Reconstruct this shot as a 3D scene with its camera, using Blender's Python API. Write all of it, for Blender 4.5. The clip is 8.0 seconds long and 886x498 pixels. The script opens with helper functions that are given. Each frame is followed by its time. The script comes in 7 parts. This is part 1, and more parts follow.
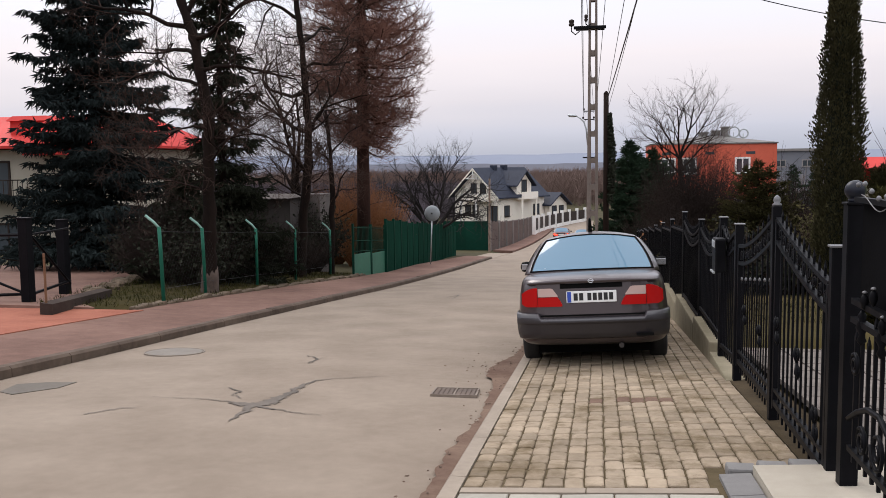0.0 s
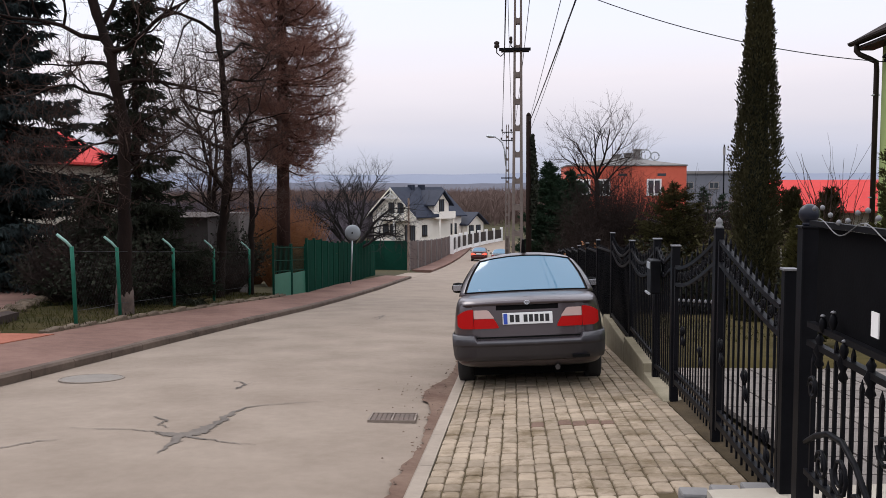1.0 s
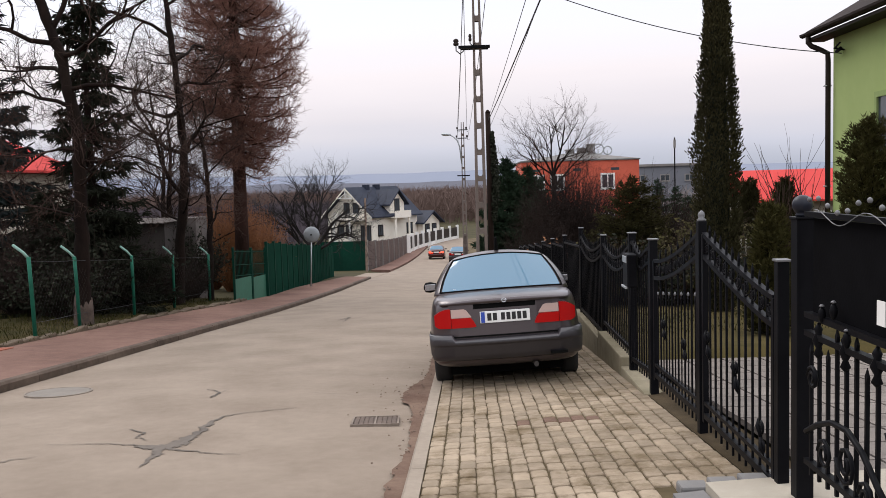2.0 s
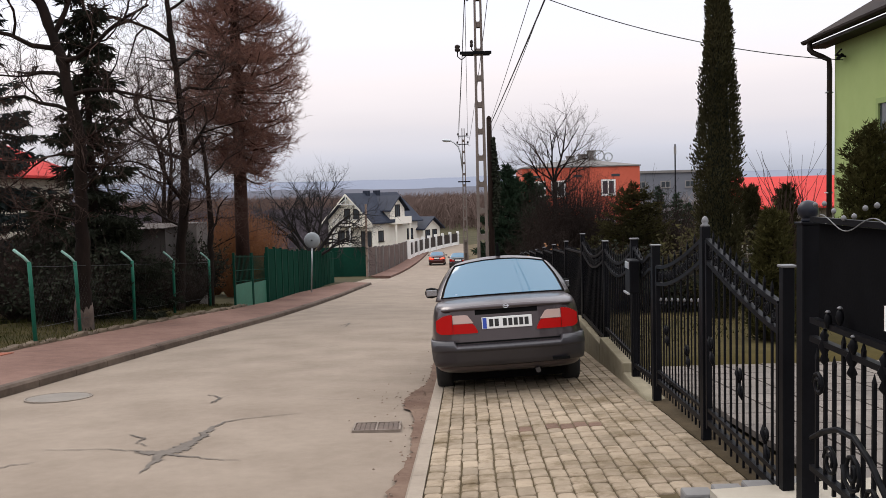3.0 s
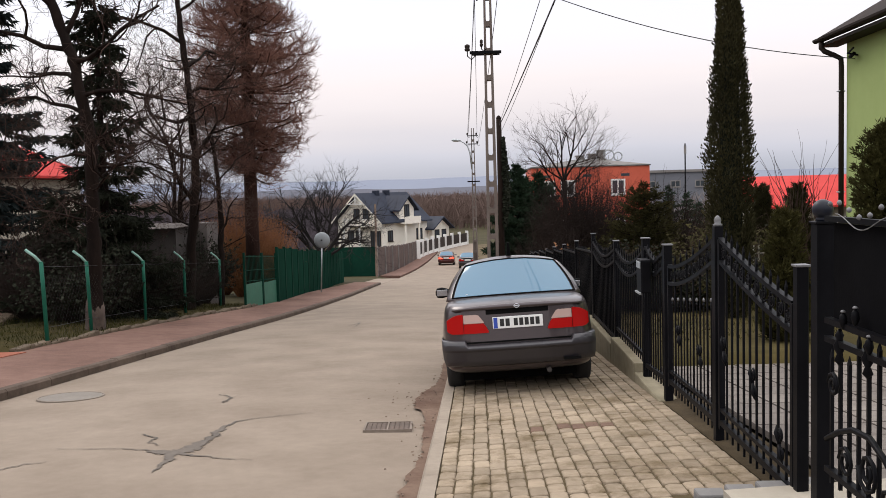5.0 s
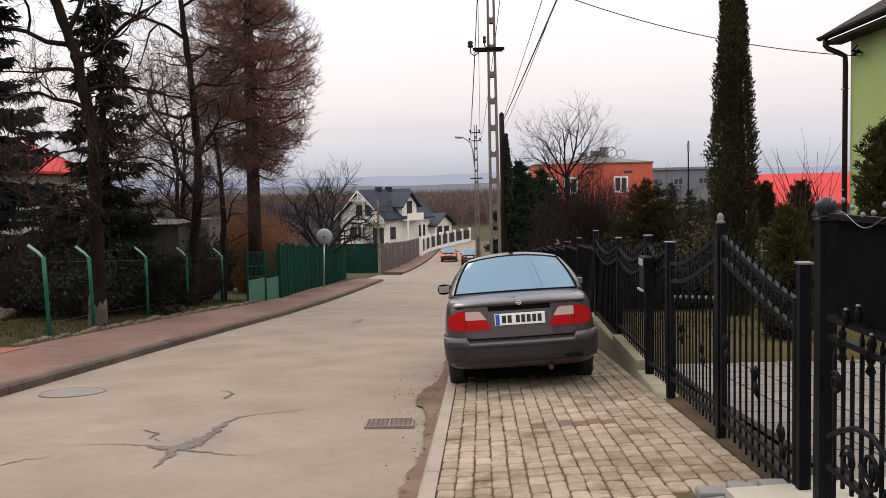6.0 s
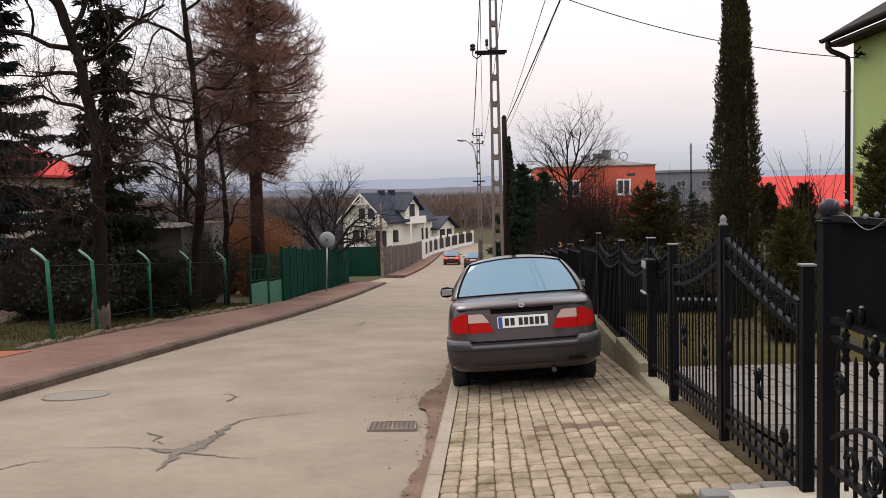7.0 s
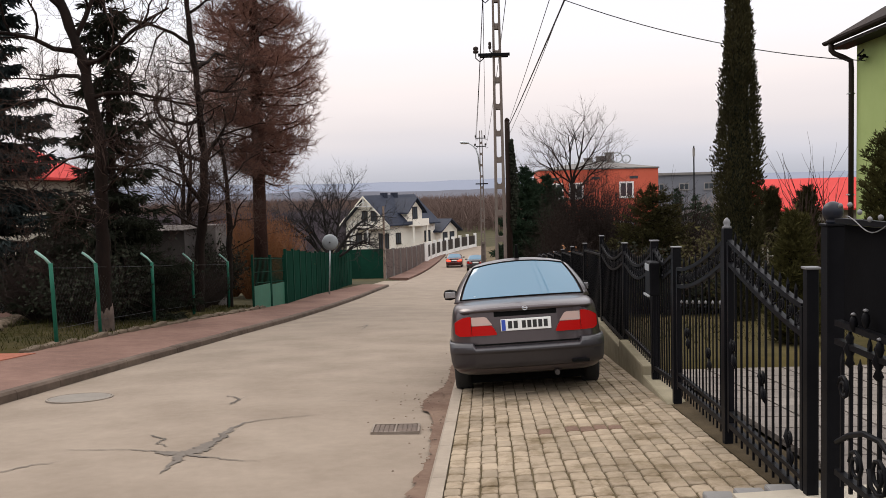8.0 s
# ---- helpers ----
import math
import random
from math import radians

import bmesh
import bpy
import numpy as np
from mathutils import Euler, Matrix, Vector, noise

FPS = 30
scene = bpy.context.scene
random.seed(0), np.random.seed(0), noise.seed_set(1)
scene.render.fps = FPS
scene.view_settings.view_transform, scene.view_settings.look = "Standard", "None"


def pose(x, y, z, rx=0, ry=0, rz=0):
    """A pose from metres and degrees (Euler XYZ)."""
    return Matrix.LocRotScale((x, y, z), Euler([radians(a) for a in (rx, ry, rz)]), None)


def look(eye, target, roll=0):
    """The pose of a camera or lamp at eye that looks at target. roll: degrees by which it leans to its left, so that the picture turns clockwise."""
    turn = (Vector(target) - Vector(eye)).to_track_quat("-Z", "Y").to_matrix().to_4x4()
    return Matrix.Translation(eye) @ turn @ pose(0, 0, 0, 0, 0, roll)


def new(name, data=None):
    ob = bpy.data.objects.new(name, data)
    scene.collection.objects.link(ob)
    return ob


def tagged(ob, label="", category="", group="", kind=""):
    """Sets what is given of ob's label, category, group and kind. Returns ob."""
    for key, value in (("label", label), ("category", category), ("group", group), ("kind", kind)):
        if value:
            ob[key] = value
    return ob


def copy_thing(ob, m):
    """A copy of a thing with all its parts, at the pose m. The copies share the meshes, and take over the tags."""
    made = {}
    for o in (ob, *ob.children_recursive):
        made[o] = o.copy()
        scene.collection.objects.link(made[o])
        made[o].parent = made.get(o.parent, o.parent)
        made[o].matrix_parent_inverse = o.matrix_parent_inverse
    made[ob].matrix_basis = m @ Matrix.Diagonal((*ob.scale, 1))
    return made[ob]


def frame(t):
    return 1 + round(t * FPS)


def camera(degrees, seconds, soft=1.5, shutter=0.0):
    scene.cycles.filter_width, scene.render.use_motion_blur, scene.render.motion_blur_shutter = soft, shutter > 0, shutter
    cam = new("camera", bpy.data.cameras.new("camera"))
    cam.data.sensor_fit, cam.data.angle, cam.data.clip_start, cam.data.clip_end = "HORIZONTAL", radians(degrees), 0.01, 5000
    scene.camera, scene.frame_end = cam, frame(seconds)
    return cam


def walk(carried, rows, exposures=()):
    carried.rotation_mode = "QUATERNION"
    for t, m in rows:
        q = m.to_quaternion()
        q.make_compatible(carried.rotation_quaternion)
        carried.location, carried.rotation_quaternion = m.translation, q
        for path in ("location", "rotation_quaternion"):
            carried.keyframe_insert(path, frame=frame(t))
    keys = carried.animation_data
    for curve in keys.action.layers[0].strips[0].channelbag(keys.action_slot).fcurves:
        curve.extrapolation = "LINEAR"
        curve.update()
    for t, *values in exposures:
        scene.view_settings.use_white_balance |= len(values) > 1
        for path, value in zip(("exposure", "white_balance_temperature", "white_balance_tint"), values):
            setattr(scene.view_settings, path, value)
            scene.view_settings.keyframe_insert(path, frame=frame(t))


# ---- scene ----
cam = camera(53.4, 8.0, soft=0.6)
PATH = [
    (0, (0.602, 0.041, 1.48), (0.254, 2.001, 1.294), -0.7),
    (0.2, (0.574, 0.026, 1.489), (0.279, 1.996, 1.303), -0.9),
    (0.5, (0.498, 0.097, 1.481), (0.289, 2.078, 1.306), -0.5),
    (0.7, (0.455, 0.125, 1.483), (0.279, 2.11, 1.318), -0.6),
    (1, (0.386, 0.176, 1.487), (0.226, 2.164, 1.343), -0.2),
    (1.2, (0.328, 0.191, 1.492), (0.223, 2.183, 1.345), -0.8),
    (1.5, (0.241, 0.215, 1.493), (0.188, 2.209, 1.352), -2.1),
    (1.7, (0.206, 0.223, 1.498), (0.147, 2.217, 1.349), -1.8),
    (2.8, (0.16, 0.235, 1.498), (0.102, 2.229, 1.354), -1.5),
    (3, (0.161, 0.25, 1.49), (0.102, 2.244, 1.355), -1.5),
    (3.5, (0.15, 0.258, 1.489), (0.071, 2.252, 1.353), -1.3),
    (4, (0.149, 0.258, 1.489), (0.075, 2.252, 1.358), -1.4),
    (4.5, (0.148, 0.258, 1.489), (0.071, 2.253, 1.358), -1.5),
    (5.8, (0.143, 0.255, 1.489), (0.058, 2.248, 1.346), -1.5),
    (6, (0.149, 0.269, 1.486), (0.063, 2.262, 1.344), -1.4),
    (6.5, (0.15, 0.271, 1.485), (0.063, 2.264, 1.345), -1.4),
    (7, (0.149, 0.267, 1.483), (0.057, 2.261, 1.348), -1.5),
    (7.5, (0.143, 0.258, 1.485), (0.049, 2.251, 1.35), -1.5),
    (8, (0.144, 0.262, 1.485), (0.046, 2.255, 1.356), -1.5),
]
walk(cam, [(t, look(eye, target, roll)) for t, eye, target, roll in PATH],
     [(0.0, -0.05, 6450, 13), (0.5, -0.10, 6350, 14), (1.0, -0.08, 6250, 14), (1.5, -0.02, 6350, 13), (3.5, 0.0, 6550, 12), (8.0, 0.0, 6800, 12)])

# ---- world, sun, exposure ----
world = bpy.data.worlds.new("sky")
scene.world = world
world.use_nodes = True
wn, wl = world.node_tree.nodes, world.node_tree.links
for n in list(wn):
    wn.remove(n)
SUN_ELEV, SUN_ROT = radians(42), radians(325)
sky = wn.new("ShaderNodeTexSky")
sky.sky_type = "NISHITA"
sky.sun_disc = False
sky.sun_elevation, sky.sun_rotation = SUN_ELEV, SUN_ROT
coord = wn.new("ShaderNodeTexCoord")
sep = wn.new("ShaderNodeSeparateXYZ")
wl.new(coord.outputs["Generated"], sep.inputs[0])
stretch = wn.new("ShaderNodeMapping")
stretch.inputs["Scale"].default_value = (1.2, 1.2, 9.0)
wl.new(coord.outputs["Generated"], stretch.inputs[0])
cloud = wn.new("ShaderNodeTexNoise")
cloud.inputs["Scale"].default_value = 1.6
cloud.inputs["Detail"].default_value = 5
wl.new(stretch.outputs[0], cloud.inputs["Vector"])
shift = wn.new("ShaderNodeMath")
shift.operation = "MULTIPLY_ADD"
wl.new(cloud.outputs["Fac"], shift.inputs[0])
shift.inputs[1].default_value = 0.05
wl.new(sep.outputs["Z"], shift.inputs[2])
ramp = wn.new("ShaderNodeValToRGB")
wl.new(shift.outputs[0], ramp.inputs[0])
stops = [(0.0, (0.40, 0.44, 0.52)), (0.035, (0.50, 0.54, 0.64)), (0.065, (0.66, 0.68, 0.78)), (0.10, (0.84, 0.80, 0.84)),
         (0.145, (1.02, 0.95, 0.96)), (0.19, (1.03, 1.03, 1.08)), (0.26, (1.0, 1.05, 1.18)), (0.5, (1.55, 1.6, 1.68)), (1.0, (2.6, 2.6, 2.7))]
els = ramp.color_ramp.elements
els[0].position, els[0].color = stops[0][0], (*stops[0][1], 1)
els[1].position, els[1].color = stops[-1][0], (*stops[-1][1], 1)
for p, c in stops[1:-1]:
    els.new(p).color = (*c, 1)
scaled = wn.new("ShaderNodeVectorMath")
scaled.operation = "SCALE"
wl.new(sky.outputs[0], scaled.inputs[0])
scaled.inputs["Scale"].default_value = 0.1
both = wn.new("ShaderNodeMixRGB")
both.inputs[0].default_value = 0.93          # share of the cloud deck
wl.new(scaled.outputs[0], both.inputs[1])
wl.new(ramp.outputs[0], both.inputs[2])
back = wn.new("ShaderNodeBackground")
back.inputs["Strength"].default_value = 1.0
wl.new(both.outputs[0], back.inputs[0])
wout = wn.new("ShaderNodeOutputWorld")
wl.new(back.outputs[0], wout.inputs[0])

sun = new("sun", bpy.data.lights.new("sun", "SUN"))
sun.data.energy, sun.data.angle, sun.data.color = 1.0, radians(25), (1.0, 0.93, 0.84)
sd = Vector((math.sin(SUN_ROT) * math.cos(SUN_ELEV), math.cos(SUN_ROT) * math.cos(SUN_ELEV), math.sin(SUN_ELEV)))
sun.matrix_world = sd.to_track_quat("Z", "Y").to_matrix().to_4x4()
scene.view_settings.exposure = 0.0

# ---- materials ----


def mat(name, c1, c2, scale=6.0, rough=0.85, bump=0.3, bscale=60.0, metal=0.0, vary=0.0, big=0.6, coat=0.0, stretch=(1, 1, 1), spec=0.5, bdist=0.004, world=False):
    """Two-scale noise between two colours, fine relief, and a change of value from object to object."""
    m = bpy.data.materials.new(name)
    m.use_nodes = True
    nt = m.node_tree
    N, L = nt.nodes, nt.links
    b = N["Principled BSDF"]
    tc = N.new("ShaderNodeTexCoord")
    mp = N.new("ShaderNodeMapping")
    mp.inputs["Scale"].default_value = stretch
    place = N.new("ShaderNodeNewGeometry").outputs["Position"] if world else tc.outputs["Object"]
    L.new(place, mp.inputs[0])
    n1 = N.new("ShaderNodeTexNoise")
    n1.inputs["Scale"].default_value = scale
    n1.inputs["Detail"].default_value = 6
    n1.inputs["Roughness"].default_value = 0.65
    L.new(mp.outputs[0], n1.inputs["Vector"])
    n2 = N.new("ShaderNodeTexNoise")
    n2.inputs["Scale"].default_value = scale * 0.12
    n2.inputs["Detail"].default_value = 3
    L.new(mp.outputs[0], n2.inputs["Vector"])
    mixf = N.new("ShaderNodeMath")
    mixf.operation = "MULTIPLY_ADD"
    L.new(n2.outputs["Fac"], mixf.inputs[0])
    mixf.inputs[1].default_value = big
    half = N.new("ShaderNodeMath")
    half.operation = "MULTIPLY"
    L.new(n1.outputs["Fac"], half.inputs[0])
    half.inputs[1].default_value = 1 - big
    L.new(half.outputs[0], mixf.inputs[2])
    rm = N.new("ShaderNodeMapRange")
    rm.inputs["From Min"].default_value, rm.inputs["From Max"].default_value = 0.32, 0.68
    L.new(mixf.outputs[0], rm.inputs["Value"])
    mx = N.new("ShaderNodeMixRGB")
    mx.inputs[1].default_value, mx.inputs[2].default_value = (*c1, 1), (*c2, 1)
    L.new(rm.outputs[0], mx.inputs[0])
    col = mx.outputs[0]
    if vary:
        oi = N.new("ShaderNodeObjectInfo")
        geo = N.new("ShaderNodeNewGeometry")
        add = N.new("ShaderNodeMath")
        add.operation = "ADD"
        L.new(oi.outputs["Random"], add.inputs[0])
        L.new(geo.outputs["Random Per Island"], add.inputs[1])
        fr = N.new("ShaderNodeMath")
        fr.operation = "FRACT"
        L.new(add.outputs[0], fr.inputs[0])
        vr = N.new("ShaderNodeMapRange")
        vr.inputs["To Min"].default_value, vr.inputs["To Max"].default_value = 1 - vary, 1 + vary
        L.new(fr.outputs[0], vr.inputs["Value"])
        hs = N.new("ShaderNodeHueSaturation")
        L.new(vr.outputs[0], hs.inputs["Value"])
        L.new(col, hs.inputs["Color"])
        col = hs.outputs[0]
    L.new(col, b.inputs["Base Color"])
    b.inputs["Roughness"].default_value = rough
    b.inputs["Metallic"].default_value = metal
    b.inputs["Coat Weight"].default_value = coat
    b.inputs["Specular IOR Level"].default_value = spec
    if bump:
        n3 = N.new("ShaderNodeTexNoise")
        n3.inputs["Scale"].default_value = bscale
        n3.inputs["Detail"].default_value = 4
        L.new(mp.outputs[0], n3.inputs["Vector"])
        bp = N.new("ShaderNodeBump")
        bp.inputs["Strength"].default_value = bump
        bp.inputs["Distance"].default_value = bdist
        L.new(n3.outputs["Fac"], bp.inputs["Height"])
        L.new(bp.outputs[0], b.inputs["Normal"])
    return m


ASPHALT = mat("asphalt", (0.170, 0.132, 0.098), (0.246, 0.198, 0.153), 9, 0.9, 0.5, 240, big=0.65, spec=0.3)
PATCH = mat("crack_filler", (0.048, 0.037, 0.028), (0.112, 0.090, 0.070), 14, 0.8, 0.3, 150)
DUST = mat("gutter_dirt", (0.085, 0.048, 0.034), (0.170, 0.116, 0.084), 16, 0.95, 0.6, 120, spec=0.15)
KERB = mat("kerb_concrete", (0.20, 0.163, 0.125), (0.30, 0.25, 0.197), 12, 0.9, 0.4, 130, spec=0.3)
KERB_OLD = mat("old_kerb", (0.052, 0.036, 0.027), (0.125, 0.092, 0.070), 12, 0.92, 0.5, 90, spec=0.2)
PAVER = mat("paver", (0.152, 0.114, 0.073), (0.338, 0.270, 0.194), 9, 0.92, 0.6, 130, vary=0.17, world=True, big=0.55, spec=0.3)
JOINT = mat("sand_joint", (0.052, 0.039, 0.019), (0.135, 0.104, 0.062), 6, 0.95, 0.4, 120, spec=0.1)
nt = PAVER.node_tree
geo_ = nt.nodes.new("ShaderNodeNewGeometry")
tan_ = nt.nodes.new("ShaderNodeTexNoise")
tan_.inputs["Scale"].default_value, tan_.inputs["Detail"].default_value, tan_.inputs["Roughness"].default_value = 2.6, 7, 0.72
nt.links.new(geo_.outputs["Position"], tan_.inputs["Vector"])
pick = nt.nodes.new("ShaderNodeMapRange")
pick.inputs["From Min"].default_value, pick.inputs["From Max"].default_value = 0.50, 0.66
pick.inputs["To Max"].default_value = 0.85
nt.links.new(tan_.outputs["Fac"], pick.inputs["Value"])
soil = nt.nodes.new("ShaderNodeMixRGB")
soil.inputs[2].default_value = (0.105, 0.072, 0.034, 1)
nt.links.new(pick.outputs[0], soil.inputs[0])
pb = nt.nodes["Principled BSDF"]
nt.links.new(pb.inputs["Base Color"].links[0].from_socket, soil.inputs[1])
nt.links.new(soil.outputs[0], pb.inputs["Base Color"])
APRON = mat("apron_concrete", (0.29, 0.255, 0.20), (0.38, 0.34, 0.275), 8, 0.9, 0.35, 150)
SLATE = mat("grey_edging", (0.115, 0.110, 0.106), (0.185, 0.178, 0.170), 12, 0.9, 0.35, 150)
REDWALK = mat("red_walk", (0.098, 0.052, 0.039), (0.205, 0.120, 0.092), 4, 0.92, 0.5, 160, spec=0.2)
REDDRIVE = mat("red_drive", (0.20, 0.062, 0.036), (0.31, 0.112, 0.070), 8, 0.92, 0.4, 160, spec=0.2)
SOIL = mat("soil_grass", (0.032, 0.028, 0.016), (0.068, 0.060, 0.030), 3, 0.98, 0.8, 40, spec=0.08)
LAWN = mat("winter_lawn", (0.030, 0.028, 0.010), (0.088, 0.066, 0.026), 5, 0.98, 0.8, 60, spec=0.08)
BLACKMETAL = mat("black_metal", (0.0035, 0.0035, 0.0045), (0.0075, 0.0075, 0.009), 20, 0.46, 0.08, 80, spec=0.055)
BALLMETAL = mat("ball_metal", (0.006, 0.007, 0.012), (0.012, 0.014, 0.022), 20, 0.36, 0.05, 80, spec=0.22)
# Pale metal: wear on the knobs, painted highlights on caps and ornaments.
WORN_GLINT = mat("worn_glint_metal", (0.07, 0.07, 0.075), (0.20, 0.20, 0.205), 30, 0.5, 0.1, 80, metal=0.3)
SILVER = mat("galvanised", (0.32, 0.34, 0.35), (0.45, 0.47, 0.48), 20, 0.45, 0.1, 80, metal=0.6)
MOSS = mat("mossy_dirt", (0.026, 0.019, 0.010), (0.066, 0.048, 0.028), 12, 0.97, 0.6, 90, spec=0.1)
PLINTH = mat("plinth_concrete", (0.105, 0.088, 0.052), (0.26, 0.225, 0.155), 5, 0.9, 0.4, 110, spec=0.25)
GREENMETAL = mat("green_paint", (0.006, 0.075, 0.046), (0.012, 0.115, 0.072), 15, 0.6, 0.1, 60, spec=0.2)
GREENSHEET = mat("green_sheet", (0.002, 0.024, 0.015), (0.005, 0.042, 0.026), 5, 0.8, 0.2, 60, vary=0.12, spec=0.1)
POLECONC = mat("pole_concrete", (0.098, 0.076, 0.065), (0.185, 0.150, 0.130), 9, 0.9, 0.4, 90)
POLEWOOD = mat("pole_wood", (0.010, 0.006, 0.005), (0.024, 0.015, 0.011), 14, 0.9, 0.5, 50, spec=0.1, stretch=(1, 1, 0.1))
CABLE = mat("cable_black", (0.015, 0.015, 0.017), (0.03, 0.03, 0.033), 20, 0.6, 0)
ORANGE = mat("orange_render", (0.46, 0.080, 0.043), (0.58, 0.118, 0.066), 2, 0.9, 0.2, 60)
ROOFGREY = mat("grey_felt", (0.10, 0.095, 0.09), (0.16, 0.15, 0.14), 2, 0.9, 0.3, 40)
LIME = mat("lime_render", (0.29, 0.37, 0.125), (0.35, 0.43, 0.16), 2.5, 0.92, 0.3, 180)
CREAM = mat("cream_render", (0.72, 0.67, 0.57), (0.80, 0.75, 0.66), 1.2, 0.9, 0.2, 60)
BEIGE = mat("beige_render", (0.27, 0.25, 0.20), (0.36, 0.33, 0.27), 1.2, 0.92, 0.3, 60)
DARKROOF = mat("dark_roof", (0.014, 0.018, 0.031), (0.028, 0.034, 0.052), 3, 0.7, 0.3, 20, spec=0.2)
REDROOF = mat("red_roof", (0.40, 0.030, 0.026), (0.50, 0.050, 0.043), 1.5, 0.6, 0.2, 20, spec=0.08)
GREYWALL = mat("grey_wall", (0.16, 0.15, 0.14), (0.26, 0.24, 0.225), 3, 0.92, 0.4, 50)
BROWNFENCE = mat("brown_boards", (0.058, 0.038, 0.031), (0.10, 0.066, 0.054), 6, 0.85, 0.4, 30, vary=0.15)
WHITEPAINT = mat("white_paint", (0.66, 0.65, 0.62), (0.78, 0.77, 0.74), 4, 0.6, 0.1, 60)
BROWNMETAL = mat("brown_metal", (0.018, 0.012, 0.010), (0.034, 0.024, 0.019), 12, 0.6, 0.05, 60, spec=0.15)
BARK = mat("bark", (0.006, 0.0045, 0.004), (0.020, 0.013, 0.010), 18, 0.95, 0.9, 45, stretch=(1, 1, 0.3), bdist=0.01, spec=0.08)
BARKRED = mat("larch_bark", (0.017, 0.009, 0.007), (0.046, 0.023, 0.017), 18, 0.95, 0.9, 40, stretch=(1, 1, 0.3), bdist=0.01, spec=0.08)
# Darker copy of the twig colour, with deep shade put into it.
SHADETWIG = mat("shaded_twigs", (0.014, 0.010, 0.009), (0.036, 0.025, 0.020), 3, 0.95, 0, spec=0.08)
LIMEWASH = mat("limewash", (0.026, 0.018, 0.014), (0.125, 0.086, 0.066), 9, 0.95, 0.6, 45)
TWIG = mat("twigs", (0.034, 0.022, 0.018), (0.075, 0.049, 0.040), 3, 0.95, 0, spec=0.08)
TWIGLARCH = mat("larch_twigs", (0.125, 0.060, 0.046), (0.215, 0.112, 0.084), 2, 0.95, 0, spec=0.08)
SPRUCE = mat("spruce_needles", (0.011, 0.016, 0.016), (0.030, 0.041, 0.040), 1.5, 0.8, 0, vary=0.25, spec=0.08)
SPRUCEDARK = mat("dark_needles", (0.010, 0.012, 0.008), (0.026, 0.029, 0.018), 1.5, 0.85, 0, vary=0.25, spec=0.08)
THUJA = mat("thuja_scales", (0.022, 0.021, 0.010), (0.062, 0.055, 0.025), 3, 0.85, 0, vary=0.3, spec=0.08)
JUNIPER = mat("juniper_scales", (0.022, 0.022, 0.009), (0.070, 0.060, 0.022), 3, 0.85, 0, vary=0.3, spec=0.08)
GOLDCYPRESS = mat("golden_scales", (0.030, 0.030, 0.010), (0.088, 0.078, 0.027), 3, 0.85, 0, vary=0.3, spec=0.08)
PINE = mat("pine_needles", (0.018, 0.036, 0.022), (0.045, 0.07, 0.04), 2, 0.85, 0, vary=0.3, spec=0.08)
HEDGEBROWN = mat("dead_leaves", (0.15, 0.070, 0.034), (0.25, 0.125, 0.062), 2, 0.9, 0, vary=0.3, spec=0.08)
# Blue-grey with the distance haze put into the colour.
HILL = mat("hazy_hill", (0.185, 0.205, 0.255), (0.215, 0.235, 0.285), 0.004, 1.0, 0, spec=0)


def plain(name, c, rough=0.5, metal=0.0, alpha=None, emit=0.0, coat=0.0, trans=0.0):
    m = bpy.data.materials.new(name)
    m.use_nodes = True
    b = m.node_tree.nodes["Principled BSDF"]
    b.inputs["Base Color"].default_value = (*c, 1)
    b.inputs["Roughness"].default_value, b.inputs["Metallic"].default_value = rough, metal
    b.inputs["Coat Weight"].default_value = coat
    b.inputs["Transmission Weight"].default_value = trans
    if emit:
        b.inputs["Emission Color"].default_value = (*c, 1)
        b.inputs["Emission Strength"].default_value = emit
    return m


GLASS = plain("window_glass", (0.05, 0.06, 0.07), 0.06)
TYRE = mat("tyre_rubber", (0.012, 0.012, 0.012), (0.025, 0.024, 0.023), 20, 0.85, 0.2, 80)

# ---- geometry helpers ----


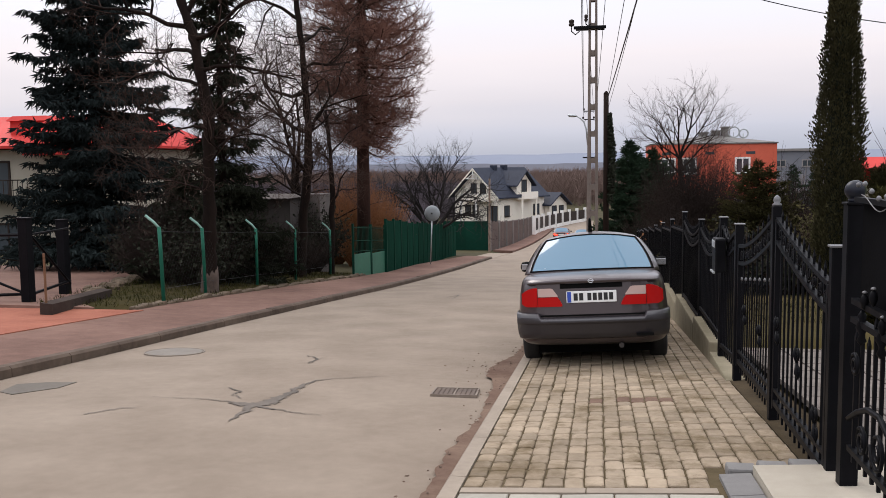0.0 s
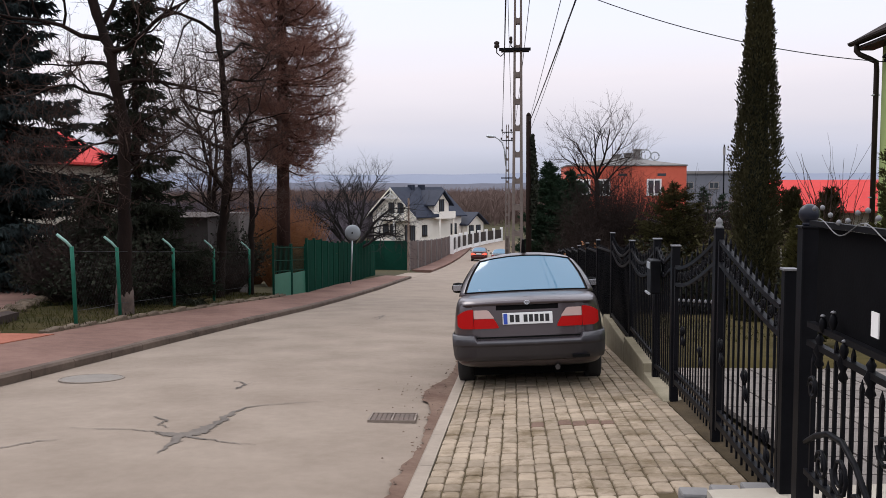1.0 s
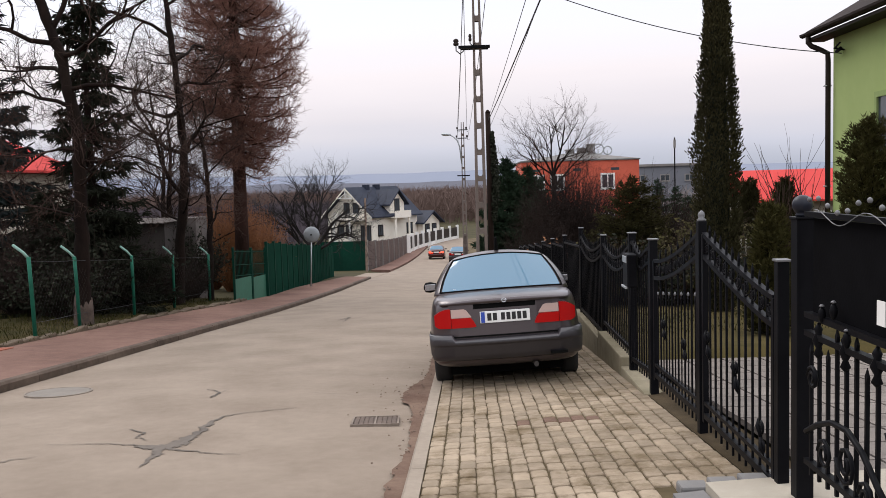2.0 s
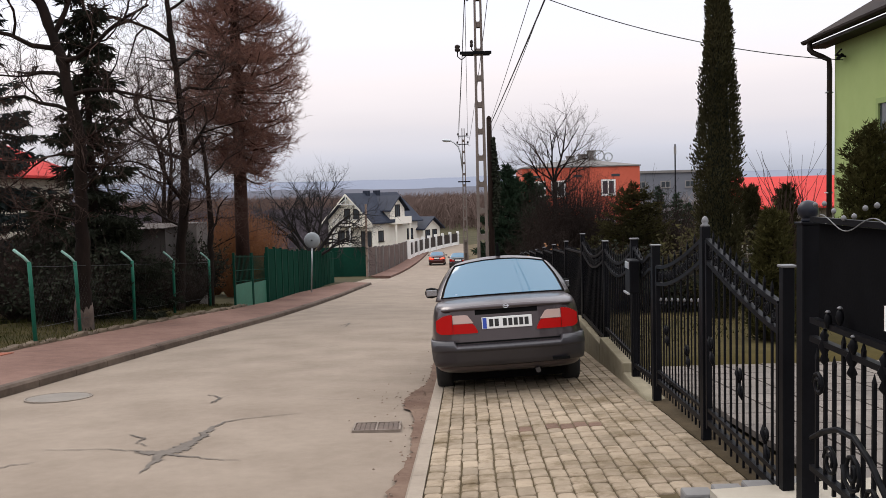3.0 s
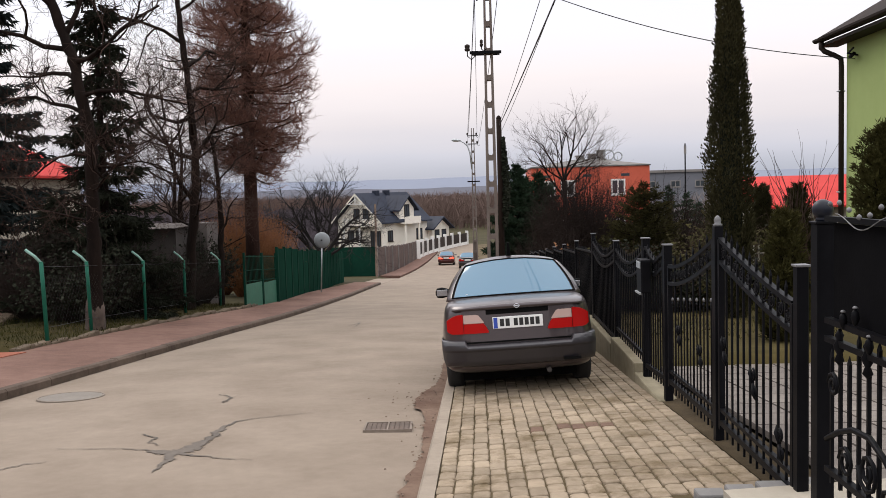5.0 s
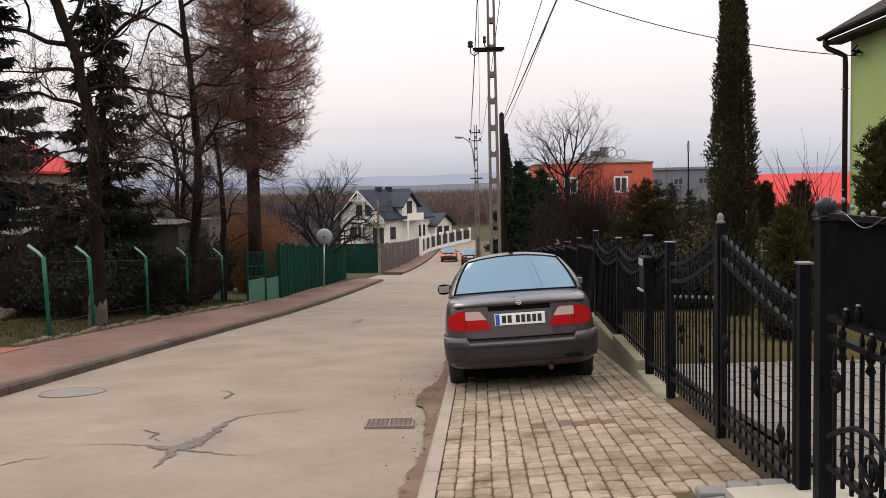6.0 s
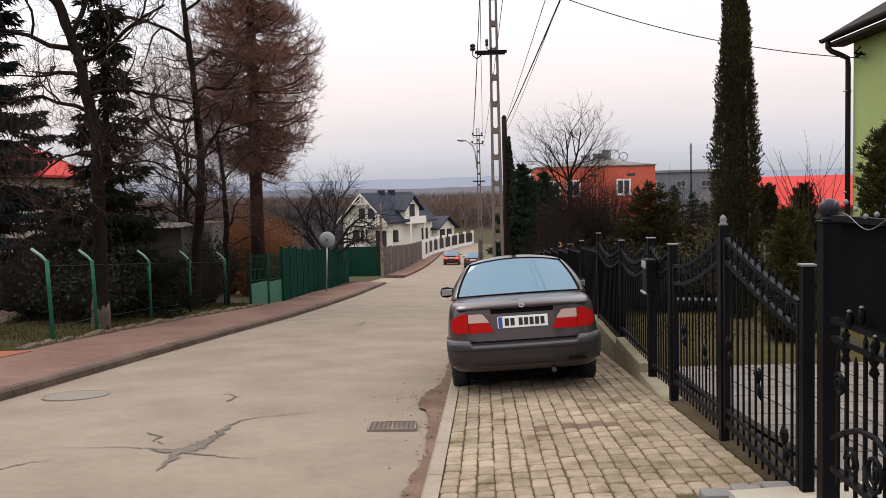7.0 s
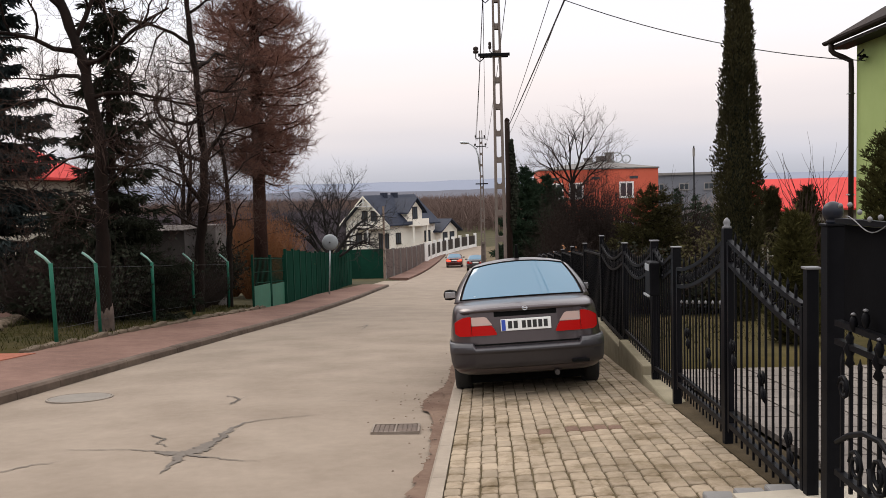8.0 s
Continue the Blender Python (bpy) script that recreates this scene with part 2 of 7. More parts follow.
class MB:
    """Vertices and faces gathered for one mesh."""

    def __init__(self):
        self.v, self.f = [], []

    def quad(self, a, b, c, d):
        i = len(self.v)
        self.v += [tuple(a), tuple(b), tuple(c), tuple(d)]
        self.f.append((i, i + 1, i + 2, i + 3))

    def tri(self, a, b, c):
        i = len(self.v)
        self.v += [tuple(a), tuple(b), tuple(c)]
        self.f.append((i, i + 1, i + 2))

    def hexa(self, lo, hi):
        """A solid between two rings of equal length."""
        i, n = len(self.v), len(lo)
        self.v += [tuple(p) for p in lo] + [tuple(p) for p in hi]
        self.f.append(tuple(range(i + n - 1, i - 1, -1)))
        self.f.append(tuple(range(i + n, i + 2 * n)))
        for k in range(n):
            j = (k + 1) % n
            self.f.append((i + k, i + j, i + n + j, i + n + k))

    def box(self, x0, x1, y0, y1, z0, z1, ch=0.0):
        if ch:
            def ring(z, e):
                return [(x0 + e, y0, z), (x1 - e, y0, z), (x1, y0 + e, z), (x1, y1 - e, z), (x1 - e, y1, z), (x0 + e, y1, z), (x0, y1 - e, z), (x0, y0 + e, z)]

            def inset(z):
                return [(x0 + ch, y0 + ch * .5, z), (x1 - ch, y0 + ch * .5, z), (x1 - ch * .5, y0 + ch, z), (x1 - ch * .5, y1 - ch, z),
                        (x1 - ch, y1 - ch * .5, z), (x0 + ch, y1 - ch * .5, z), (x0 + ch * .5, y1 - ch, z), (x0 + ch * .5, y0 + ch, z)]
            self.rings([inset(z0), ring(z0 + ch, ch), ring(z1 - ch, ch), inset(z1)])
        else:
            self.hexa([(x0, y0, z0), (x1, y0, z0), (x1, y1, z0), (x0, y1, z0)], [(x0, y0, z1), (x1, y0, z1), (x1, y1, z1), (x0, y1, z1)])

    def rings(self, rr, caps=True):
        """Skin over rings of equal length."""
        i, n = len(self.v), len(rr[0])
        for r in rr:
            self.v += [tuple(p) for p in r]
        for s in range(len(rr) - 1):
            a = i + s * n
            for k in range(n):
                j = (k + 1) % n
                self.f.append((a + k, a + j, a + n + j, a + n + k))
        if caps:
            self.f.append(tuple(range(i + n - 1, i - 1, -1)))
            e = i + (len(rr) - 1) * n
            self.f.append(tuple(range(e, e + n)))

    def tube(self, pts, rad, n=6, caps=True):
        pts = [Vector(p) for p in pts]
        if not hasattr(rad, "__len__"):
            rad = [rad] * len(pts)
        rr, u = [], None
        for k, p in enumerate(pts):
            d = (pts[min(k + 1, len(pts) - 1)] - pts[max(k - 1, 0)])
            if d.length < 1e-9:
                d = Vector((0, 0, 1))
            d.normalize()
            if u is None:
                u = d.orthogonal().normalized()
            u = (u - d * u.dot(d))
            u = u.normalized() if u.length > 1e-6 else d.orthogonal().normalized()
            w = d.cross(u)
            rr.append([p + (u * math.cos(2 * math.pi * s / n) + w * math.sin(2 * math.pi * s / n)) * rad[k] for s in range(n)])
        self.rings(rr, caps)

    def lathe(self, c, prof, n=16):
        """Round body about the vertical through c from (radius, height) rows."""
        self.rings([[(c[0] + r * math.cos(2 * math.pi * s / n), c[1] + r * math.sin(2 * math.pi * s / n), c[2] + h) for s in range(n)] for r, h in prof])

    def ob(self, name, material, parent=None, smooth=False, label=""):
        me = bpy.data.meshes.new(name)
        me.from_pydata(self.v, [], self.f)
        me.materials.append(material)
        if smooth:
            me.polygons.foreach_set("use_smooth", [True] * len(me.polygons))
        me.update()
        o = new(name, me)
        if parent is not None:
            o.parent = parent
        if label:
            o["label"] = label
        return o


def base(name, label, category, at=(0, 0, 0), rz=0.0, group="", kind=""):
    e = new(name)
    e.matrix_world = pose(*at, 0, 0, rz)
    return tagged(e, label, category, group, kind)


def smoothstep(a, b, x):
    t = min(max((x - a) / (b - a), 0), 1)
    return t * t * (3 - 2 * t)


SLOPE = -0.0766


def G(y):
    """Height of the road down the hill."""
    if y < 50:
        return SLOPE * y
    if y < 110:
        d = y - 50
        return SLOPE * 50 + SLOPE * d + 0.0466 * d * d / 120
    if y < 200:
        d = y - 110
        return -7.028 - 0.03 * d + 0.02 * d * d / 180
    return -8.83 - 5 * (1 - math.exp(-(y - 200) / 500))


KX = -0.27            # right kerb's road face


def kerb_left(y):
    """The left kerb's line."""
    rows = [(-30, -5.6), (5, -5.36), (10, -5.27), (14, -5.21), (18, -5.11), (23, -4.92), (28, -4.90), (35, -5.0), (51, -5.55), (160, -5.6)]
    for (a, xa), (b, xb) in zip(rows, rows[1:]):
        if y <= b:
            return xa + (xb - xa) * (y - a) / (b - a)
    return -5.6


def walk_edge(y):
    """The outer edge of the left pavement."""
    rows = [(-30, -7.3), (15, -7.27), (17.6, -7.2), (21.5, -7.0), (25.6, -6.62), (30, -6.75), (37, -7.0), (160, -7.6)]
    for (a, xa), (b, xb) in zip(rows, rows[1:]):
        if y <= b:
            return xa + (xb - xa) * (y - a) / (b - a)
    return -7.6


def walk_right(x, y):
    """Top of the right pavement."""
    return G(y) + 0.045 + 0.05 * (x - KX)

# ---- ground, road, pavements ----
YS = [-300, -150, -80, -50, -30, -20, -12, -6] + [-4 + i for i in range(0, 60)] + [56 + 4 * i for i in range(0, 40)] + [240, 300, 400, 550, 800, 1200, 1800, 2600, 3400, 4300]
XS = [-1800, -900, -450, -220, -120, -70, -45, -32, -24, -18, -14, -11, -9, -7.6, -6, -4.5, -3, -1.5, -0.2, 1.0, 1.9, 3, 4.5, 6, 8, 11, 15, 20, 30, 45, 70, 120, 220, 450, 900, 1800]


def ground_z(x, y):
    z = G(max(y, -110)) - 0.03
    edge = 0.0
    if x > 1.9 and y < 140:
        edge = 0.10 + 0.02 * min(x - 1.9, 12)
    elif x < -7 and y < 140:
        edge = 0.10 + 0.015 * min(-7 - x, 12)
    else:
        edge = -0.10
    rough = noise.noise((x * 0.4, y * 0.4, 0)) * 0.04 if abs(x) < 40 and (x > 2.5 or x < -7.5) else 0
    return z + edge * (1 - smoothstep(100, 160, y)) + rough


g = MB()
for y in YS:
    for x in XS:
        g.v.append((x, y, ground_z(x, y)))
nx = len(XS)
for j in range(len(YS) - 1):
    for i in range(nx - 1):
        a = j * nx + i
        g.f.append((a, a + 1, a + nx + 1, a + nx))
ground = tagged(g.ob("ground", SOIL, smooth=True), "brown winter soil and dull grass sloping down the hill", "ground", kind="structure")

RY = [-150, -80, -30, -15, -6] + [-4 + i for i in range(0, 60)] + [56 + 3 * i for i in range(0, 34)]
r = MB()
for y in RY:
    xl, xr = kerb_left(y) + 0.01, KX + 0.01
    for k in range(9):
        t = k / 8
        r.v.append((xl + (xr - xl) * t, y, G(y) + 0.05 * math.sin(math.pi * t) * 0.6))
for j in range(len(RY) - 1):
    for k in range(8):
        a = j * 9 + k
        r.f.append((a, a + 1, a + 10, a + 9))
road = tagged(r.ob("road", ASPHALT, smooth=True), "worn pale asphalt street with cracks", "road", kind="structure")


def strip(name, material, xa, xb, za, zb, ys, label, cat, skirt=0.25):
    """A strip along the street: inner and outer edge and their heights as functions of y."""
    s = MB()
    for y in ys:
        a, b = xa(y), xb(y)
        s.v += [(a, y, za(y) - skirt), (a, y, za(y)), (b, y, zb(y)), (b, y, zb(y) - skirt)]
    for j in range(len(ys) - 1):
        for k in range(3):
            a = j * 4 + k
            s.f.append((a, a + 1, a + 5, a + 4))
    e0 = (len(ys) - 1) * 4
    s.f += [(0, 3, 2, 1), (e0, e0 + 1, e0 + 2, e0 + 3)]
    return tagged(s.ob(name, material), label, cat, kind="structure")


NEARY = [y for y in RY if y <= 150]
strip("pavement_bed", JOINT, lambda y: -0.155, lambda y: 1.785, lambda y: walk_right(-0.155, y) - 0.012, lambda y: walk_right(1.785, y) - 0.012, NEARY,
      "sandy bed between the grey pavers", "pavement")
strip("verge_strip", MOSS, lambda y: 1.775, lambda y: 2.1, lambda y: walk_right(1.775, y) + 0.002, lambda y: walk_right(1.98, y) + 0.02, [5.0, 5.5] + [y for y in NEARY if y > 5.5],
      "dirt strip at the foot of the fence", "verge")
WALKY = [y for y in RY if y <= 51]
strip("pavement_left", REDWALK, lambda y: kerb_left(y) - 0.13, walk_edge, lambda y: G(y) + 0.115, lambda y: G(y) + 0.16, WALKY,
      "faded red pavement beside the street", "pavement")
strip("pavement_far", REDWALK, lambda y: kerb_left(y) - 0.13, walk_edge, lambda y: G(y) + 0.10, lambda y: G(y) + 0.14, [y for y in RY if 63 <= y <= 140],
      "faded red pavement farther down the street", "pavement")
strip("side_entrance", ASPHALT, lambda y: kerb_left(y) + 0.02, lambda y: -22, lambda y: G(y) + 0.012, lambda y: G(y) + 0.05, [y for y in RY if 50.5 <= y <= 63.5],
      "asphalt entrance to a side lane", "road")
strip("driveway_left", REDDRIVE, lambda y: -7.02, lambda y: -24, lambda y: G(y) + 0.166, lambda y: G(y) + 0.20, [y for y in RY if y <= 13] + [13.75],
      "red paved driveway to an open yard gate", "driveway")

# ---- right side: kerb, fence, gates, yard ----
FX = 1.80             # street face of the fence


def post(name, y, size, z0, z1, label, cap="pyramid", material=BLACKMETAL, group="fence posts"):
    """A square steel post with a cap, standing on the ground at the fence line."""
    e = base(name, label, "fence post", (FX + size / 2, y, z0), group=group)
    s = MB()
    s.box(-size / 2, size / 2, -size / 2, size / 2, -0.1, z1 - z0, 0.004)
    s.ob("shaft", material, e)
    # Pyramid posts get a pale cap plate that paints in the edge highlight.
    c = MB()
    k = size / 2 + 0.008
    c.box(-k, k, -k, k, z1 - z0, z1 - z0 + 0.012, 0.003)
    c.ob("cap", WORN_GLINT if cap == "pyramid" else BLACKMETAL, e, label="pale cap with its edge highlight painted in")
    if cap == "ball":
        b = MB()
        rb = 0.050
        b.lathe((0, 0, z1 - z0 + 0.012), [(0.03, 0), (0.034, 0.012)] + [(max(rb * math.sin(a), 0.002), 0.058 - rb * math.cos(a)) for a in [0.6 + i * (math.pi - 0.6) / 10 for i in range(11)]], 20)
        b.ob("ball", BALLMETAL, e, smooth=True, label="glossy dark ball")
    return e


post("fence_post", 4.66, 0.085, -0.10, 1.27, "thick black steel gate post with a ball cap", "ball")
post("fence_post", 4.92, 0.062, -0.14, 1.035, "black steel post beside the double gate")
post("fence_post", 8.20, 0.072, -0.50, 0.935, "black steel post hinging the double gate")
post("fence_post", 9.22, 0.072, -0.62, 0.935, "black steel post beside the intercom")
post("fence_post", 11.08, 0.06, -0.60, 0.80, "black steel post set in the concrete plinth")
post("fence_post", 13.2, 0.06, -0.72, 0.78, "black steel post set in the concrete plinth")
for i, y in enumerate((15.4, 17.6, 19.8, 22.0, 24.2, 26.4, 28.6)):
    post("fence_post", y, 0.06, G(y) + 0.1, G(y) + 1.72 - 0.03 * i, "black steel post set in the concrete plinth")


def spear(m, x, y, z0, z1, w=0.013, tip=0.06, tipw=0.013):
    """A square bar with a flattened spear point."""
    m.box(x - w / 2, x + w / 2, y - w / 2, y + w / 2, z0, z1 - tip)
    a = [(x - w / 2, y - w / 2, z1 - tip), (x + w / 2, y - w / 2, z1 - tip), (x + w / 2, y + w / 2, z1 - tip), (x - w / 2, y + w / 2, z1 - tip)]
    t = tipw
    b = [(x - t * .5, y - t, z1 - tip * .65), (x + t * .5, y - t, z1 - tip * .65), (x + t * .5, y + t, z1 - tip * .65), (x - t * .5, y + t, z1 - tip * .65)]
    c = [(x - .001, y - .001, z1), (x + .001, y - .001, z1), (x + .001, y + .001, z1), (x - .001, y + .001, z1)]
    m.rings([a, b, c])


def flat_rail(m, pts, x0, x1, h):
    """A flat rail of height h following points (y, z) in the fence's plane."""
    rr = []
    for y, z in pts:
        rr.append([(x0, y, z - h / 2), (x1, y, z - h / 2), (x1, y, z + h / 2), (x0, y, z + h / 2)])
    m.rings(rr)


def scroll(m, x, y, z, r, turn=1.6, sgn=1, th=0.006, a0=0.0):
    """A spiral of round bar."""
    pts = []
    for i in range(15):
        a = a0 + sgn * i / 14 * turn * 2 * math.pi
        k = r * (1 - 0.72 * i / 14)
        pts.append((x, y + k * math.cos(a), z + k * math.sin(a)))
    m.tube(pts, th, 5)


def leaf(name, y0, y1, top, zlow, gap, bottom, spacing, label, group, spikes=0.10, tips=None, orn=0.13, cat="gate", lowband=0.0):
    """A wrought panel between y0 and y1: two curved rails with scrolls between, bars with points, a bottom rail."""
    e = base(name, label, cat, (FX, (y0 + y1) / 2, bottom((y0 + y1) / 2)), group=group)
    oy, oz = (y0 + y1) / 2, bottom((y0 + y1) / 2)
    n = 18
    ys = [y0 + (y1 - y0) * i / n for i in range(n + 1)]
    for nm, off in (("top_rail", 0.0), ("lower_rail", -gap)):
        m = MB()
        flat_rail(m, [(y - oy, top(y) + off - oz) for y in ys], 0.008, 0.044, 0.03)
        m.ob(nm, BLACKMETAL, e)
    m = MB()
    flat_rail(m, [(y - oy, bottom(y) - oz + 0.05) for y in ys], 0.008, 0.044, 0.04)
    m.ob("bottom_rail", BLACKMETAL, e)
    if lowband:
        m = MB()
        flat_rail(m, [(y - oy, bottom(y) - oz + lowband) for y in ys], 0.010, 0.040, 0.025)
        m.ob("second_rail", BLACKMETAL, e)
    for yy in (y0, y1):
        m = MB()
        m.box(0.006, 0.046, yy - oy - 0.02, yy - oy + 0.02, bottom(yy) - oz, top(yy) - oz, 0.003)
        m.ob("stile", BLACKMETAL, e)
    cnt = max(2, int(round((y1 - y0) / spacing)))
    for i in range(1, cnt):
        y = y0 + (y1 - y0) * i / cnt
        m = MB()
        spear(m, 0.026, y - oy, bottom(y) - 0.04 - oz, top(y) + spikes - oz)
        m.ob("bar", BLACKMETAL, e)
    if tips:
        for i in range(cnt):
            y = y0 + (y1 - y0) * (i + .5) / cnt
            m = MB()
            spear(m, 0.026, y - oy, bottom(y) - 0.04 - oz, tips(y) - oz, 0.009, tip=0.05)
            m.ob("short_bar", BLACKMETAL, e)
            m = MB()
            m.lathe((0.026, y - oy, tips(y) - oz - 0.012), [(0.003, 0), (0.011, 0.008), (0.009, 0.022), (0.002, 0.032)], 8)
            m.ob("tip", WORN_GLINT, e, smooth=True, label="pale spear tip")
    k = max(2, int((y1 - y0) / orn))
    for i in range(k):
        y = y0 + (y1 - y0) * (i + .5) / k
        m = MB()
        zc = top(y) - gap / 2 - oz
        scroll(m, 0.026, y - oy, zc, gap * 0.34, sgn=1 if i % 2 else -1, a0=i * 1.3)
        scroll(m, 0.026, y - oy + 0.035, zc - 0.01, gap * 0.26, sgn=-1 if i % 2 else 1, a0=i * 1.3 + 3)
        m.ob("scroll", BLACKMETAL, e, smooth=True)
    return e


def garnish(e, y, z, oy, oz, s=0.09):
    """A twisted leaf ornament half-way up the bars."""
    m = MB()
    for sg in (1, -1):
        scroll(m, 0.0, y - oy + 0.01 * sg, z - oz + sg * s * 0.6, s * 0.5, 1.3, sg, 0.008, 1.57 * sg)
        m.tube([(-0.004, y - oy, z - oz), (-0.012, y - oy + 0.03 * sg, z - oz + sg * s * .7), (-0.004, y - oy + 0.05 * sg, z - oz + sg * s * 1.2)], [0.010, 0.016, 0.002], 5)
    m.ob("leaf_ornament", BLACKMETAL, e, smooth=True)


def topB(y):
    return 0.83 + 0.26 * (max(y - 5.0, 0) / 1.42) ** 1.25


def topA(y):
    return 0.76 + 0.31 * (max(8.02 - y, 0) / 1.42) ** 1.5


gb = leaf("gate_leaf", 5.0, 6.42, topB, 0.7, 0.15, lambda y: -0.245, 0.128, "black wrought iron gate leaf with a concave scrolled top", "double gate leaves", tips=None, lowband=0.14)
for y, z in ((5.15, 0.02), (5.62, 0.26), (6.25, 0.34)):
    garnish(gb, y, z, 5.71, -0.245, 0.08)
ga = leaf("gate_leaf", 6.58, 8.06, topA, 0.6, 0.15, lambda y: -0.27 - 0.03 * (y - 6.6), 0.21, "black wrought iron gate leaf with a concave scrolled top", "double gate leaves",
          tips=lambda y: 0.47 + 0.17 * (8.0 - y) / 1.4, lowband=0.14)
for y, z in ((6.9, 0.18), (7.6, 0.22)):
    garnish(ga, y, z, 7.32, -0.27 - 0.03 * 0.72, 0.07)
mid = base("gate_stop_post", "black steel meeting post of the double gate", "gate post", (FX + 0.026, 6.5, -0.38))
m = MB()
m.box(-0.03, 0.03, -0.035, 0.035, 0, 1.56, 0.004)
m.ob("shaft", BLACKMETAL, mid)
m = MB()
m.lathe((0, 0, 1.56), [(0.03, 0), (0.034, 0.01), (0.02, 0.02), (0.026, 0.04), (0.02, 0.06), (0.004, 0.075)], 12)
m.ob("finial", WORN_GLINT, mid, smooth=True, label="pale finial")

leaf("iron_fence", 8.26, 9.16, lambda y: 0.80 + 0.05 * math.cos((y - 8.26) * 7), 0.6, 0.13, lambda y: -0.33 - 0.07 * (y - 8.26), 0.11,
     "narrow black wrought iron wicket panel", "wrought fence panels", cat="fence", spikes=0.06)


def sag(y0, y1, z0, z1, d):
    return lambda y: z0 + (z1 - z0) * (y - y0) / (y1 - y0) - d * math.sin(math.pi * (y - y0) / (y1 - y0))


for y0, y1, z0, z1 in ((9.28, 11.03, 0.80, 0.70), (11.13, 13.15, 0.70, 0.66)):
    leaf("iron_fence", y0, y1, sag(y0, y1, z0, z1, 0.14), 0.5, 0.14, lambda y, a=y0: G(a + 1.6) + 0.52, 0.12, "black wrought iron fence panel with a sagging top rail", "wrought fence panels", cat="fence", spikes=0.12)
for y0 in (13.25, 15.45, 17.65, 19.85, 22.05, 24.25, 26.45):
    z0 = G(y0) + 1.52
    e = base("iron_fence", "black steel fence panel with a dark sheet added behind", "fence", (FX, y0, G(y0 + 1.6) + 0.5), group="plain fence panels")
    oz = G(y0 + 1.6) + 0.5
    for nm, zz in (("top_rail", z0 - oz), ("bottom_rail", 0.05)):
        m = MB()
        flat_rail(m, [(0.0, zz), (2.1, zz - 0.08)], 0.008, 0.044, 0.03)
        m.ob(nm, BLACKMETAL, e)
    for i in range(1, 15):
        m = MB()
        spear(m, 0.026, 0.14 * i, 0.0, z0 - oz + 0.06 - 0.005 * i)
        m.ob("bar", BLACKMETAL, e)
# added dark sheets stand in for the dark mass behind the farther panels
for y0 in (11.13, 13.25, 15.45, 17.65, 19.85, 22.05, 24.25, 26.45):
    s = MB()
    s.box(FX + 0.055, FX + 0.062, y0, y0 + 2.0, G(y0 + 1.6) + 0.42, G(y0) + 1.42)
    tagged(s.ob("dark_sheet", mat("dark_backing", (0.006, 0.006, 0.007), (0.012, 0.012, 0.013), 9, 0.9, 0.3, 60, spec=0.1) if y0 < 12 else bpy.data.materials["dark_backing"]),
           "plain dark sheet added behind the fence as a dark mass", "privacy sheet", group="privacy sheets")

# stepped concrete plinth
for y0, y1, zt in ((8.16, 9.42, -0.47), (9.42, 11.05, -0.375), (11.05, 13.55, -0.46), (13.55, 16.0, -0.62), (16.0, 18.6, -0.80), (18.6, 21.2, -1.0), (21.2, 24, -1.2), (24, 28.8, -1.45)):
    p = MB()
    x1 = FX + 0.13
    p.box(FX - 0.06, x1, y0 + 0.004, y1 - 0.004, G(y1) - 0.2, zt, 0.012)
    tagged(p.ob("plinth_block", PLINTH), "yellowish weathered concrete plinth block under the fence", "plinth", group="fence plinth blocks")

# intercom box on the fence
ic = base("intercom_box", "black letter box with a pale front on the fence", "letter box", (FX - 0.05, 8.86, 0.44))
m = MB()
m.box(-0.05, 0.05, -0.13, 0.13, 0, 0.32, 0.012)
m.ob("case", BLACKMETAL, ic)
m = MB()
m.box(-0.058, -0.05, -0.10, 0.10, 0.235, 0.30, 0.003)
m.ob("flap", SILVER, ic, label="pale metal flap")
m = MB()
m.box(-0.07, -0.05, -0.12, 0.12, -0.012, 0.006, 0.002)
m.ob("tray", SILVER, ic, label="pale metal lip")

# wicket gate with a sheet behind its upper half
wk = base("wicket_gate", "black wrought iron wicket with a dark sheet and wavy top", "gate", (FX, 3.8, 0.02))


m = MB()
flat_rail(m, [(4.55 - 0.06 * i - 3.8, 1.28) for i in range(27)], 0.008, 0.04, 0.025)
m.ob("top_rail", BLACKMETAL, wk)
def swag(y):
    return 1.275 - 0.032 * math.cos(math.pi * (y - 4.13) / 0.27)


m = MB()
m.tube([(0.000, 4.40 - 0.03 * i - 3.8, swag(4.40 - 0.03 * i)) for i in range(48)], [0.0018 + 0.0012 * (i % 2) for i in range(48)], 6)
m.ob("twisted_wire", WORN_GLINT, wk, smooth=True, label="pale worn twisted wire")
for i in range(14):
    y = 4.47 - 0.105 * i
    m = MB()
    m.lathe((0.004, y - 3.8, swag(y) + 0.042), [(0.004, 0), (0.010, 0.005), (0.012, 0.012), (0.009, 0.020), (0.002, 0.025)], 10)
    m.ob("knob", WORN_GLINT, wk, smooth=True, label="pale round knob")
m = MB()
m.box(0.046, 0.054, -0.85, 0.73, 0.78, 1.26)
m.ob("backing_sheet", mat("matt_black_sheet", (0.002, 0.002, 0.0025), (0.005, 0.005, 0.006), 8, 0.8, 0.2, 60, spec=0.03), wk, label="dark plain sheet")
for z in (0.70, 0.79, 0.06):
    m = MB()
    flat_rail(m, [(4.55 - 3.8, z), (2.9 - 3.8, z)], 0.008, 0.044, 0.028)
    m.ob("rail", BLACKMETAL, wk)
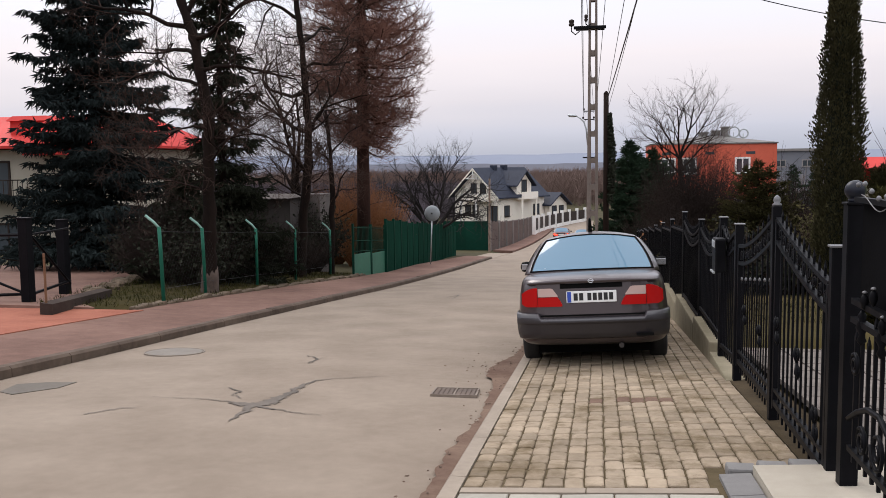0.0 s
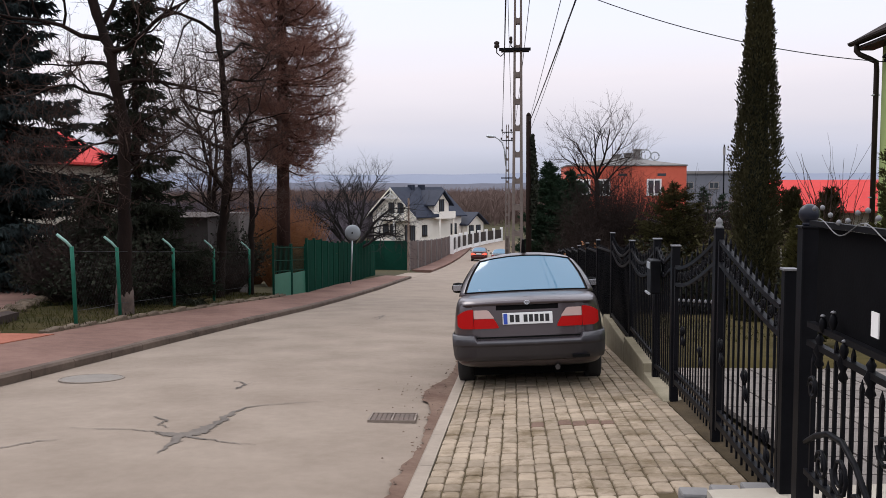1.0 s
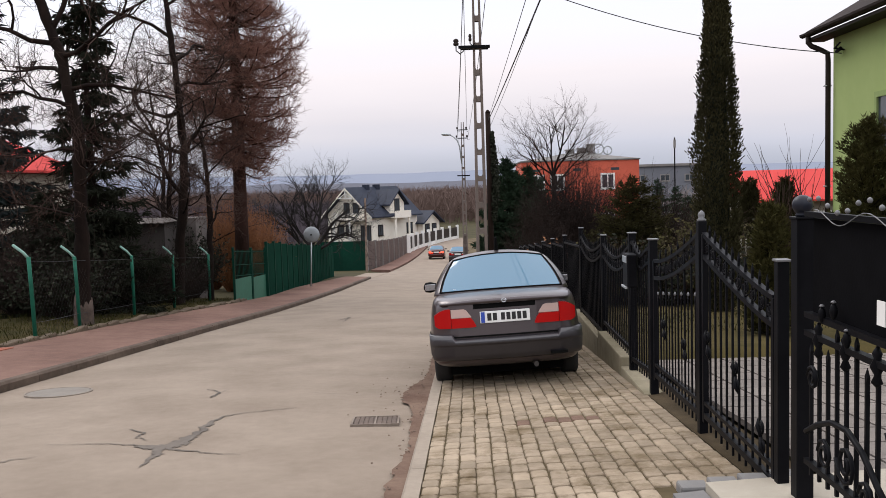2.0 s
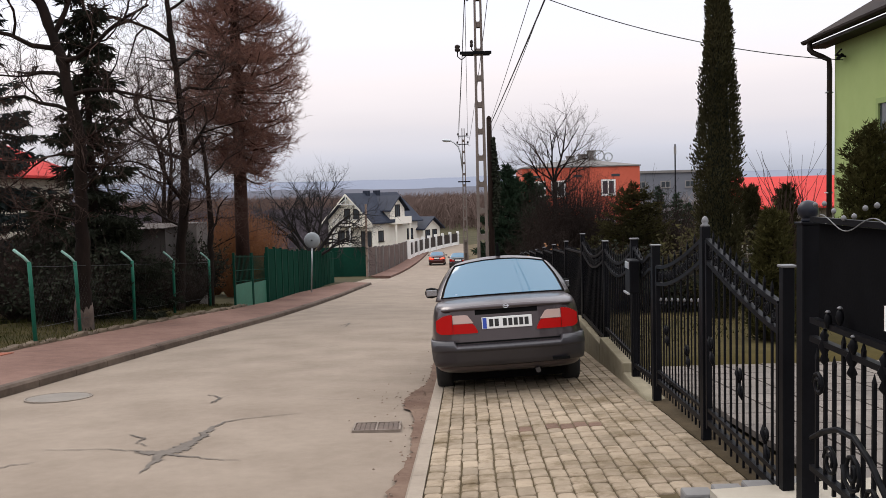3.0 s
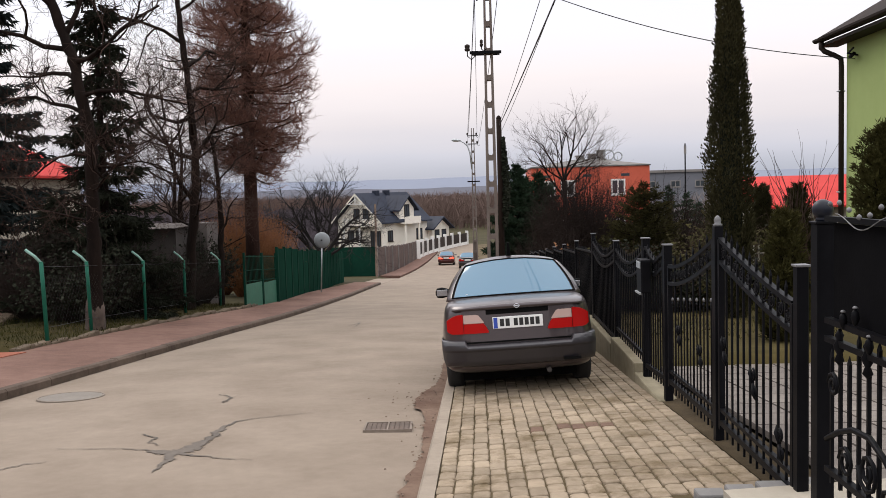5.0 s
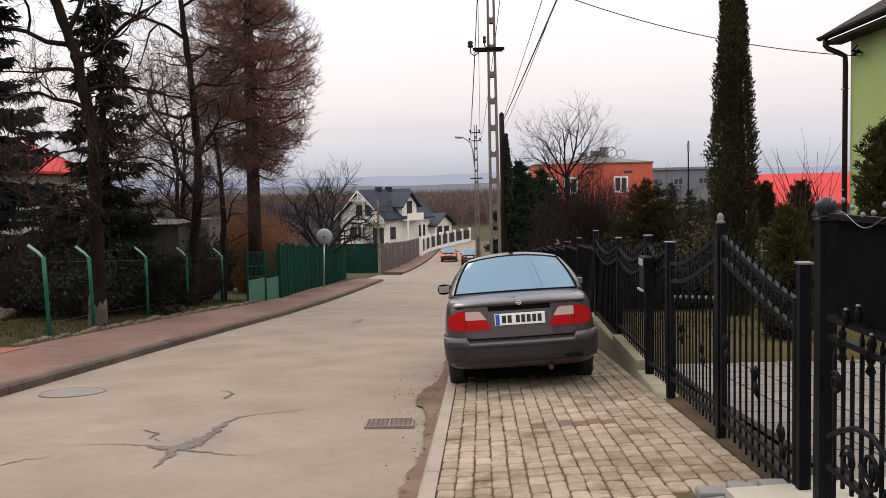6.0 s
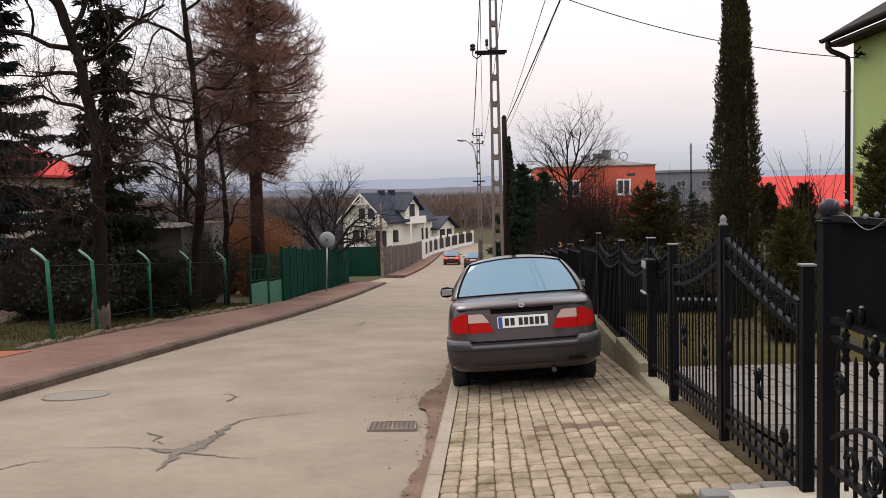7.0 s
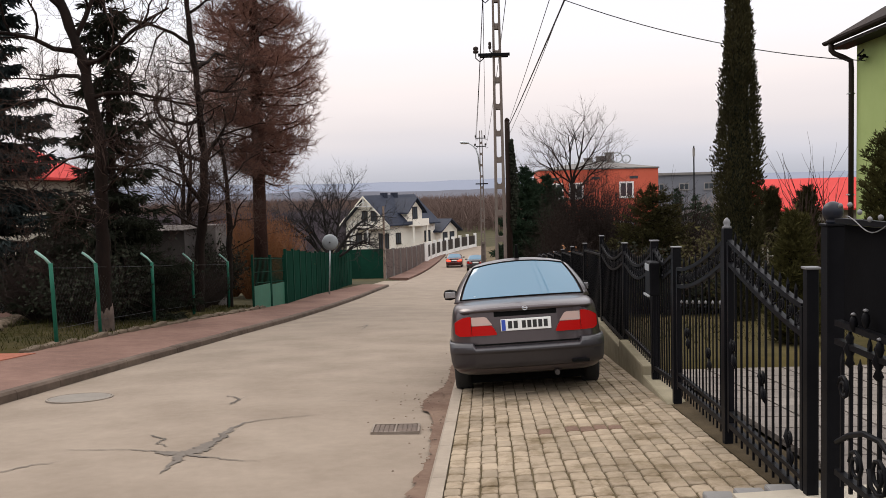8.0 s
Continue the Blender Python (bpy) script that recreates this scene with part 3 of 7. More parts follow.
for i in range(16):
    y = 4.5 - 0.1 * i
    m = MB()
    spear(m, 0.026, y - 3.8, 0.0, 0.78 if i % 2 else 0.66, 0.016)
    m.ob("bar", BLACKMETAL, wk)
    if i % 3 == 1:
        m = MB()
        m.lathe((0.02, y - 3.8, 0.60), [(0.006, 0), (0.024, 0.02), (0.012, 0.05), (0.03, 0.085), (0.014, 0.12), (0.022, 0.14), (0.004, 0.17)], 8)
        m.ob("collar", BLACKMETAL, wk, smooth=True, label="cast collar")
m = MB()
m.tube([(0.0, 4.5 - 3.8, 0.22), (0.0, 4.36 - 3.8, 0.29), (0.0, 4.2 - 3.8, 0.345), (0.0, 4.03 - 3.8, 0.355), (0.0, 3.88 - 3.8, 0.30), (0.0, 3.74 - 3.8, 0.20), (0.0, 3.6 - 3.8, 0.12)], 0.014, 6)
m.ob("arched_band", BLACKMETAL, wk, smooth=True)
for y, z, rr_, sg in ((4.28, 0.17, 0.075, 1), (4.05, 0.2, 0.10, -1), (3.85, 0.12, 0.07, 1), (4.42, 0.5, 0.06, 1), (3.6, 0.45, 0.07, -1)):
    m = MB()
    scroll(m, 0.0, y - 3.8, z, rr_, 1.7, sg, 0.010)
    m.ob("scroll", BLACKMETAL, wk, smooth=True)
for y, z in ((4.33, 0.80), (4.20, 0.835), (4.06, 0.73)):
    m = MB()
    m.lathe((0.008, y - 3.8, z - 0.02), [(0.004, 0), (0.012, 0.01), (0.020, 0.035), (0.016, 0.06), (0.006, 0.075)], 8)
    fo = m.ob("finial", BLACKMETAL, wk, smooth=True)
    m = MB()
    m.lathe((0.008, y - 3.8, z + 0.055), [(0.006, 0), (0.014, 0.004), (0.010, 0.010), (0.002, 0.014)], 8)
    m.ob("finial_cap", WORN_GLINT, fo, smooth=True, label="pale cap with its edge highlight painted in")
m = MB()
m.box(-0.002, 0.003, 3.69 - 3.8, 3.76 - 3.8, 0.865, 0.965)
m.ob("notice", WHITEPAINT, wk, label="small white notice")

# driveway apron, edging stones
a = MB()
a.hexa([(1.45, 2.0, walk_right(1.45, 2.0) - .2), (FX + 0.9, 2.0, walk_right(2.7, 2.0) - .2), (FX + 0.9, 5.02, -0.4), (1.45, 5.02, -0.45)],
       [(1.45, 2.0, walk_right(1.45, 2.0) + .02), (FX + 0.9, 2.0, walk_right(2.7, 2.0) + .02), (FX + 0.9, 5.02, -0.115), (1.45, 5.02, -0.19)])
tagged(a.ob("driveway_apron", APRON), "pale concrete driveway apron before the wicket", "driveway", kind="structure")
for i in range(4):
    p = MB()
    x0 = 1.32 + 0.17 * i
    z = walk_right(x0, 5.1) + 0.03
    p.box(x0, x0 + 0.16, 5.03, 5.16, z - 0.2, z + 0.012 + 0.01 * i, 0.01)
    tagged(p.ob("edging_stone", SLATE), "grey concrete edging stone by the gate", "edging stone", group="edging stones")
for i in range(5):
    p = MB()
    y1 = 5.02 - 0.42 * i
    z = walk_right(1.36, y1 - 0.2)
    p.hexa([(1.27, y1 - 0.41, z - .1), (1.44, y1 - 0.41, z - .1), (1.44, y1, z - .1), (1.27, y1, z - .1)],
           [(1.27, y1 - 0.41, walk_right(1.27, y1 - .41) + .012), (1.44, y1 - 0.41, walk_right(1.44, y1 - .41) + .02), (1.44, y1, walk_right(1.44, y1) + .02), (1.27, y1, walk_right(1.27, y1) + .012)])
    tagged(p.ob("edging_slab", SLATE), "dark grey slab beside the driveway apron", "edging stone", group="edging slabs")

# right kerb stones
for i in range(60):
    y0 = -11.0 + 1.0 * i
    k = MB()
    y1 = y0 + 0.992
    zz = [G(y0), G(y1)]
    t0, t1 = walk_right(-0.16, y0) + 0.004, walk_right(-0.16, y1) + 0.004
    k.rings([[(KX, y0, zz[0] - .2), (KX, y0, t0 - 0.025), (KX + 0.02, y0, t0), (KX + 0.112, y0, t0), (KX + 0.112, y0, zz[0] - .2)],
             [(KX, y1, zz[1] - .2), (KX, y1, t1 - 0.025), (KX + 0.02, y1, t1), (KX + 0.112, y1, t1), (KX + 0.112, y1, zz[1] - .2)]])
    tagged(k.ob("kerb_stone", KERB), "low pale concrete kerb stone along the pavers", "kerb stone", group="right kerb stones")

# dirt along the gutter: a ragged strip and loose crumbs
d = MB()
ND = 420
for i in range(ND):
    y = 4 + 0.06 * i
    w = 0.11 + 0.09 * noise.noise((y * 0.8, 3, 0)) + 0.06 * noise.noise((y * 4.5, 9, 0)) + 0.04 * noise.noise((y * 15, 2, 0))
    w *= 0.8
    w += 0.24 * math.exp(-((y - 9.3) / 0.8) ** 2) * (0.8 + 0.4 * noise.noise((y * 3, 1, 0)))
    w = max(w, 0.015)
    d.v += [(KX - w, y, G(y) + 0.022 + 0.004 * min(1, w * 8)), (KX + 0.004, y, G(y) + 0.026)]
for i in range(ND - 1):
    d.f.append((2 * i, 2 * i + 1, 2 * i + 3, 2 * i + 2))
tagged(d.ob("gutter_dirt", DUST), "reddish dirt and leaves along the gutter", "dirt", kind="stuff")
crumb = MB()
rng = random.Random(17)
for i in range(110):
    y = rng.uniform(4.3, 16)
    x = KX - abs(rng.gauss(0, .13)) - 0.02
    if rng.random() < .3:
        x, y = rng.gauss(KX - .3, .2), rng.gauss(9.3, .5)
    if x > KX - .01:
        continue
    k = rng.uniform(.005, .018)
    a = rng.uniform(0, 3.14)
    c0, s0 = math.cos(a) * k, math.sin(a) * k
    z = G(y) + 0.03
    crumb.hexa([(x - c0, y - s0, z), (x + s0 * .7, y - c0 * .7, z), (x + c0, y + s0, z), (x - s0 * .7, y + c0 * .7, z)],
               [(x - c0 * .6, y - s0 * .6, z + .006), (x + s0 * .4, y - c0 * .4, z + .006), (x + c0 * .6, y + s0 * .6, z + .006), (x - s0 * .4, y + c0 * .4, z + .006)])
tagged(crumb.ob("litter", mat("leaf_litter", (0.09, 0.058, 0.04), (0.16, 0.11, 0.08), 20, 0.95, 0, vary=0.3)), "leaf crumbs and grit on the road edge", "litter", kind="stuff")

# yard behind the fence
yd = MB()
for j in range(16):
    for i in range(12):
        x0, y0 = 2.2 + 0.42 * i, 3.2 + 0.46 * j
        zz = lambda x, y: G(y) + 0.16 + 0.01 * x
        e = 0.008
        yd.hexa([(x0 + e, y0 + e, zz(x0, y0) - .05), (x0 + .42 - e, y0 + e, zz(x0, y0) - .05), (x0 + .42 - e, y0 + .46 - e, zz(x0, y0 + .46) - .05), (x0 + e, y0 + .46 - e, zz(x0, y0 + .46) - .05)],
                [(x0 + e, y0 + e, zz(x0, y0)), (x0 + .42 - e, y0 + e, zz(x0, y0)), (x0 + .42 - e, y0 + .46 - e, zz(x0, y0 + .46)), (x0 + e, y0 + .46 - e, zz(x0, y0 + .46))])
tagged(yd.ob("yard_paving", mat("yard_slab", (0.095, 0.078, 0.068), (0.20, 0.172, 0.150), 7, 0.9, 0.3, 120, vary=0.12)), "pale grey slab paving inside the yard", "paving", kind="stuff")
lw = MB()
LY = [10.3, 10.42] + [11 + i for i in range(18)]
for y in LY:
    for k in range(9):
        x = 2.05 + k * 0.75
        lw.v.append((x, y, G(y) + 0.19 + 0.02 * x + 0.05 * noise.noise((x, y, 4)) - (0.12 if y == LY[0] else 0)))
for j in range(len(LY) - 1):
    for k in range(8):
        a_ = j * 9 + k
        lw.f.append((a_, a_ + 1, a_ + 10, a_ + 9))
tagged(lw.ob("lawn", LAWN, smooth=True), "yellowish winter lawn in the yard", "lawn", kind="structure")

# ---- poles and wires ----
P1 = (0.465, 19.3)
pole = base("utility_pole", "old concrete ladder pole with slots through it", "utility pole", (P1[0], P1[1], G(P1[1]) + 0.05))
H1 = 9.3


def ladder_pole(e, h, w0, w1, d0, d1, pitch, start, open_from, material):
    """A tapered concrete pole: two legs, webs between, slots through."""
    def wd(z):
        return w0 + (w1 - w0) * z / h, d0 + (d1 - d0) * z / h
    for sg, nm in ((-1, "leg"), (1, "leg")):
        s = MB()
        rr = []
        for i in range(9):
            z = h * i / 8 - (0.3 if i == 0 else 0)
            w, dd = wd(max(z, 0))
            xo, xi = sg * w / 2, sg * (w / 2 - w * 0.27)
            c = 0.012
            rr.append([(xi, -dd / 2, z), (xo - sg * c, -dd / 2, z), (xo, -dd / 2 + c, z), (xo, dd / 2 - c, z), (xo - sg * c, dd / 2, z), (xi, dd / 2, z)])
        s.rings(rr)
        s.ob(nm, material, e)
    z = start
    while z < h - 0.2:
        s = MB()
        w, dd = wd(z)
        x = w / 2 - w * 0.26
        web = pitch * 0.2
        s.box(-x, x, -dd / 2 + 0.012, dd / 2 - 0.012, z, z + web)
        for sg in (-1, 1):
            s.hexa([(sg * x, -dd / 2 + .012, z + web), (sg * x, dd / 2 - .012, z + web), (sg * x * .45, dd / 2 - .012, z + web)],
                   [(sg * x, -dd / 2 + .012, z + web + .045), (sg * x, dd / 2 - .012, z + web + .045), (sg * x * .95, dd / 2 - .012, z + web + .01)])
        s.ob("rung", material, e)
        if z < open_from:
            s = MB()
            s.box(-x, x, -0.02, 0.02, z + web, z + pitch)
            s.ob("recess", material, e)
        z += pitch
    return e


ladder_pole(pole, H1, 0.27, 0.135, 0.25, 0.16, 0.565, 0.12, 0.5, POLECONC)
m = MB()
zc = 4.36 - G(P1[1]) - 0.05
m.box(-0.40, 0.27, -0.16, -0.10, zc - 0.03, zc + 0.03, 0.006)
m.box(-0.36, 0.24, 0.10, 0.15, zc - 0.025, zc + 0.025, 0.006)
m.ob("crossarm", BLACKMETAL, pole, label="dark steel crossarm")


def insulator(e, x, y, z, s=1.0):
    m = MB()
    m.tube([(x + 0.10 * s, y, z - 0.10 * s), (x + 0.03 * s, y, z - 0.16 * s), (x - 0.04 * s, y, z - 0.10 * s), (x - 0.04 * s, y, z)], 0.012, 6)
    m.ob("hook", BLACKMETAL, e, smooth=True)
    m = MB()
    m.lathe((x - 0.04 * s, y, z - 0.02), [(0.02, 0), (0.045 * s, 0.01), (0.05 * s, 0.05), (0.035 * s, 0.07), (0.048 * s, 0.09), (0.045 * s, 0.13), (0.015, 0.15)], 10)
    m.ob("insulator", BROWNMETAL, e, smooth=True)


insulator(pole, -0.40, -0.13, zc + 0.05, 1.2)
insulator(pole, -0.12, -0.13, zc + 0.14, 0.7)
insulator(pole, -0.25, -0.1, zc + 1.25, 1.0)
insulator(pole, -0.22, -0.1, zc + 1.75, 1.0)
insulator(pole, -0.25, -0.1, zc + 2.7, 1.0)
insulator(pole, 0.3, -0.1, zc + 2.3, 1.0)

P2 = (-0.05, 60.0)
pole2 = base("utility_pole", "distant concrete ladder pole carrying a street lamp", "utility pole", (P2[0], P2[1], G(P2[1])))
h2 = 5.55 - G(P2[1])
ladder_pole(pole2, h2, 0.36, 0.20, 0.28, 0.18, 0.75, 0.2, 2.0, POLECONC)
m = MB()
zz2 = 1.97 - G(P2[1])
m.box(-0.42, 0.42, -0.2, -0.12, zz2 - 0.04, zz2 + 0.04)
m.ob("crossarm", BLACKMETAL, pole2)
for hh in (1.1, 0.55):
    m = MB()
    m.box(-0.35, 0.35, -0.2, -0.12, h2 - hh, h2 - hh + 0.06)
    m.ob("crossarm", BLACKMETAL, pole2)
for sx in (-0.35, 0.35, -0.3, 0.3):
    insulator(pole2, sx, -0.16, h2 - (1.0 if abs(sx) > .32 else .45), 1.3)
lm = base("street_lamp", "grey street lamp on a curved arm on the pole", "street lamp", (P2[0] - 0.1, P2[1] - 0.15, 4.58))
m = MB()
m.tube([(0, 0, -1.8), (-0.1, 0, -0.7), (-0.25, 0, -0.25), (-0.5, 0, 0.0), (-0.75, -0.05, 0.14)], [0.05, 0.05, 0.045, 0.04, 0.035], 8)
m.ob("arm", SILVER, lm, smooth=True)
m = MB()
m.rings([[(-0.7 - 0.62 * t, -0.05 + r_ * math.cos(a), 0.15 + 0.05 * t + 0.6 * r_ * math.sin(a)) for a in [k * math.pi / 5 for k in range(10)]]
         for t, r_ in ((0, 0.05), (0.15, 0.12), (0.5, 0.19), (0.85, 0.17), (1.0, 0.05))])
m.ob("lamp_head", SILVER, lm, smooth=True)

P3 = (0.79, 24.2)
wp = base("wooden_pole", "dark wooden pole partly overgrown with ivy", "utility pole", (P3[0], P3[1], G(P3[1])))
m = MB()
m.tube([(0, 0, -0.3), (0.0, 0, 2.5), (-0.01, 0, 5.2)], [0.085, 0.078, 0.070], 12)
m.ob("shaft", POLEWOOD, wp, smooth=True)
m = MB()
m.lathe((-0.01, 0, 5.2), [(0.07, 0), (0.064, 0.03), (0.04, 0.07), (0.01, 0.09)], 12)
m.ob("top", POLEWOOD, wp, smooth=True)
m = MB()
rng = random.Random(5)
for i in range(1500):
    z = 2.3 + 2.4 * rng.random()
    k = 1 - abs(z - 3.4) / 1.5
    a = rng.uniform(-1.2, 1.5)
    r_ = 0.10 + rng.random() * 0.20 * max(k, 0.15)
    c = Vector((r_ * math.cos(a), r_ * math.sin(a) - 0.02, z))
    u = Vector((rng.gauss(0, 1), rng.gauss(0, 1), rng.gauss(0, 1))).normalized() * 0.045
    w = u.orthogonal().normalized() * 0.035
    m.quad(c - u, c + w, c + u, c - w)
m.ob("ivy", SPRUCEDARK, wp, label="dark ivy leaves")


def wire(name, a, b, sagm, r=0.012, label="thin black overhead wire between poles", n=14):
    pts = []
    for i in range(n + 1):
        t = i / n
        p = Vector(a).lerp(Vector(b), t)
        p.z -= sagm * 4 * t * (1 - t)
        pts.append(p)
    s = MB()
    s.tube(pts, r, 5)
    return tagged(s.ob(name, CABLE, smooth=True), label, "overhead wire", group="overhead wires")


zt = G(P1[1]) + 0.05
for (x1, z1), (x2, z2) in (((-0.36, 5.75), (-0.36, 4.55)), ((-0.33, 6.2), (-0.36, 5.1)), ((-0.36, 7.1), (0.30, 5.1)), ((0.28, 6.7), (0.36, 4.55))):
    wire("overhead_wire", (P1[0] + x1 + 0.10, P1[1] - 0.1, z1), (P2[0] + x2, P2[1] - 0.16, z2), 0.35, 0.010)
wire("overhead_wire", (P3[0], P3[1], 3.15), (1.10, 10.5, 3.63), 0.03, 0.011, "thick black service cable to the wooden pole")
wire("overhead_wire", (1.10, 10.5, 3.63), (1.35, -6, 4.6), 0.05, 0.011, "thick black service cable running up the hill")
wire("overhead_wire", (P3[0] + 0.05, P3[1], 3.0), (1.085, 10.5, 3.61), 0.05, 0.005, "thin service wire to the wooden pole")
wire("overhead_wire", (P3[0], P3[1], 3.2), (0.927, 10.5, 3.636), 0.02, 0.005, "thin service wire to the wooden pole")
wire("overhead_wire", (0.927, 10.5, 3.636), (1.0, -6, 4.7), 0.05, 0.005, "thin service wire running up the hill")
wire("overhead_wire", (P1[0] + 0.1, P1[1], 6.05), (8.0, 18.95, 3.95), 0.36, 0.010, "black service cable to the green house", 20)

# ---- left side ----
# old kerb stones
for i in range(61):
    y0 = -10.0 + 1.0 * i
    y1 = y0 + 0.99
    xa, xb = kerb_left(y0), kerb_left(y1)
    j = 0.012 * noise.noise((i * 3.1, 0, 0))
    k = MB()
    k.rings([[(xa, y0, G(y0) - .15), (xa, y0, G(y0) + .085 + j), (xa - .03, y0, G(y0) + .115 + j), (xa - .14, y0, G(y0) + .118 + j), (xa - .14, y0, G(y0) - .15)],
             [(xb, y1, G(y1) - .15), (xb, y1, G(y1) + .085 + j), (xb - .03, y1, G(y1) + .115 + j), (xb - .14, y1, G(y1) + .118 + j), (xb - .14, y1, G(y1) - .15)]])
    tagged(k.ob("kerb_stone", KERB_OLD), "dark worn kerb stone along the red pavement", "kerb stone", group="left kerb stones")

# stone edging under the wire fence
ROUGHSTONE = mat("rough_stone", (0.052, 0.038, 0.026), (0.15, 0.112, 0.078), 16, 0.95, 0.8, 60, spec=0.2)
rng = random.Random(11)
y = 13.9
while y < 27:
    ln = rng.uniform(0.35, 0.8)
    s = MB()
    z = G(y + ln / 2) + 0.20
    xe = walk_edge(y + ln / 2)
    s.box(xe - .12 + rng.uniform(-.03, .03), xe + .05 + rng.uniform(-.015, .015), y, y + ln - 0.03, z - 0.25, z + rng.uniform(-0.01, 0.05), 0.02)
    tagged(s.ob("edging_stone", ROUGHSTONE), "rough pale edging stone under the wire fence", "edging stone", group="verge edging stones")
    y += ln

# green posts with angled tops
GPOSTS = [(-7.27, 14.94, 1.50), (-7.56, 17.3, 1.50), (-7.62, 20.3, 1.50), (-7.56, 22.9, 1.55), (-7.60, 26.2, 1.5)]
gp = base("green_fence_post", "green painted steel post with an angled top", "fence post", (0, 0, 0), group="green fence posts")
m = MB()
m.tube([(0, 0, -0.3), (0, 0, 0.9), (-0.005, 0, 1.38)], 0.036, 10)
m.ob("shaft", GREENMETAL, gp, smooth=True)
m = MB()
m.tube([(-0.005, 0, 1.36), (-0.10, 0, 1.47), (-0.25, -0.02, 1.60)], 0.026, 8)
m.ob("angled_top", mat("faded_green", (0.10, 0.24, 0.19), (0.22, 0.36, 0.31), 20, 0.6, 0.1, 60), gp, smooth=True, label="faded angled arm")
for i, (x, y, h) in enumerate(GPOSTS):
    mm = pose(x, y, G(y) + 0.21, 0, (-1.2, -1.0, 0.4, 0.8, 0.5)[i], 0)
    if i == 0:
        gp.matrix_basis = mm
    else:
        copy_thing(gp, mm)


def mesh_net(name, a, b, z0, z1, cell, material, label, cat, r=0.0013):
    """Chain of thin diagonal wires between two ends."""
    a, b = Vector(a), Vector(b)
    ln = (b - a).length
    u = (b - a) / ln
    s = MB()
    h = z1 - z0
    k = -h
    while k < ln:
        for sg in (1, -1):
            t0, t1 = k, k + h
            zA, zB = (0, h) if sg > 0 else (h, 0)
            c0, c1 = max(t0, 0), min(t1, ln)
            if c1 > c0:
                za = zA + (zB - zA) * (c0 - t0) / h
                zb = zA + (zB - zA) * (c1 - t0) / h
                p, q = a + u * c0 + Vector((0, 0, z0 + za)), a + u * c1 + Vector((0, 0, z0 + zb))
                s.tube([p, q], r, 3, False)
        k += cell
    return tagged(s.ob(name, material), label, cat, group="wire fence", kind="stuff")


NETM = mat("rusty_wire", (0.015, 0.014, 0.012), (0.03, 0.027, 0.022), 20, 0.7, 0)
for (xa, ya, _), (xb, yb, _) in zip(GPOSTS, GPOSTS[1:]):
    mesh_net("chain_link_net", (xa, ya, G(ya) + 0.2), (xb, yb, G(yb) + 0.2), 0.0, 1.15, 0.16, NETM, "thin rusty chain link net between green posts", "chain link", 0.0009)
for (xa, ya, _), (xb, yb, _) in zip(GPOSTS, GPOSTS[1:]):
    for hh in (0.3, 1.35):
        wire("strand_wire", (xa, ya, G(ya) + 0.16 + hh), (xb, yb, G(yb) + 0.16 + hh), 0.01, 0.004, "thin strand of fence wire between green posts", 4)

# welded green panels
for y0, y1, x0, x1 in ((25.5, 27.3, -6.66, -6.60), (27.4, 29.0, -6.60, -6.55)):
    e = base("green_mesh_fence", "green welded mesh fence with a solid lower part", "fence", (x0, y0, G(y0) + 0.15), group="green panels")
    dz = G(y1) - G(y0)
    for k in range(2):
        m = MB()
        xx, yy, zz = (0, 0, 0) if k == 0 else (x1 - x0, y1 - y0, dz)
        m.box(xx - .03, xx + .03, yy - .03, yy + .03, zz - 0.1, zz + 1.62)
        m.ob("post", GREENSHEET, e)
    m = MB()
    m.hexa([(-.008, 0.03, 0), (.008, 0.03, 0), (x1 - x0 + .008, y1 - y0 - .03, dz), (x1 - x0 - .008, y1 - y0 - .03, dz)],
           [(-.008, 0.03, .68), (.008, 0.03, .68), (x1 - x0 + .008, y1 - y0 - .03, dz + .74), (x1 - x0 - .008, y1 - y0 - .03, dz + .74)])
    m.ob("lower_sheet", mat("pale_green_sheet", (0.012, 0.085, 0.05), (0.022, 0.125, 0.078), 8, 0.6, 0.1, 60), e, label="paler green sheet")
    for i in range(14):
        t = (i + .5) / 14
        m = MB()
        m.box((x1 - x0) * t - .006, (x1 - x0) * t + .006, (y1 - y0) * t - .008, (y1 - y0) * t + .008, dz * t + 0.7, dz * t + 1.55)
        m.ob("wire_bar", GREENSHEET, e)
    for hh in (0.78, 1.1, 1.5):
        m = MB()
        m.tube([(0, 0, hh), (x1 - x0, y1 - y0, dz + hh)], 0.012, 5)
        m.ob("rail", GREENSHEET, e)

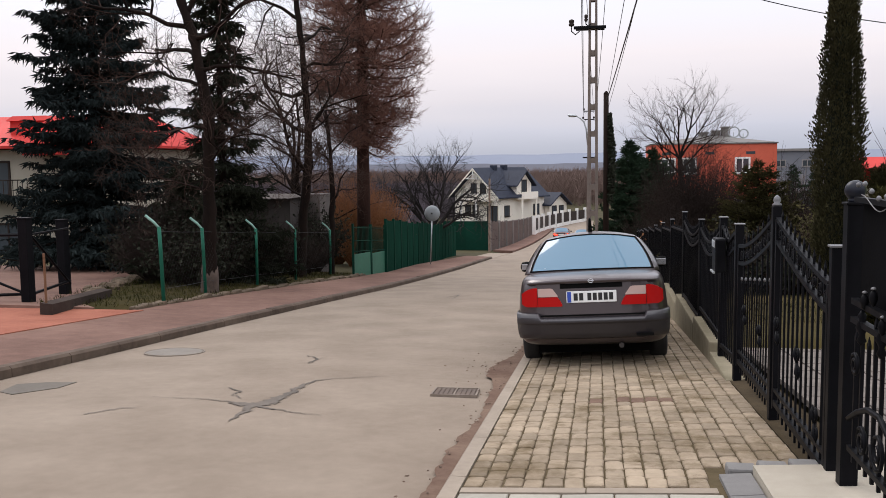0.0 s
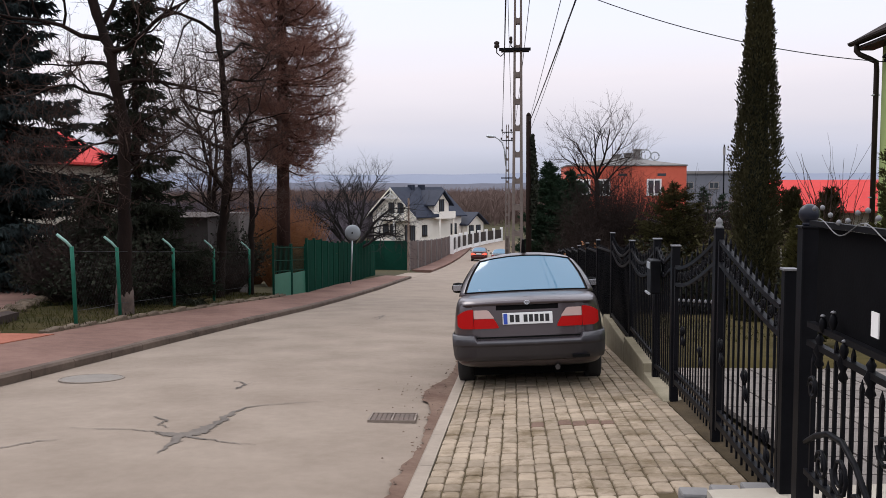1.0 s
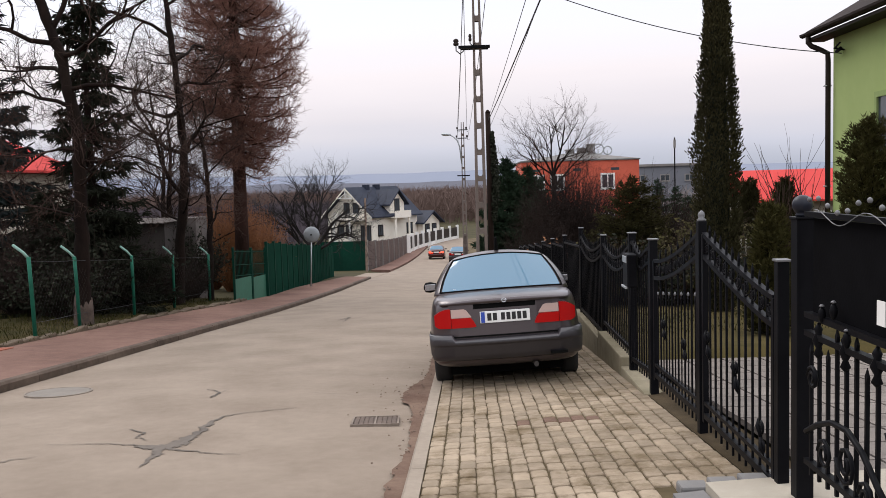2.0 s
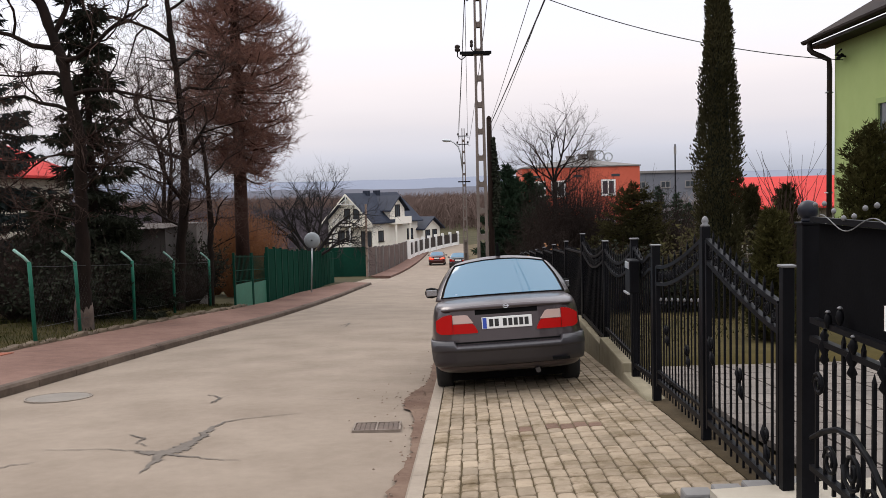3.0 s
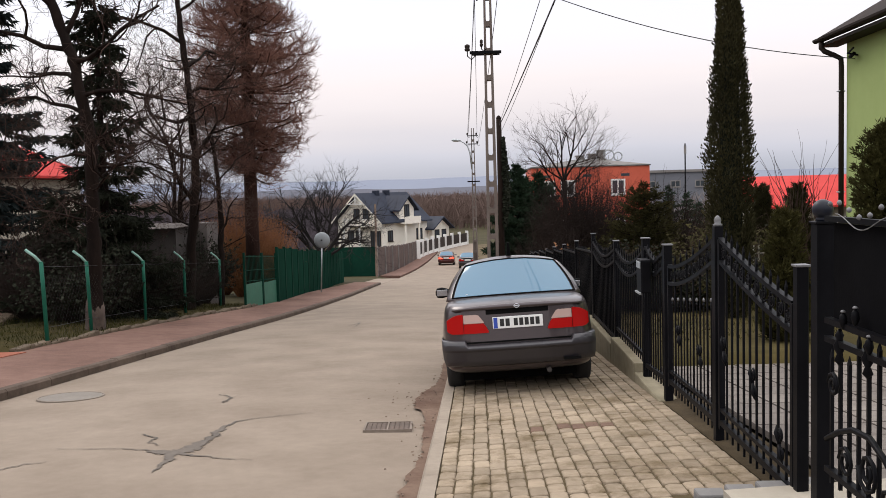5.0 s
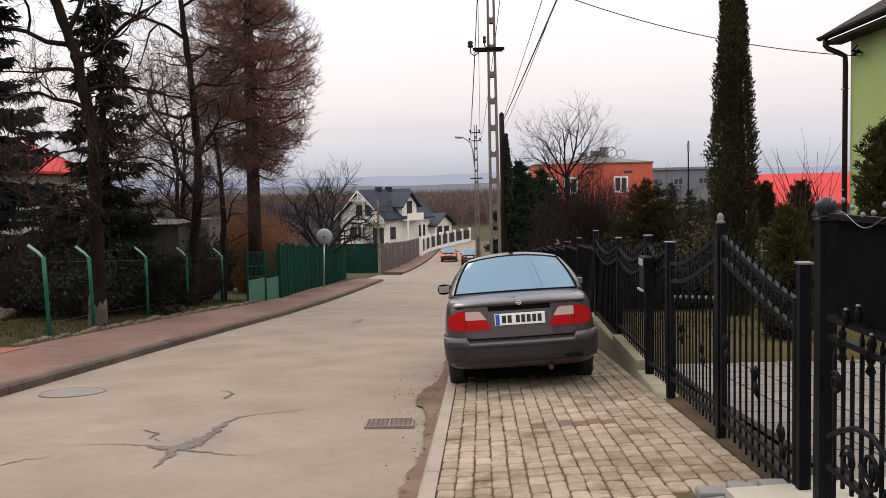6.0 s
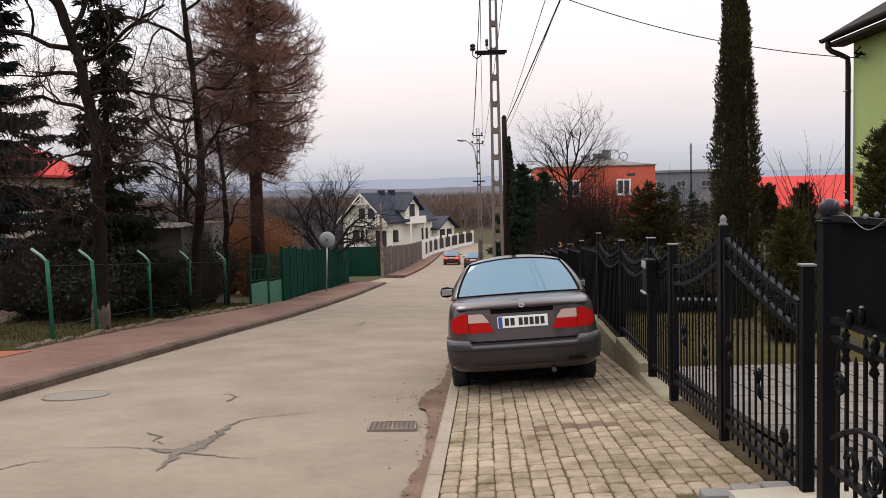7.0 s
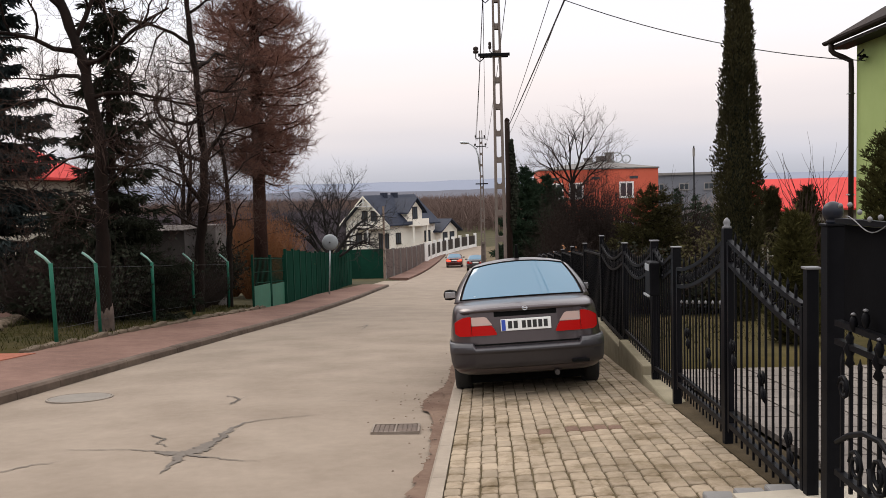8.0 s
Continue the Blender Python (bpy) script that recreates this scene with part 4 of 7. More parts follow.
# tall green sheet fence
NS = 16
for i in range(NS):
    t0, t1 = i / NS, (i + 1) / NS
    y0, y1 = 29.0 + 25.5 * t0, 29.0 + 25.5 * t1
    x0, x1 = -6.50 - 1.75 * t0, -6.50 - 1.75 * t1
    e = base("green_sheet_fence", "dark green corrugated sheet fence on posts", "fence", (x0, y0, G(y0) + 0.12), group="green sheet fence")
    dz, dx, dy = G(y1) - G(y0), x1 - x0, y1 - y0
    m = MB()
    nn = 24
    htop = 1.80 + 0.10 * math.sin(i * 1.3) * (0.3 if i else 1)
    for k in range(nn + 1):
        t = k / nn
        o = 0.018 if (k // 1) % 2 else -0.018
        m.v += [(dx * t + o, dy * t, dz * t - 0.05), (dx * t + o, dy * t, dz * t + htop + 0.02 * noise.noise((i * 2.0 + t * 3, 1, 0)))]
    for k in range(nn):
        m.f.append((2 * k, 2 * k + 2, 2 * k + 3, 2 * k + 1))
    o = m.ob("sheet", GREENSHEET, e)
    sm = o.modifiers.new("thickness", "SOLIDIFY")
    sm.thickness = 0.012
    m = MB()
    m.box(-.045, .045, -.04, .04, -0.1, htop + 0.05)
    m.ob("post", GREENSHEET, e)
for a, b, h in (((-10.9, 65.0), (-9.2, 65.3), 2.3), ((-9.2, 65.3), (-7.55, 65.7), 2.3)):
    m = MB()
    za, zb = G(a[1]), G(b[1])
    m.hexa([(a[0], a[1], za - .1), (b[0], b[1], zb - .1), (b[0], b[1] + .04, zb - .1), (a[0], a[1] + .04, za - .1)],
           [(a[0], a[1], za + h), (b[0], b[1], zb + h), (b[0], b[1] + .04, zb + h), (a[0], a[1] + .04, za + h)])
    tagged(m.ob("green_sheet_fence", GREENSHEET), "dark green sheet fence beyond the side lane", "fence", group="green sheet fence")

# traffic mirror seen from behind
tm = base("traffic_mirror", "round grey back of a traffic mirror on a pole", "traffic mirror", (-6.41, 37.0, G(37) + 0.1))
m = MB()
m.tube([(-0.12, 0, -0.2), (0.0, 0, 2.3)], 0.03, 8)
m.ob("pole", SILVER, tm, smooth=True)
m = MB()
zc2 = -0.50 - G(37) - 0.1
m.rings([[(r_ * math.cos(a), dy, zc2 + r_ * math.sin(a)) for a in [k * math.pi / 12 for k in range(24)]] for r_, dy in ((0.02, -0.10), (0.20, -0.08), (0.32, -0.03), (0.34, 0.0), (0.33, 0.03))])
m.ob("dish", mat("mirror_back", (0.19, 0.21, 0.22), (0.27, 0.295, 0.305), 8, 0.5, 0.1, 40), tm, smooth=True)
m = MB()
m.box(-0.03, 0.03, -0.13, -0.07, zc2 - 0.03, zc2 + 0.03, 0.005)
m.ob("clamp", BLACKMETAL, tm)

# black yard gate frame
for (x, y) in ((-9.6, 14.35), (-10.15, 16.3)):
    e = base("gate_post", "thick black square post of the yard gate", "gate post", (x, y, G(y) + 0.15), group="yard gate posts")
    m = MB()
    m.box(-0.09, 0.09, -0.09, 0.09, -0.2, 1.58, 0.008)
    m.ob("shaft", BLACKMETAL, e)
    m = MB()
    m.box(-0.10, 0.10, -0.10, 0.10, 1.58, 1.61, 0.006)
    m.ob("cap", BLACKMETAL, e)
fg = base("yard_gate", "black steel gate frame with diagonal braces and a net", "gate", (-9.6, 14.35, G(14.35) + 0.15))
for nm, a, b, r_ in (("top_rail", (-0.1, -0.05, 1.30), (-2.6, -0.5, 1.28), .03), ("bottom_rail", (-0.1, -0.05, 0.22), (-2.6, -0.5, 0.15), .03), ("brace", (-0.1, -0.05, 0.26), (-1.7, -0.3, 0.95), .025),
                     ("top_rail", (0.08, 0.08, 1.30), (-0.2, 1.6, 1.30), .02), ("brace", (0.06, 0.1, 1.25), (-0.2, 1.6, 0.2), .028), ("bottom_rail", (0.06, 0.1, 0.22), (-0.2, 1.6, 0.25), .028)):
    m = MB()
    m.tube([a, b], r_, 6)
    m.ob(nm, BLACKMETAL, fg)
m = MB()
m.tube([(-8.15, 12.75, G(12.7)), (-8.15, 12.75, G(12.7) + 1.15)], 0.02, 6)
tagged(m.ob("rusty_stake", mat("rust", (0.10, 0.05, 0.025), (0.18, 0.09, 0.045), 20, 0.9, 0.3, 60)), "thin rusty steel stake beside the driveway", "stake")
m = MB()
m.hexa([(-8.2, 12.65, G(12.65) - .1), (-7.98, 12.65, G(12.65) - .1), (-9.05, 16.2, G(16.2)), (-9.3, 16.2, G(16.2))],
       [(-8.2, 12.65, G(12.65) + .36), (-7.98, 12.65, G(12.65) + .34), (-9.05, 16.2, G(16.2) + .34), (-9.3, 16.2, G(16.2) + .36)])
tagged(m.ob("driveway_kerb", mat("dark_kerb", (0.028, 0.020, 0.017), (0.058, 0.043, 0.036), 10, 0.95, 0.4, 60, spec=0.1)), "dark low kerb wall beside the red driveway", "kerb wall")

# grass strip behind the wire fence, with tufts
gs = MB()
for j, y in enumerate([13.7 + 0.6 * i for i in range(24)]):
    for k in range(8):
        x = walk_edge(y) - .05 - 1.6 * k
        gs.v.append((x, y, G(y) + (-0.2 if x < -9.6 - 0.33 * (y - 15) else 0) + (0.10 if j == 0 else 0.19) + 0.03 * k * 0.5 + 0.05 * noise.noise((x, y, 7))))
for j in range(23):
    for k in range(7):
        a_ = j * 8 + k
        gs.f.append((a_, a_ + 8, a_ + 9, a_ + 1))
tagged(gs.ob("grass_strip", mat("dull_grass", (0.020, 0.020, 0.006), (0.055, 0.040, 0.015), 5, 0.98, 0.9, 50, spec=0.06)), "dull winter grass and leaf litter behind the fence", "grass", kind="structure")


def tufts(name, n, xr, yr, zf, h, material, label, seed):
    rng = random.Random(seed)
    s = MB()
    for i in range(n):
        x, y = rng.uniform(*xr), rng.uniform(*yr)
        z = zf(x, y)
        a, hh = rng.uniform(0, 6.28), h * rng.uniform(0.4, 1.2)
        lean = Vector((rng.gauss(0, .5), rng.gauss(0, .5), 1)).normalized() * hh
        w = Vector((math.cos(a), math.sin(a), 0)) * 0.008
        p = Vector((x, y, z))
        s.tri(p - w, p + w, p + lean)
    return tagged(s.ob(name, material), label, "grass", kind="stuff")


STRAW = mat("straw_blades", (0.016, 0.020, 0.005), (0.046, 0.042, 0.013), 4, 0.95, 0, vary=0.3, spec=0.06)
tufts("grass_blades", 5200, (-12.5, -7.15), (13.8, 27), lambda x, y: G(y) + (0.19 + 0.015 * (-7.12 - x) / 0.8 if x > -9.6 - 0.33 * (y - 15) else -0.3), 0.12, STRAW, "straw coloured grass blades behind the fence", 3)
tufts("grass_blades", 7000, (2.1, 8), (12.5, 28), lambda x, y: G(y) + 0.19 + 0.02 * x, 0.09, mat("lawn_blades", (0.030, 0.030, 0.010), (0.085, 0.070, 0.026), 4, 0.95, 0, vary=0.3, spec=0.06), "short lawn blades in the yard", 4)

# paved yard behind the gate, with a rubble edge
YARD = [(13.7, -7.9), (15.0, -9.15), (19.3, -10.85), (27.4, -14.0)]


def yard_edge(y):
    for (a, xa), (b, xb) in zip(YARD, YARD[1:]):
        if y <= b:
            return xa + (xb - xa) * (y - a) / (b - a)
    return YARD[-1][1]


yp = MB()
YY = [13.7 + 0.57 * i for i in range(25)]
for y in YY:
    for k in range(6):
        x = yard_edge(y) + (-26 - yard_edge(y)) * k / 5
        yp.v.append((x, y, G(y) + 0.215 + 0.013 * (-9 - x)))
for j in range(24):
    for k in range(5):
        a_ = j * 6 + k
        yp.f.append((a_, a_ + 6, a_ + 7, a_ + 1))
o = tagged(yp.ob("yard_left", REDWALK), "faded pink paved yard behind the black gate", "yard", kind="structure")
o.modifiers.new("thickness", "SOLIDIFY").thickness = 0.1
rng = random.Random(21)
for i in range(60):
    t = i / 59
    y = 15.6 + 11.2 * t + rng.gauss(0, .12)
    x = yard_edge(y) + 0.1 + rng.gauss(0, .12)
    s = MB()
    r0 = rng.uniform(0.08, 0.2)
    z = G(y) + 0.26
    pts = [[(x + r0 * q * math.cos(a) * rng.uniform(.8, 1.2), y + r0 * q * math.sin(a) * rng.uniform(.8, 1.2), z + r0 * h_) for a in [k * math.pi / 3 for k in range(6)]] for q, h_ in ((0.9, -0.5), (1.0, 0.1), (0.5, 0.5))]
    s.rings(pts)
    tagged(s.ob("field_stone", ROUGHSTONE), "rough pale field stone edging the yard", "stone", group="field stones")

# stump, shed, low walls
st = MB()
st.tube([(-8.6, 23.2, G(23) + 0.1), (-8.62, 23.2, G(23) + 0.5), (-8.55, 23.15, G(23) + 0.85)], [0.14, 0.11, 0.06], 8)
st.tube([(-8.6, 23.2, G(23) + 0.45), (-8.45, 23.15, G(23) + 0.75), (-8.42, 23.1, G(23) + 0.9)], [0.09, 0.07, 0.05], 7)
tagged(st.ob("tree_stump", BARK, smooth=True), "short pale sawn stump behind the fence", "tree stump")

sh = base("garden_shed", "dark wooden shed with a corrugated sheet roof", "shed", (-11.05, 27.0, G(27) + 0.1))
m = MB()
m.box(-2.2, 1.9, 0, 3.0, 0, 2.48)
m.ob("wall", mat("shed_boards", (0.026, 0.021, 0.019), (0.054, 0.044, 0.039), 8, 0.9, 0.5, 30, stretch=(1, 1, .15)), sh)
m = MB()
for k in range(44):
    x = -2.45 + k * 0.105
    o = 0.025 if k % 2 else 0
    m.v += [(x, -0.35, 2.50 + o), (x, 3.2, 2.54 + o)]
for k in range(43):
    m.f.append((2 * k, 2 * k + 2, 2 * k + 3, 2 * k + 1))
o = m.ob("roof", mat("shed_roof", (0.06, 0.052, 0.048), (0.15, 0.13, 0.12), 4, 0.95, 0.3, 30, spec=0.1), sh, label="grey corrugated sheet roof")
o.modifiers.new("thickness", "SOLIDIFY").thickness = 0.02
m = MB()
m.box(-1.4, -0.6, -0.03, 0.0, 0.02, 1.85)
m.ob("door", mat("shed_door", (0.035, 0.03, 0.026), (0.06, 0.05, 0.045), 8, 0.9, 0.4, 30), sh)
m = MB()
m.box(-9.30, -8.66, 28.6, 29.8, G(28.6), G(28.6) + 2.8, 0.02)
tagged(m.ob("plastered_wall", mat("old_plaster", (0.075, 0.062, 0.057), (0.145, 0.122, 0.112), 3, 0.95, 0.5, 40)), "old grey plastered wall behind the trees", "wall")
m = MB()
m.box(-17.4, -14.6, 27.6, 27.85, G(27.6), G(27.6) + 1.3, 0.02)
tagged(m.ob("garden_wall", mat("pale_plaster", (0.30, 0.30, 0.29), (0.42, 0.42, 0.41), 3, 0.95, 0.4, 40)), "low pale garden wall under the spruce", "wall")
m = MB()
m.box(-13.6, -12.6, 27.9, 28.1, G(27.6), G(27.6) + 1.2, 0.02)
tagged(m.ob("garden_wall", bpy.data.materials["pale_plaster"]), "low pale garden wall behind the spruce trunk", "wall")

# brown board fence, white posts, farther down
e = base("brown_board_fence", "weathered brown board fence with concrete posts", "fence", (-7.5, 66, G(66)))
for i in range(60):
    t = i / 60
    m = MB()
    x, y = 0.2 * t, 39 * t
    z = G(66 + y) - G(66)
    m.box(x - .02, x + .02, y, y + 0.63, z - .1, z + 2.25 + 0.05 * math.sin(i * 2.1))
    m.ob("board", BROWNFENCE, e)
for i in range(8):
    t = i / 7
    m = MB()
    y = 39 * t
    z = G(66 + y) - G(66)
    m.box(0.2 * t - .02, 0.2 * t + .1, y - .1, y + .1, z - .1, z + 2.35)
    m.ob("post", GREYWALL, e)
m = MB()
m.tube([(-7.3, 64, G(64) - .3), (-7.25, 64, G(64) + 5.4)], [0.09, 0.07], 8)
tagged(m.ob("wooden_pole", mat("pale_pole", (0.16, 0.11, 0.08), (0.24, 0.17, 0.13), 12, 0.9, 0.3, 40)), "thin brown wooden pole by the board fence", "utility pole")
e = base("white_post_fence", "white pillar fence with dark panels along the street", "fence", (-7.1, 106, G(106)))
for i in range(9):
    t = i / 8
    x, y = 6.2 * t * t * 0.8 + 0.4 * t, 46 * t
    z = G(106 + y) - G(106)
    m = MB()
    m.box(x - .25, x + .25, y - .2, y + .2, z - .2, z + 2.35)
    m.ob("pillar", WHITEPAINT, e)
    if i < 8:
        t2 = (i + 1) / 8
        x2, y2 = 6.2 * t2 * t2 * 0.8 + 0.4 * t2, 46 * t2
        z2 = G(106 + y2) - G(106)
        m = MB()
        m.hexa([(x, y, z + .5), (x2, y2, z2 + .5), (x2, y2 + .05, z2 + .5), (x, y + .05, z + .5)], [(x, y, z + 2), (x2, y2, z2 + 2), (x2, y2 + .05, z2 + 2), (x, y + .05, z + 2)])
        m.ob("panel", BROWNMETAL, e, label="dark infill panel")
        m = MB()
        m.hexa([(x - .1, y, z - .3), (x2 - .1, y2, z2 - .3), (x2 + .1, y2 + .1, z2 - .3), (x + .1, y + .1, z - .3)], [(x - .1, y, z + .5), (x2 - .1, y2, z2 + .5), (x2 + .1, y2 + .1, z2 + .5), (x + .1, y + .1, z + .5)])
        m.ob("base_wall", WHITEPAINT, e)

# ---- houses ----


def window(e, x0, x1, z0, z1, y, nm="window", frame=WHITEPAINT, mull=1, face=-1, axis="x", ft=0.08):
    """Frame, pane and sill on a wall. axis: the wall runs along x (at y) or along y (at x=y)."""
    def P(a, b, d, s0, s1):
        if axis == "x":
            d.box(a[0], b[0], min(y + face * s0, y + face * s1), max(y + face * s0, y + face * s1), a[1], b[1])
        else:
            d.box(min(y + face * s0, y + face * s1), max(y + face * s0, y + face * s1), a[0], b[0], a[1], b[1])
    g_ = MB()
    P((x0, z0), (x1, z1), g_, -0.05, 0.02)
    w = g_.ob(nm, GLASS, e, label="dark window pane")
    f_ = MB()
    P((x0 - ft * .3, z0 - ft * .3), (x0 + ft, z1 + ft * .3), f_, 0.0, 0.06)
    P((x1 - ft, z0 - ft * .3), (x1 + ft * .3, z1 + ft * .3), f_, 0.0, 0.06)
    P((x0 + ft, z0 - ft * .3), (x1 - ft, z0 + ft), f_, 0.0, 0.06)
    P((x0 + ft, z1 - ft), (x1 - ft, z1 + ft * .3), f_, 0.0, 0.06)
    for i in range(mull):
        c = x0 + (x1 - x0) * (i + 1) / (mull + 1)
        P((c - ft * .5, z0 + ft), (c + ft * .5, z1 - ft), f_, 0.0, 0.05)
    f_.ob("frame", frame, w)
    s_ = MB()
    P((x0 - .08, z0 - .1), (x1 + .08, z0 - .03), s_, 0.0, 0.16)
    s_.ob("sill", frame, w)
    return w


# green house
gh = base("green_house", "lime green rendered house with brown gutter and roof", "house", (8.06, 8.0, 0))
m = MB()
m.box(0, 8, 0, 11.5, -2.0, 4.36)
m.ob("wall", LIME, gh)
m = MB()
m.hexa([(-0.40, -0.5, 4.42), (-0.40, 12.0, 4.42), (4.0, 12.0, 6.9), (4.0, -0.5, 6.9)], [(-0.40, -0.5, 4.56), (-0.40, 12.0, 4.56), (4.0, 12.0, 7.05), (4.0, -0.5, 7.05)])
m.hexa([(4.0, -0.5, 6.9), (4.0, 12.0, 6.9), (8.6, 12.0, 4.42), (8.6, -0.5, 4.42)], [(4.0, -0.5, 7.05), (4.0, 12.0, 7.05), (8.6, 12.0, 4.56), (8.6, -0.5, 4.56)])
m.ob("roof", mat("brown_roof", (0.016, 0.011, 0.010), (0.032, 0.022, 0.019), 5, 0.85, 0.3, 20, spec=0.1), gh)
m = MB()
m.box(-0.4, 0.0, -0.5, 12.0, 4.34, 4.40)
m.ob("soffit", BROWNMETAL, gh)
m = MB()
m.rings([[(-0.46 + 0.075 * math.cos(a), y_, 4.50 + 0.075 * math.sin(a)) for a in [math.pi + k * math.pi / 6 for k in range(7)]] + [(-0.395, y_, 4.50), (-0.525, y_, 4.50)] for y_ in (-0.5, 12.02)])
m.ob("gutter", BROWNMETAL, gh)
m = MB()
m.tube([(-0.44, 11.75, 4.44), (-0.44, 11.75, 4.30), (-0.38, 11.72, 4.22), (-0.22, 11.62, 4.12), (-0.09, 11.58, 4.04), (-0.08, 11.58, 3.85), (-0.08, 11.58, -1.4)], 0.055, 10)
m.ob("downpipe", BROWNMETAL, gh, smooth=True)
for z in (3.35, 1.2):
    m = MB()
    m.tube([(-0.16, 11.58, z), (0.0, 11.58, z)], 0.015, 6)
    m.tube([(-0.14, 11.50, z), (-0.14, 11.66, z)], 0.012, 6)
    m.ob("pipe_clip", SILVER, gh)
m = MB()
m.tube([(0.0, 10.95, 4.02), (-0.22, 10.95, 4.06)], 0.02, 6)
m.tube([(-0.12, 10.85, 4.04), (-0.12, 11.05, 4.0)], 0.04, 6)
m.tube([(-0.2, 10.95, 4.06), (-0.24, 10.6, 4.12)], 0.02, 6)
m.ob("cable_bracket", BLACKMETAL, gh)
window(gh, 7.8, 9.45, 1.55, 2.98, 0.0, axis="y", frame=mat("green_reveal", (0.22, 0.30, 0.10), (0.28, 0.36, 0.13), 3, 0.9, 0.1, 50))

# orange house
oh = base("orange_house", "orange rendered block house with a low grey roof", "house", (5.4, 85, 0))
m = MB()
m.box(0, 11.2, 0, 10, -7.5, 3.25)
m.ob("wall", ORANGE, oh)
m = MB()
m.hexa([(-.1, -.1, 3.25), (11.3, -.1, 3.25), (11.3, 10.1, 3.25), (-.1, 10.1, 3.25)], [(-.1, -.1, 3.36), (11.3, -.1, 3.36), (11.3, 10.1, 3.36), (-.1, 10.1, 3.36)])
m.hexa([(-.1, -.1, 3.36), (11.3, -.1, 3.36), (11.3, 10.1, 3.36), (-.1, 10.1, 3.36)], [(5.0, 4.5, 4.15), (6.4, 4.5, 4.15), (6.4, 5.5, 4.15), (5.0, 5.5, 4.15)])
m.ob("roof", ROOFGREY, oh)
for x, h in ((4.8, 0.5), (6.0, 0.65), (6.9, 1.0)):
    m = MB()
    m.box(x, x + 0.75, 4.2, 5.2, 3.8, 3.9 + h, 0.03)
    m.box(x - .08, x + .83, 4.1, 5.3, 3.9 + h, 4.0 + h)
    m.ob("chimney", GREYWALL, oh)
for x, z, r_ in ((7.9, 4.45, 0.5), (8.8, 4.3, 0.4)):
    m = MB()
    m.tube([(x + r_ * math.cos(a), 3.6, z + r_ * math.sin(a)) for a in [k * math.pi / 10 for k in range(21)]], 0.07, 6)
    m.tube([(x, 3.9, 3.6), (x, 3.85, z)], 0.05, 6)
    m.ob("satellite_dish", SILVER, oh, smooth=True)
for x0, z0 in ((7.55, 0.55), (2.8, 0.55), (0.9, 0.55), (7.55, -3.2), (2.8, -3.2)):
    window(oh, x0, x0 + 1.3, z0, z0 + 1.45, 0.0, ft=0.12)
for x0 in (1.0, 4.9, 8.5):
    m = MB()
    m.box(x0, x0 + 0.8, -0.02, 0.0, 2.3, 2.55)
    m.ob("vent_slot", GLASS, oh)

# grey flat building and mast
gb_ = base("grey_flat_building", "long grey flat-roofed building in the distance", "building", (27, 150, 0))
m = MB()
m.box(0, 14, 0, 14, -12, 3.3)
# Wall colour holds the blue-grey of distance haze.
m.ob("wall", mat("haze_grey", (0.13, 0.135, 0.155), (0.18, 0.185, 0.205), 0.5, 0.9, 0), gb_)
m = MB()
m.box(-.3, 14.3, -.3, 14.3, 3.3, 3.7)
m.ob("roof_edge", GREYWALL, gb_)
for i in range(3):
    window(gb_, 1.6 + 4.1 * i, 3.2 + 4.1 * i, 0.8, 1.9, 0.0, ft=0.12, frame=GREYWALL)
mt = base("radio_mast", "slim dark mast rising beyond the flat building", "mast", (28.6, 122, G(122)))
m = MB()
m.tube([(0, 0, 0), (0, 0, 14.2)], 0.09, 6)
m.ob("shaft", BLACKMETAL, mt)
m = MB()
m.box(-.14, .14, -.14, .14, 12.8, 13.9)
m.ob("antenna", GREYWALL, mt)

# red roof house, right
rr_ = base("red_roof_house", "low house with a bright red sheet roof", "house", (13.8, 46, 0))
m = MB()
m.box(0.6, 8.5, 0.6, 7, -4.5, 0.2)
m.ob("wall", BEIGE, rr_)
m = MB()
m.hexa([(0.9, -0.2, 0.05), (9.5, -0.2, 0.05), (9.5, 3.8, 1.62), (0.1, 3.8, 1.62)], [(0.9, -0.2, 0.15), (9.5, -0.2, 0.15), (9.5, 3.8, 1.72), (0.1, 3.8, 1.72)])
m.hexa([(0.1, 3.8, 1.62), (9.5, 3.8, 1.62), (9.5, 7.8, 0.05), (0.9, 7.8, 0.05)], [(0.1, 3.8, 1.72), (9.5, 3.8, 1.72), (9.5, 7.8, 0.15), (0.9, 7.8, 0.15)])
m.ob("roof", REDROOF, rr_)
for x in (1.8, 4.4):
    window(rr_, x, x + 1.1, -1.6, -0.5, 0.6)

# red roof house, left
rl = base("red_roof_villa", "beige villa with a bright red hipped roof and balcony", "house", (-46, 46, 0))
m = MB()
m.box(0, 19.8, 0, 12, -4.2, 2.75)
m.ob("wall", BEIGE, rl)
m = MB()
m.hexa([(-1, -1, 2.8), (20.6, -1, 2.8), (20.6, 13, 2.8), (-1, 13, 2.8)], [(-1, -1, 2.95), (20.6, -1, 2.95), (20.6, 13, 2.95), (-1, 13, 2.95)])
m.hexa([(-1, -1, 2.95), (20.6, -1, 2.95), (20.6, 13, 2.95), (-1, 13, 2.95)], [(5, 5.5, 5.0), (18.2, 5.5, 5.0), (18.2, 6.5, 5.0), (5, 6.5, 5.0)])
m.ob("roof", REDROOF, rl)
m = MB()
m.box(12.4, 14.8, 1.2, 3.6, 2.9, 4.45)
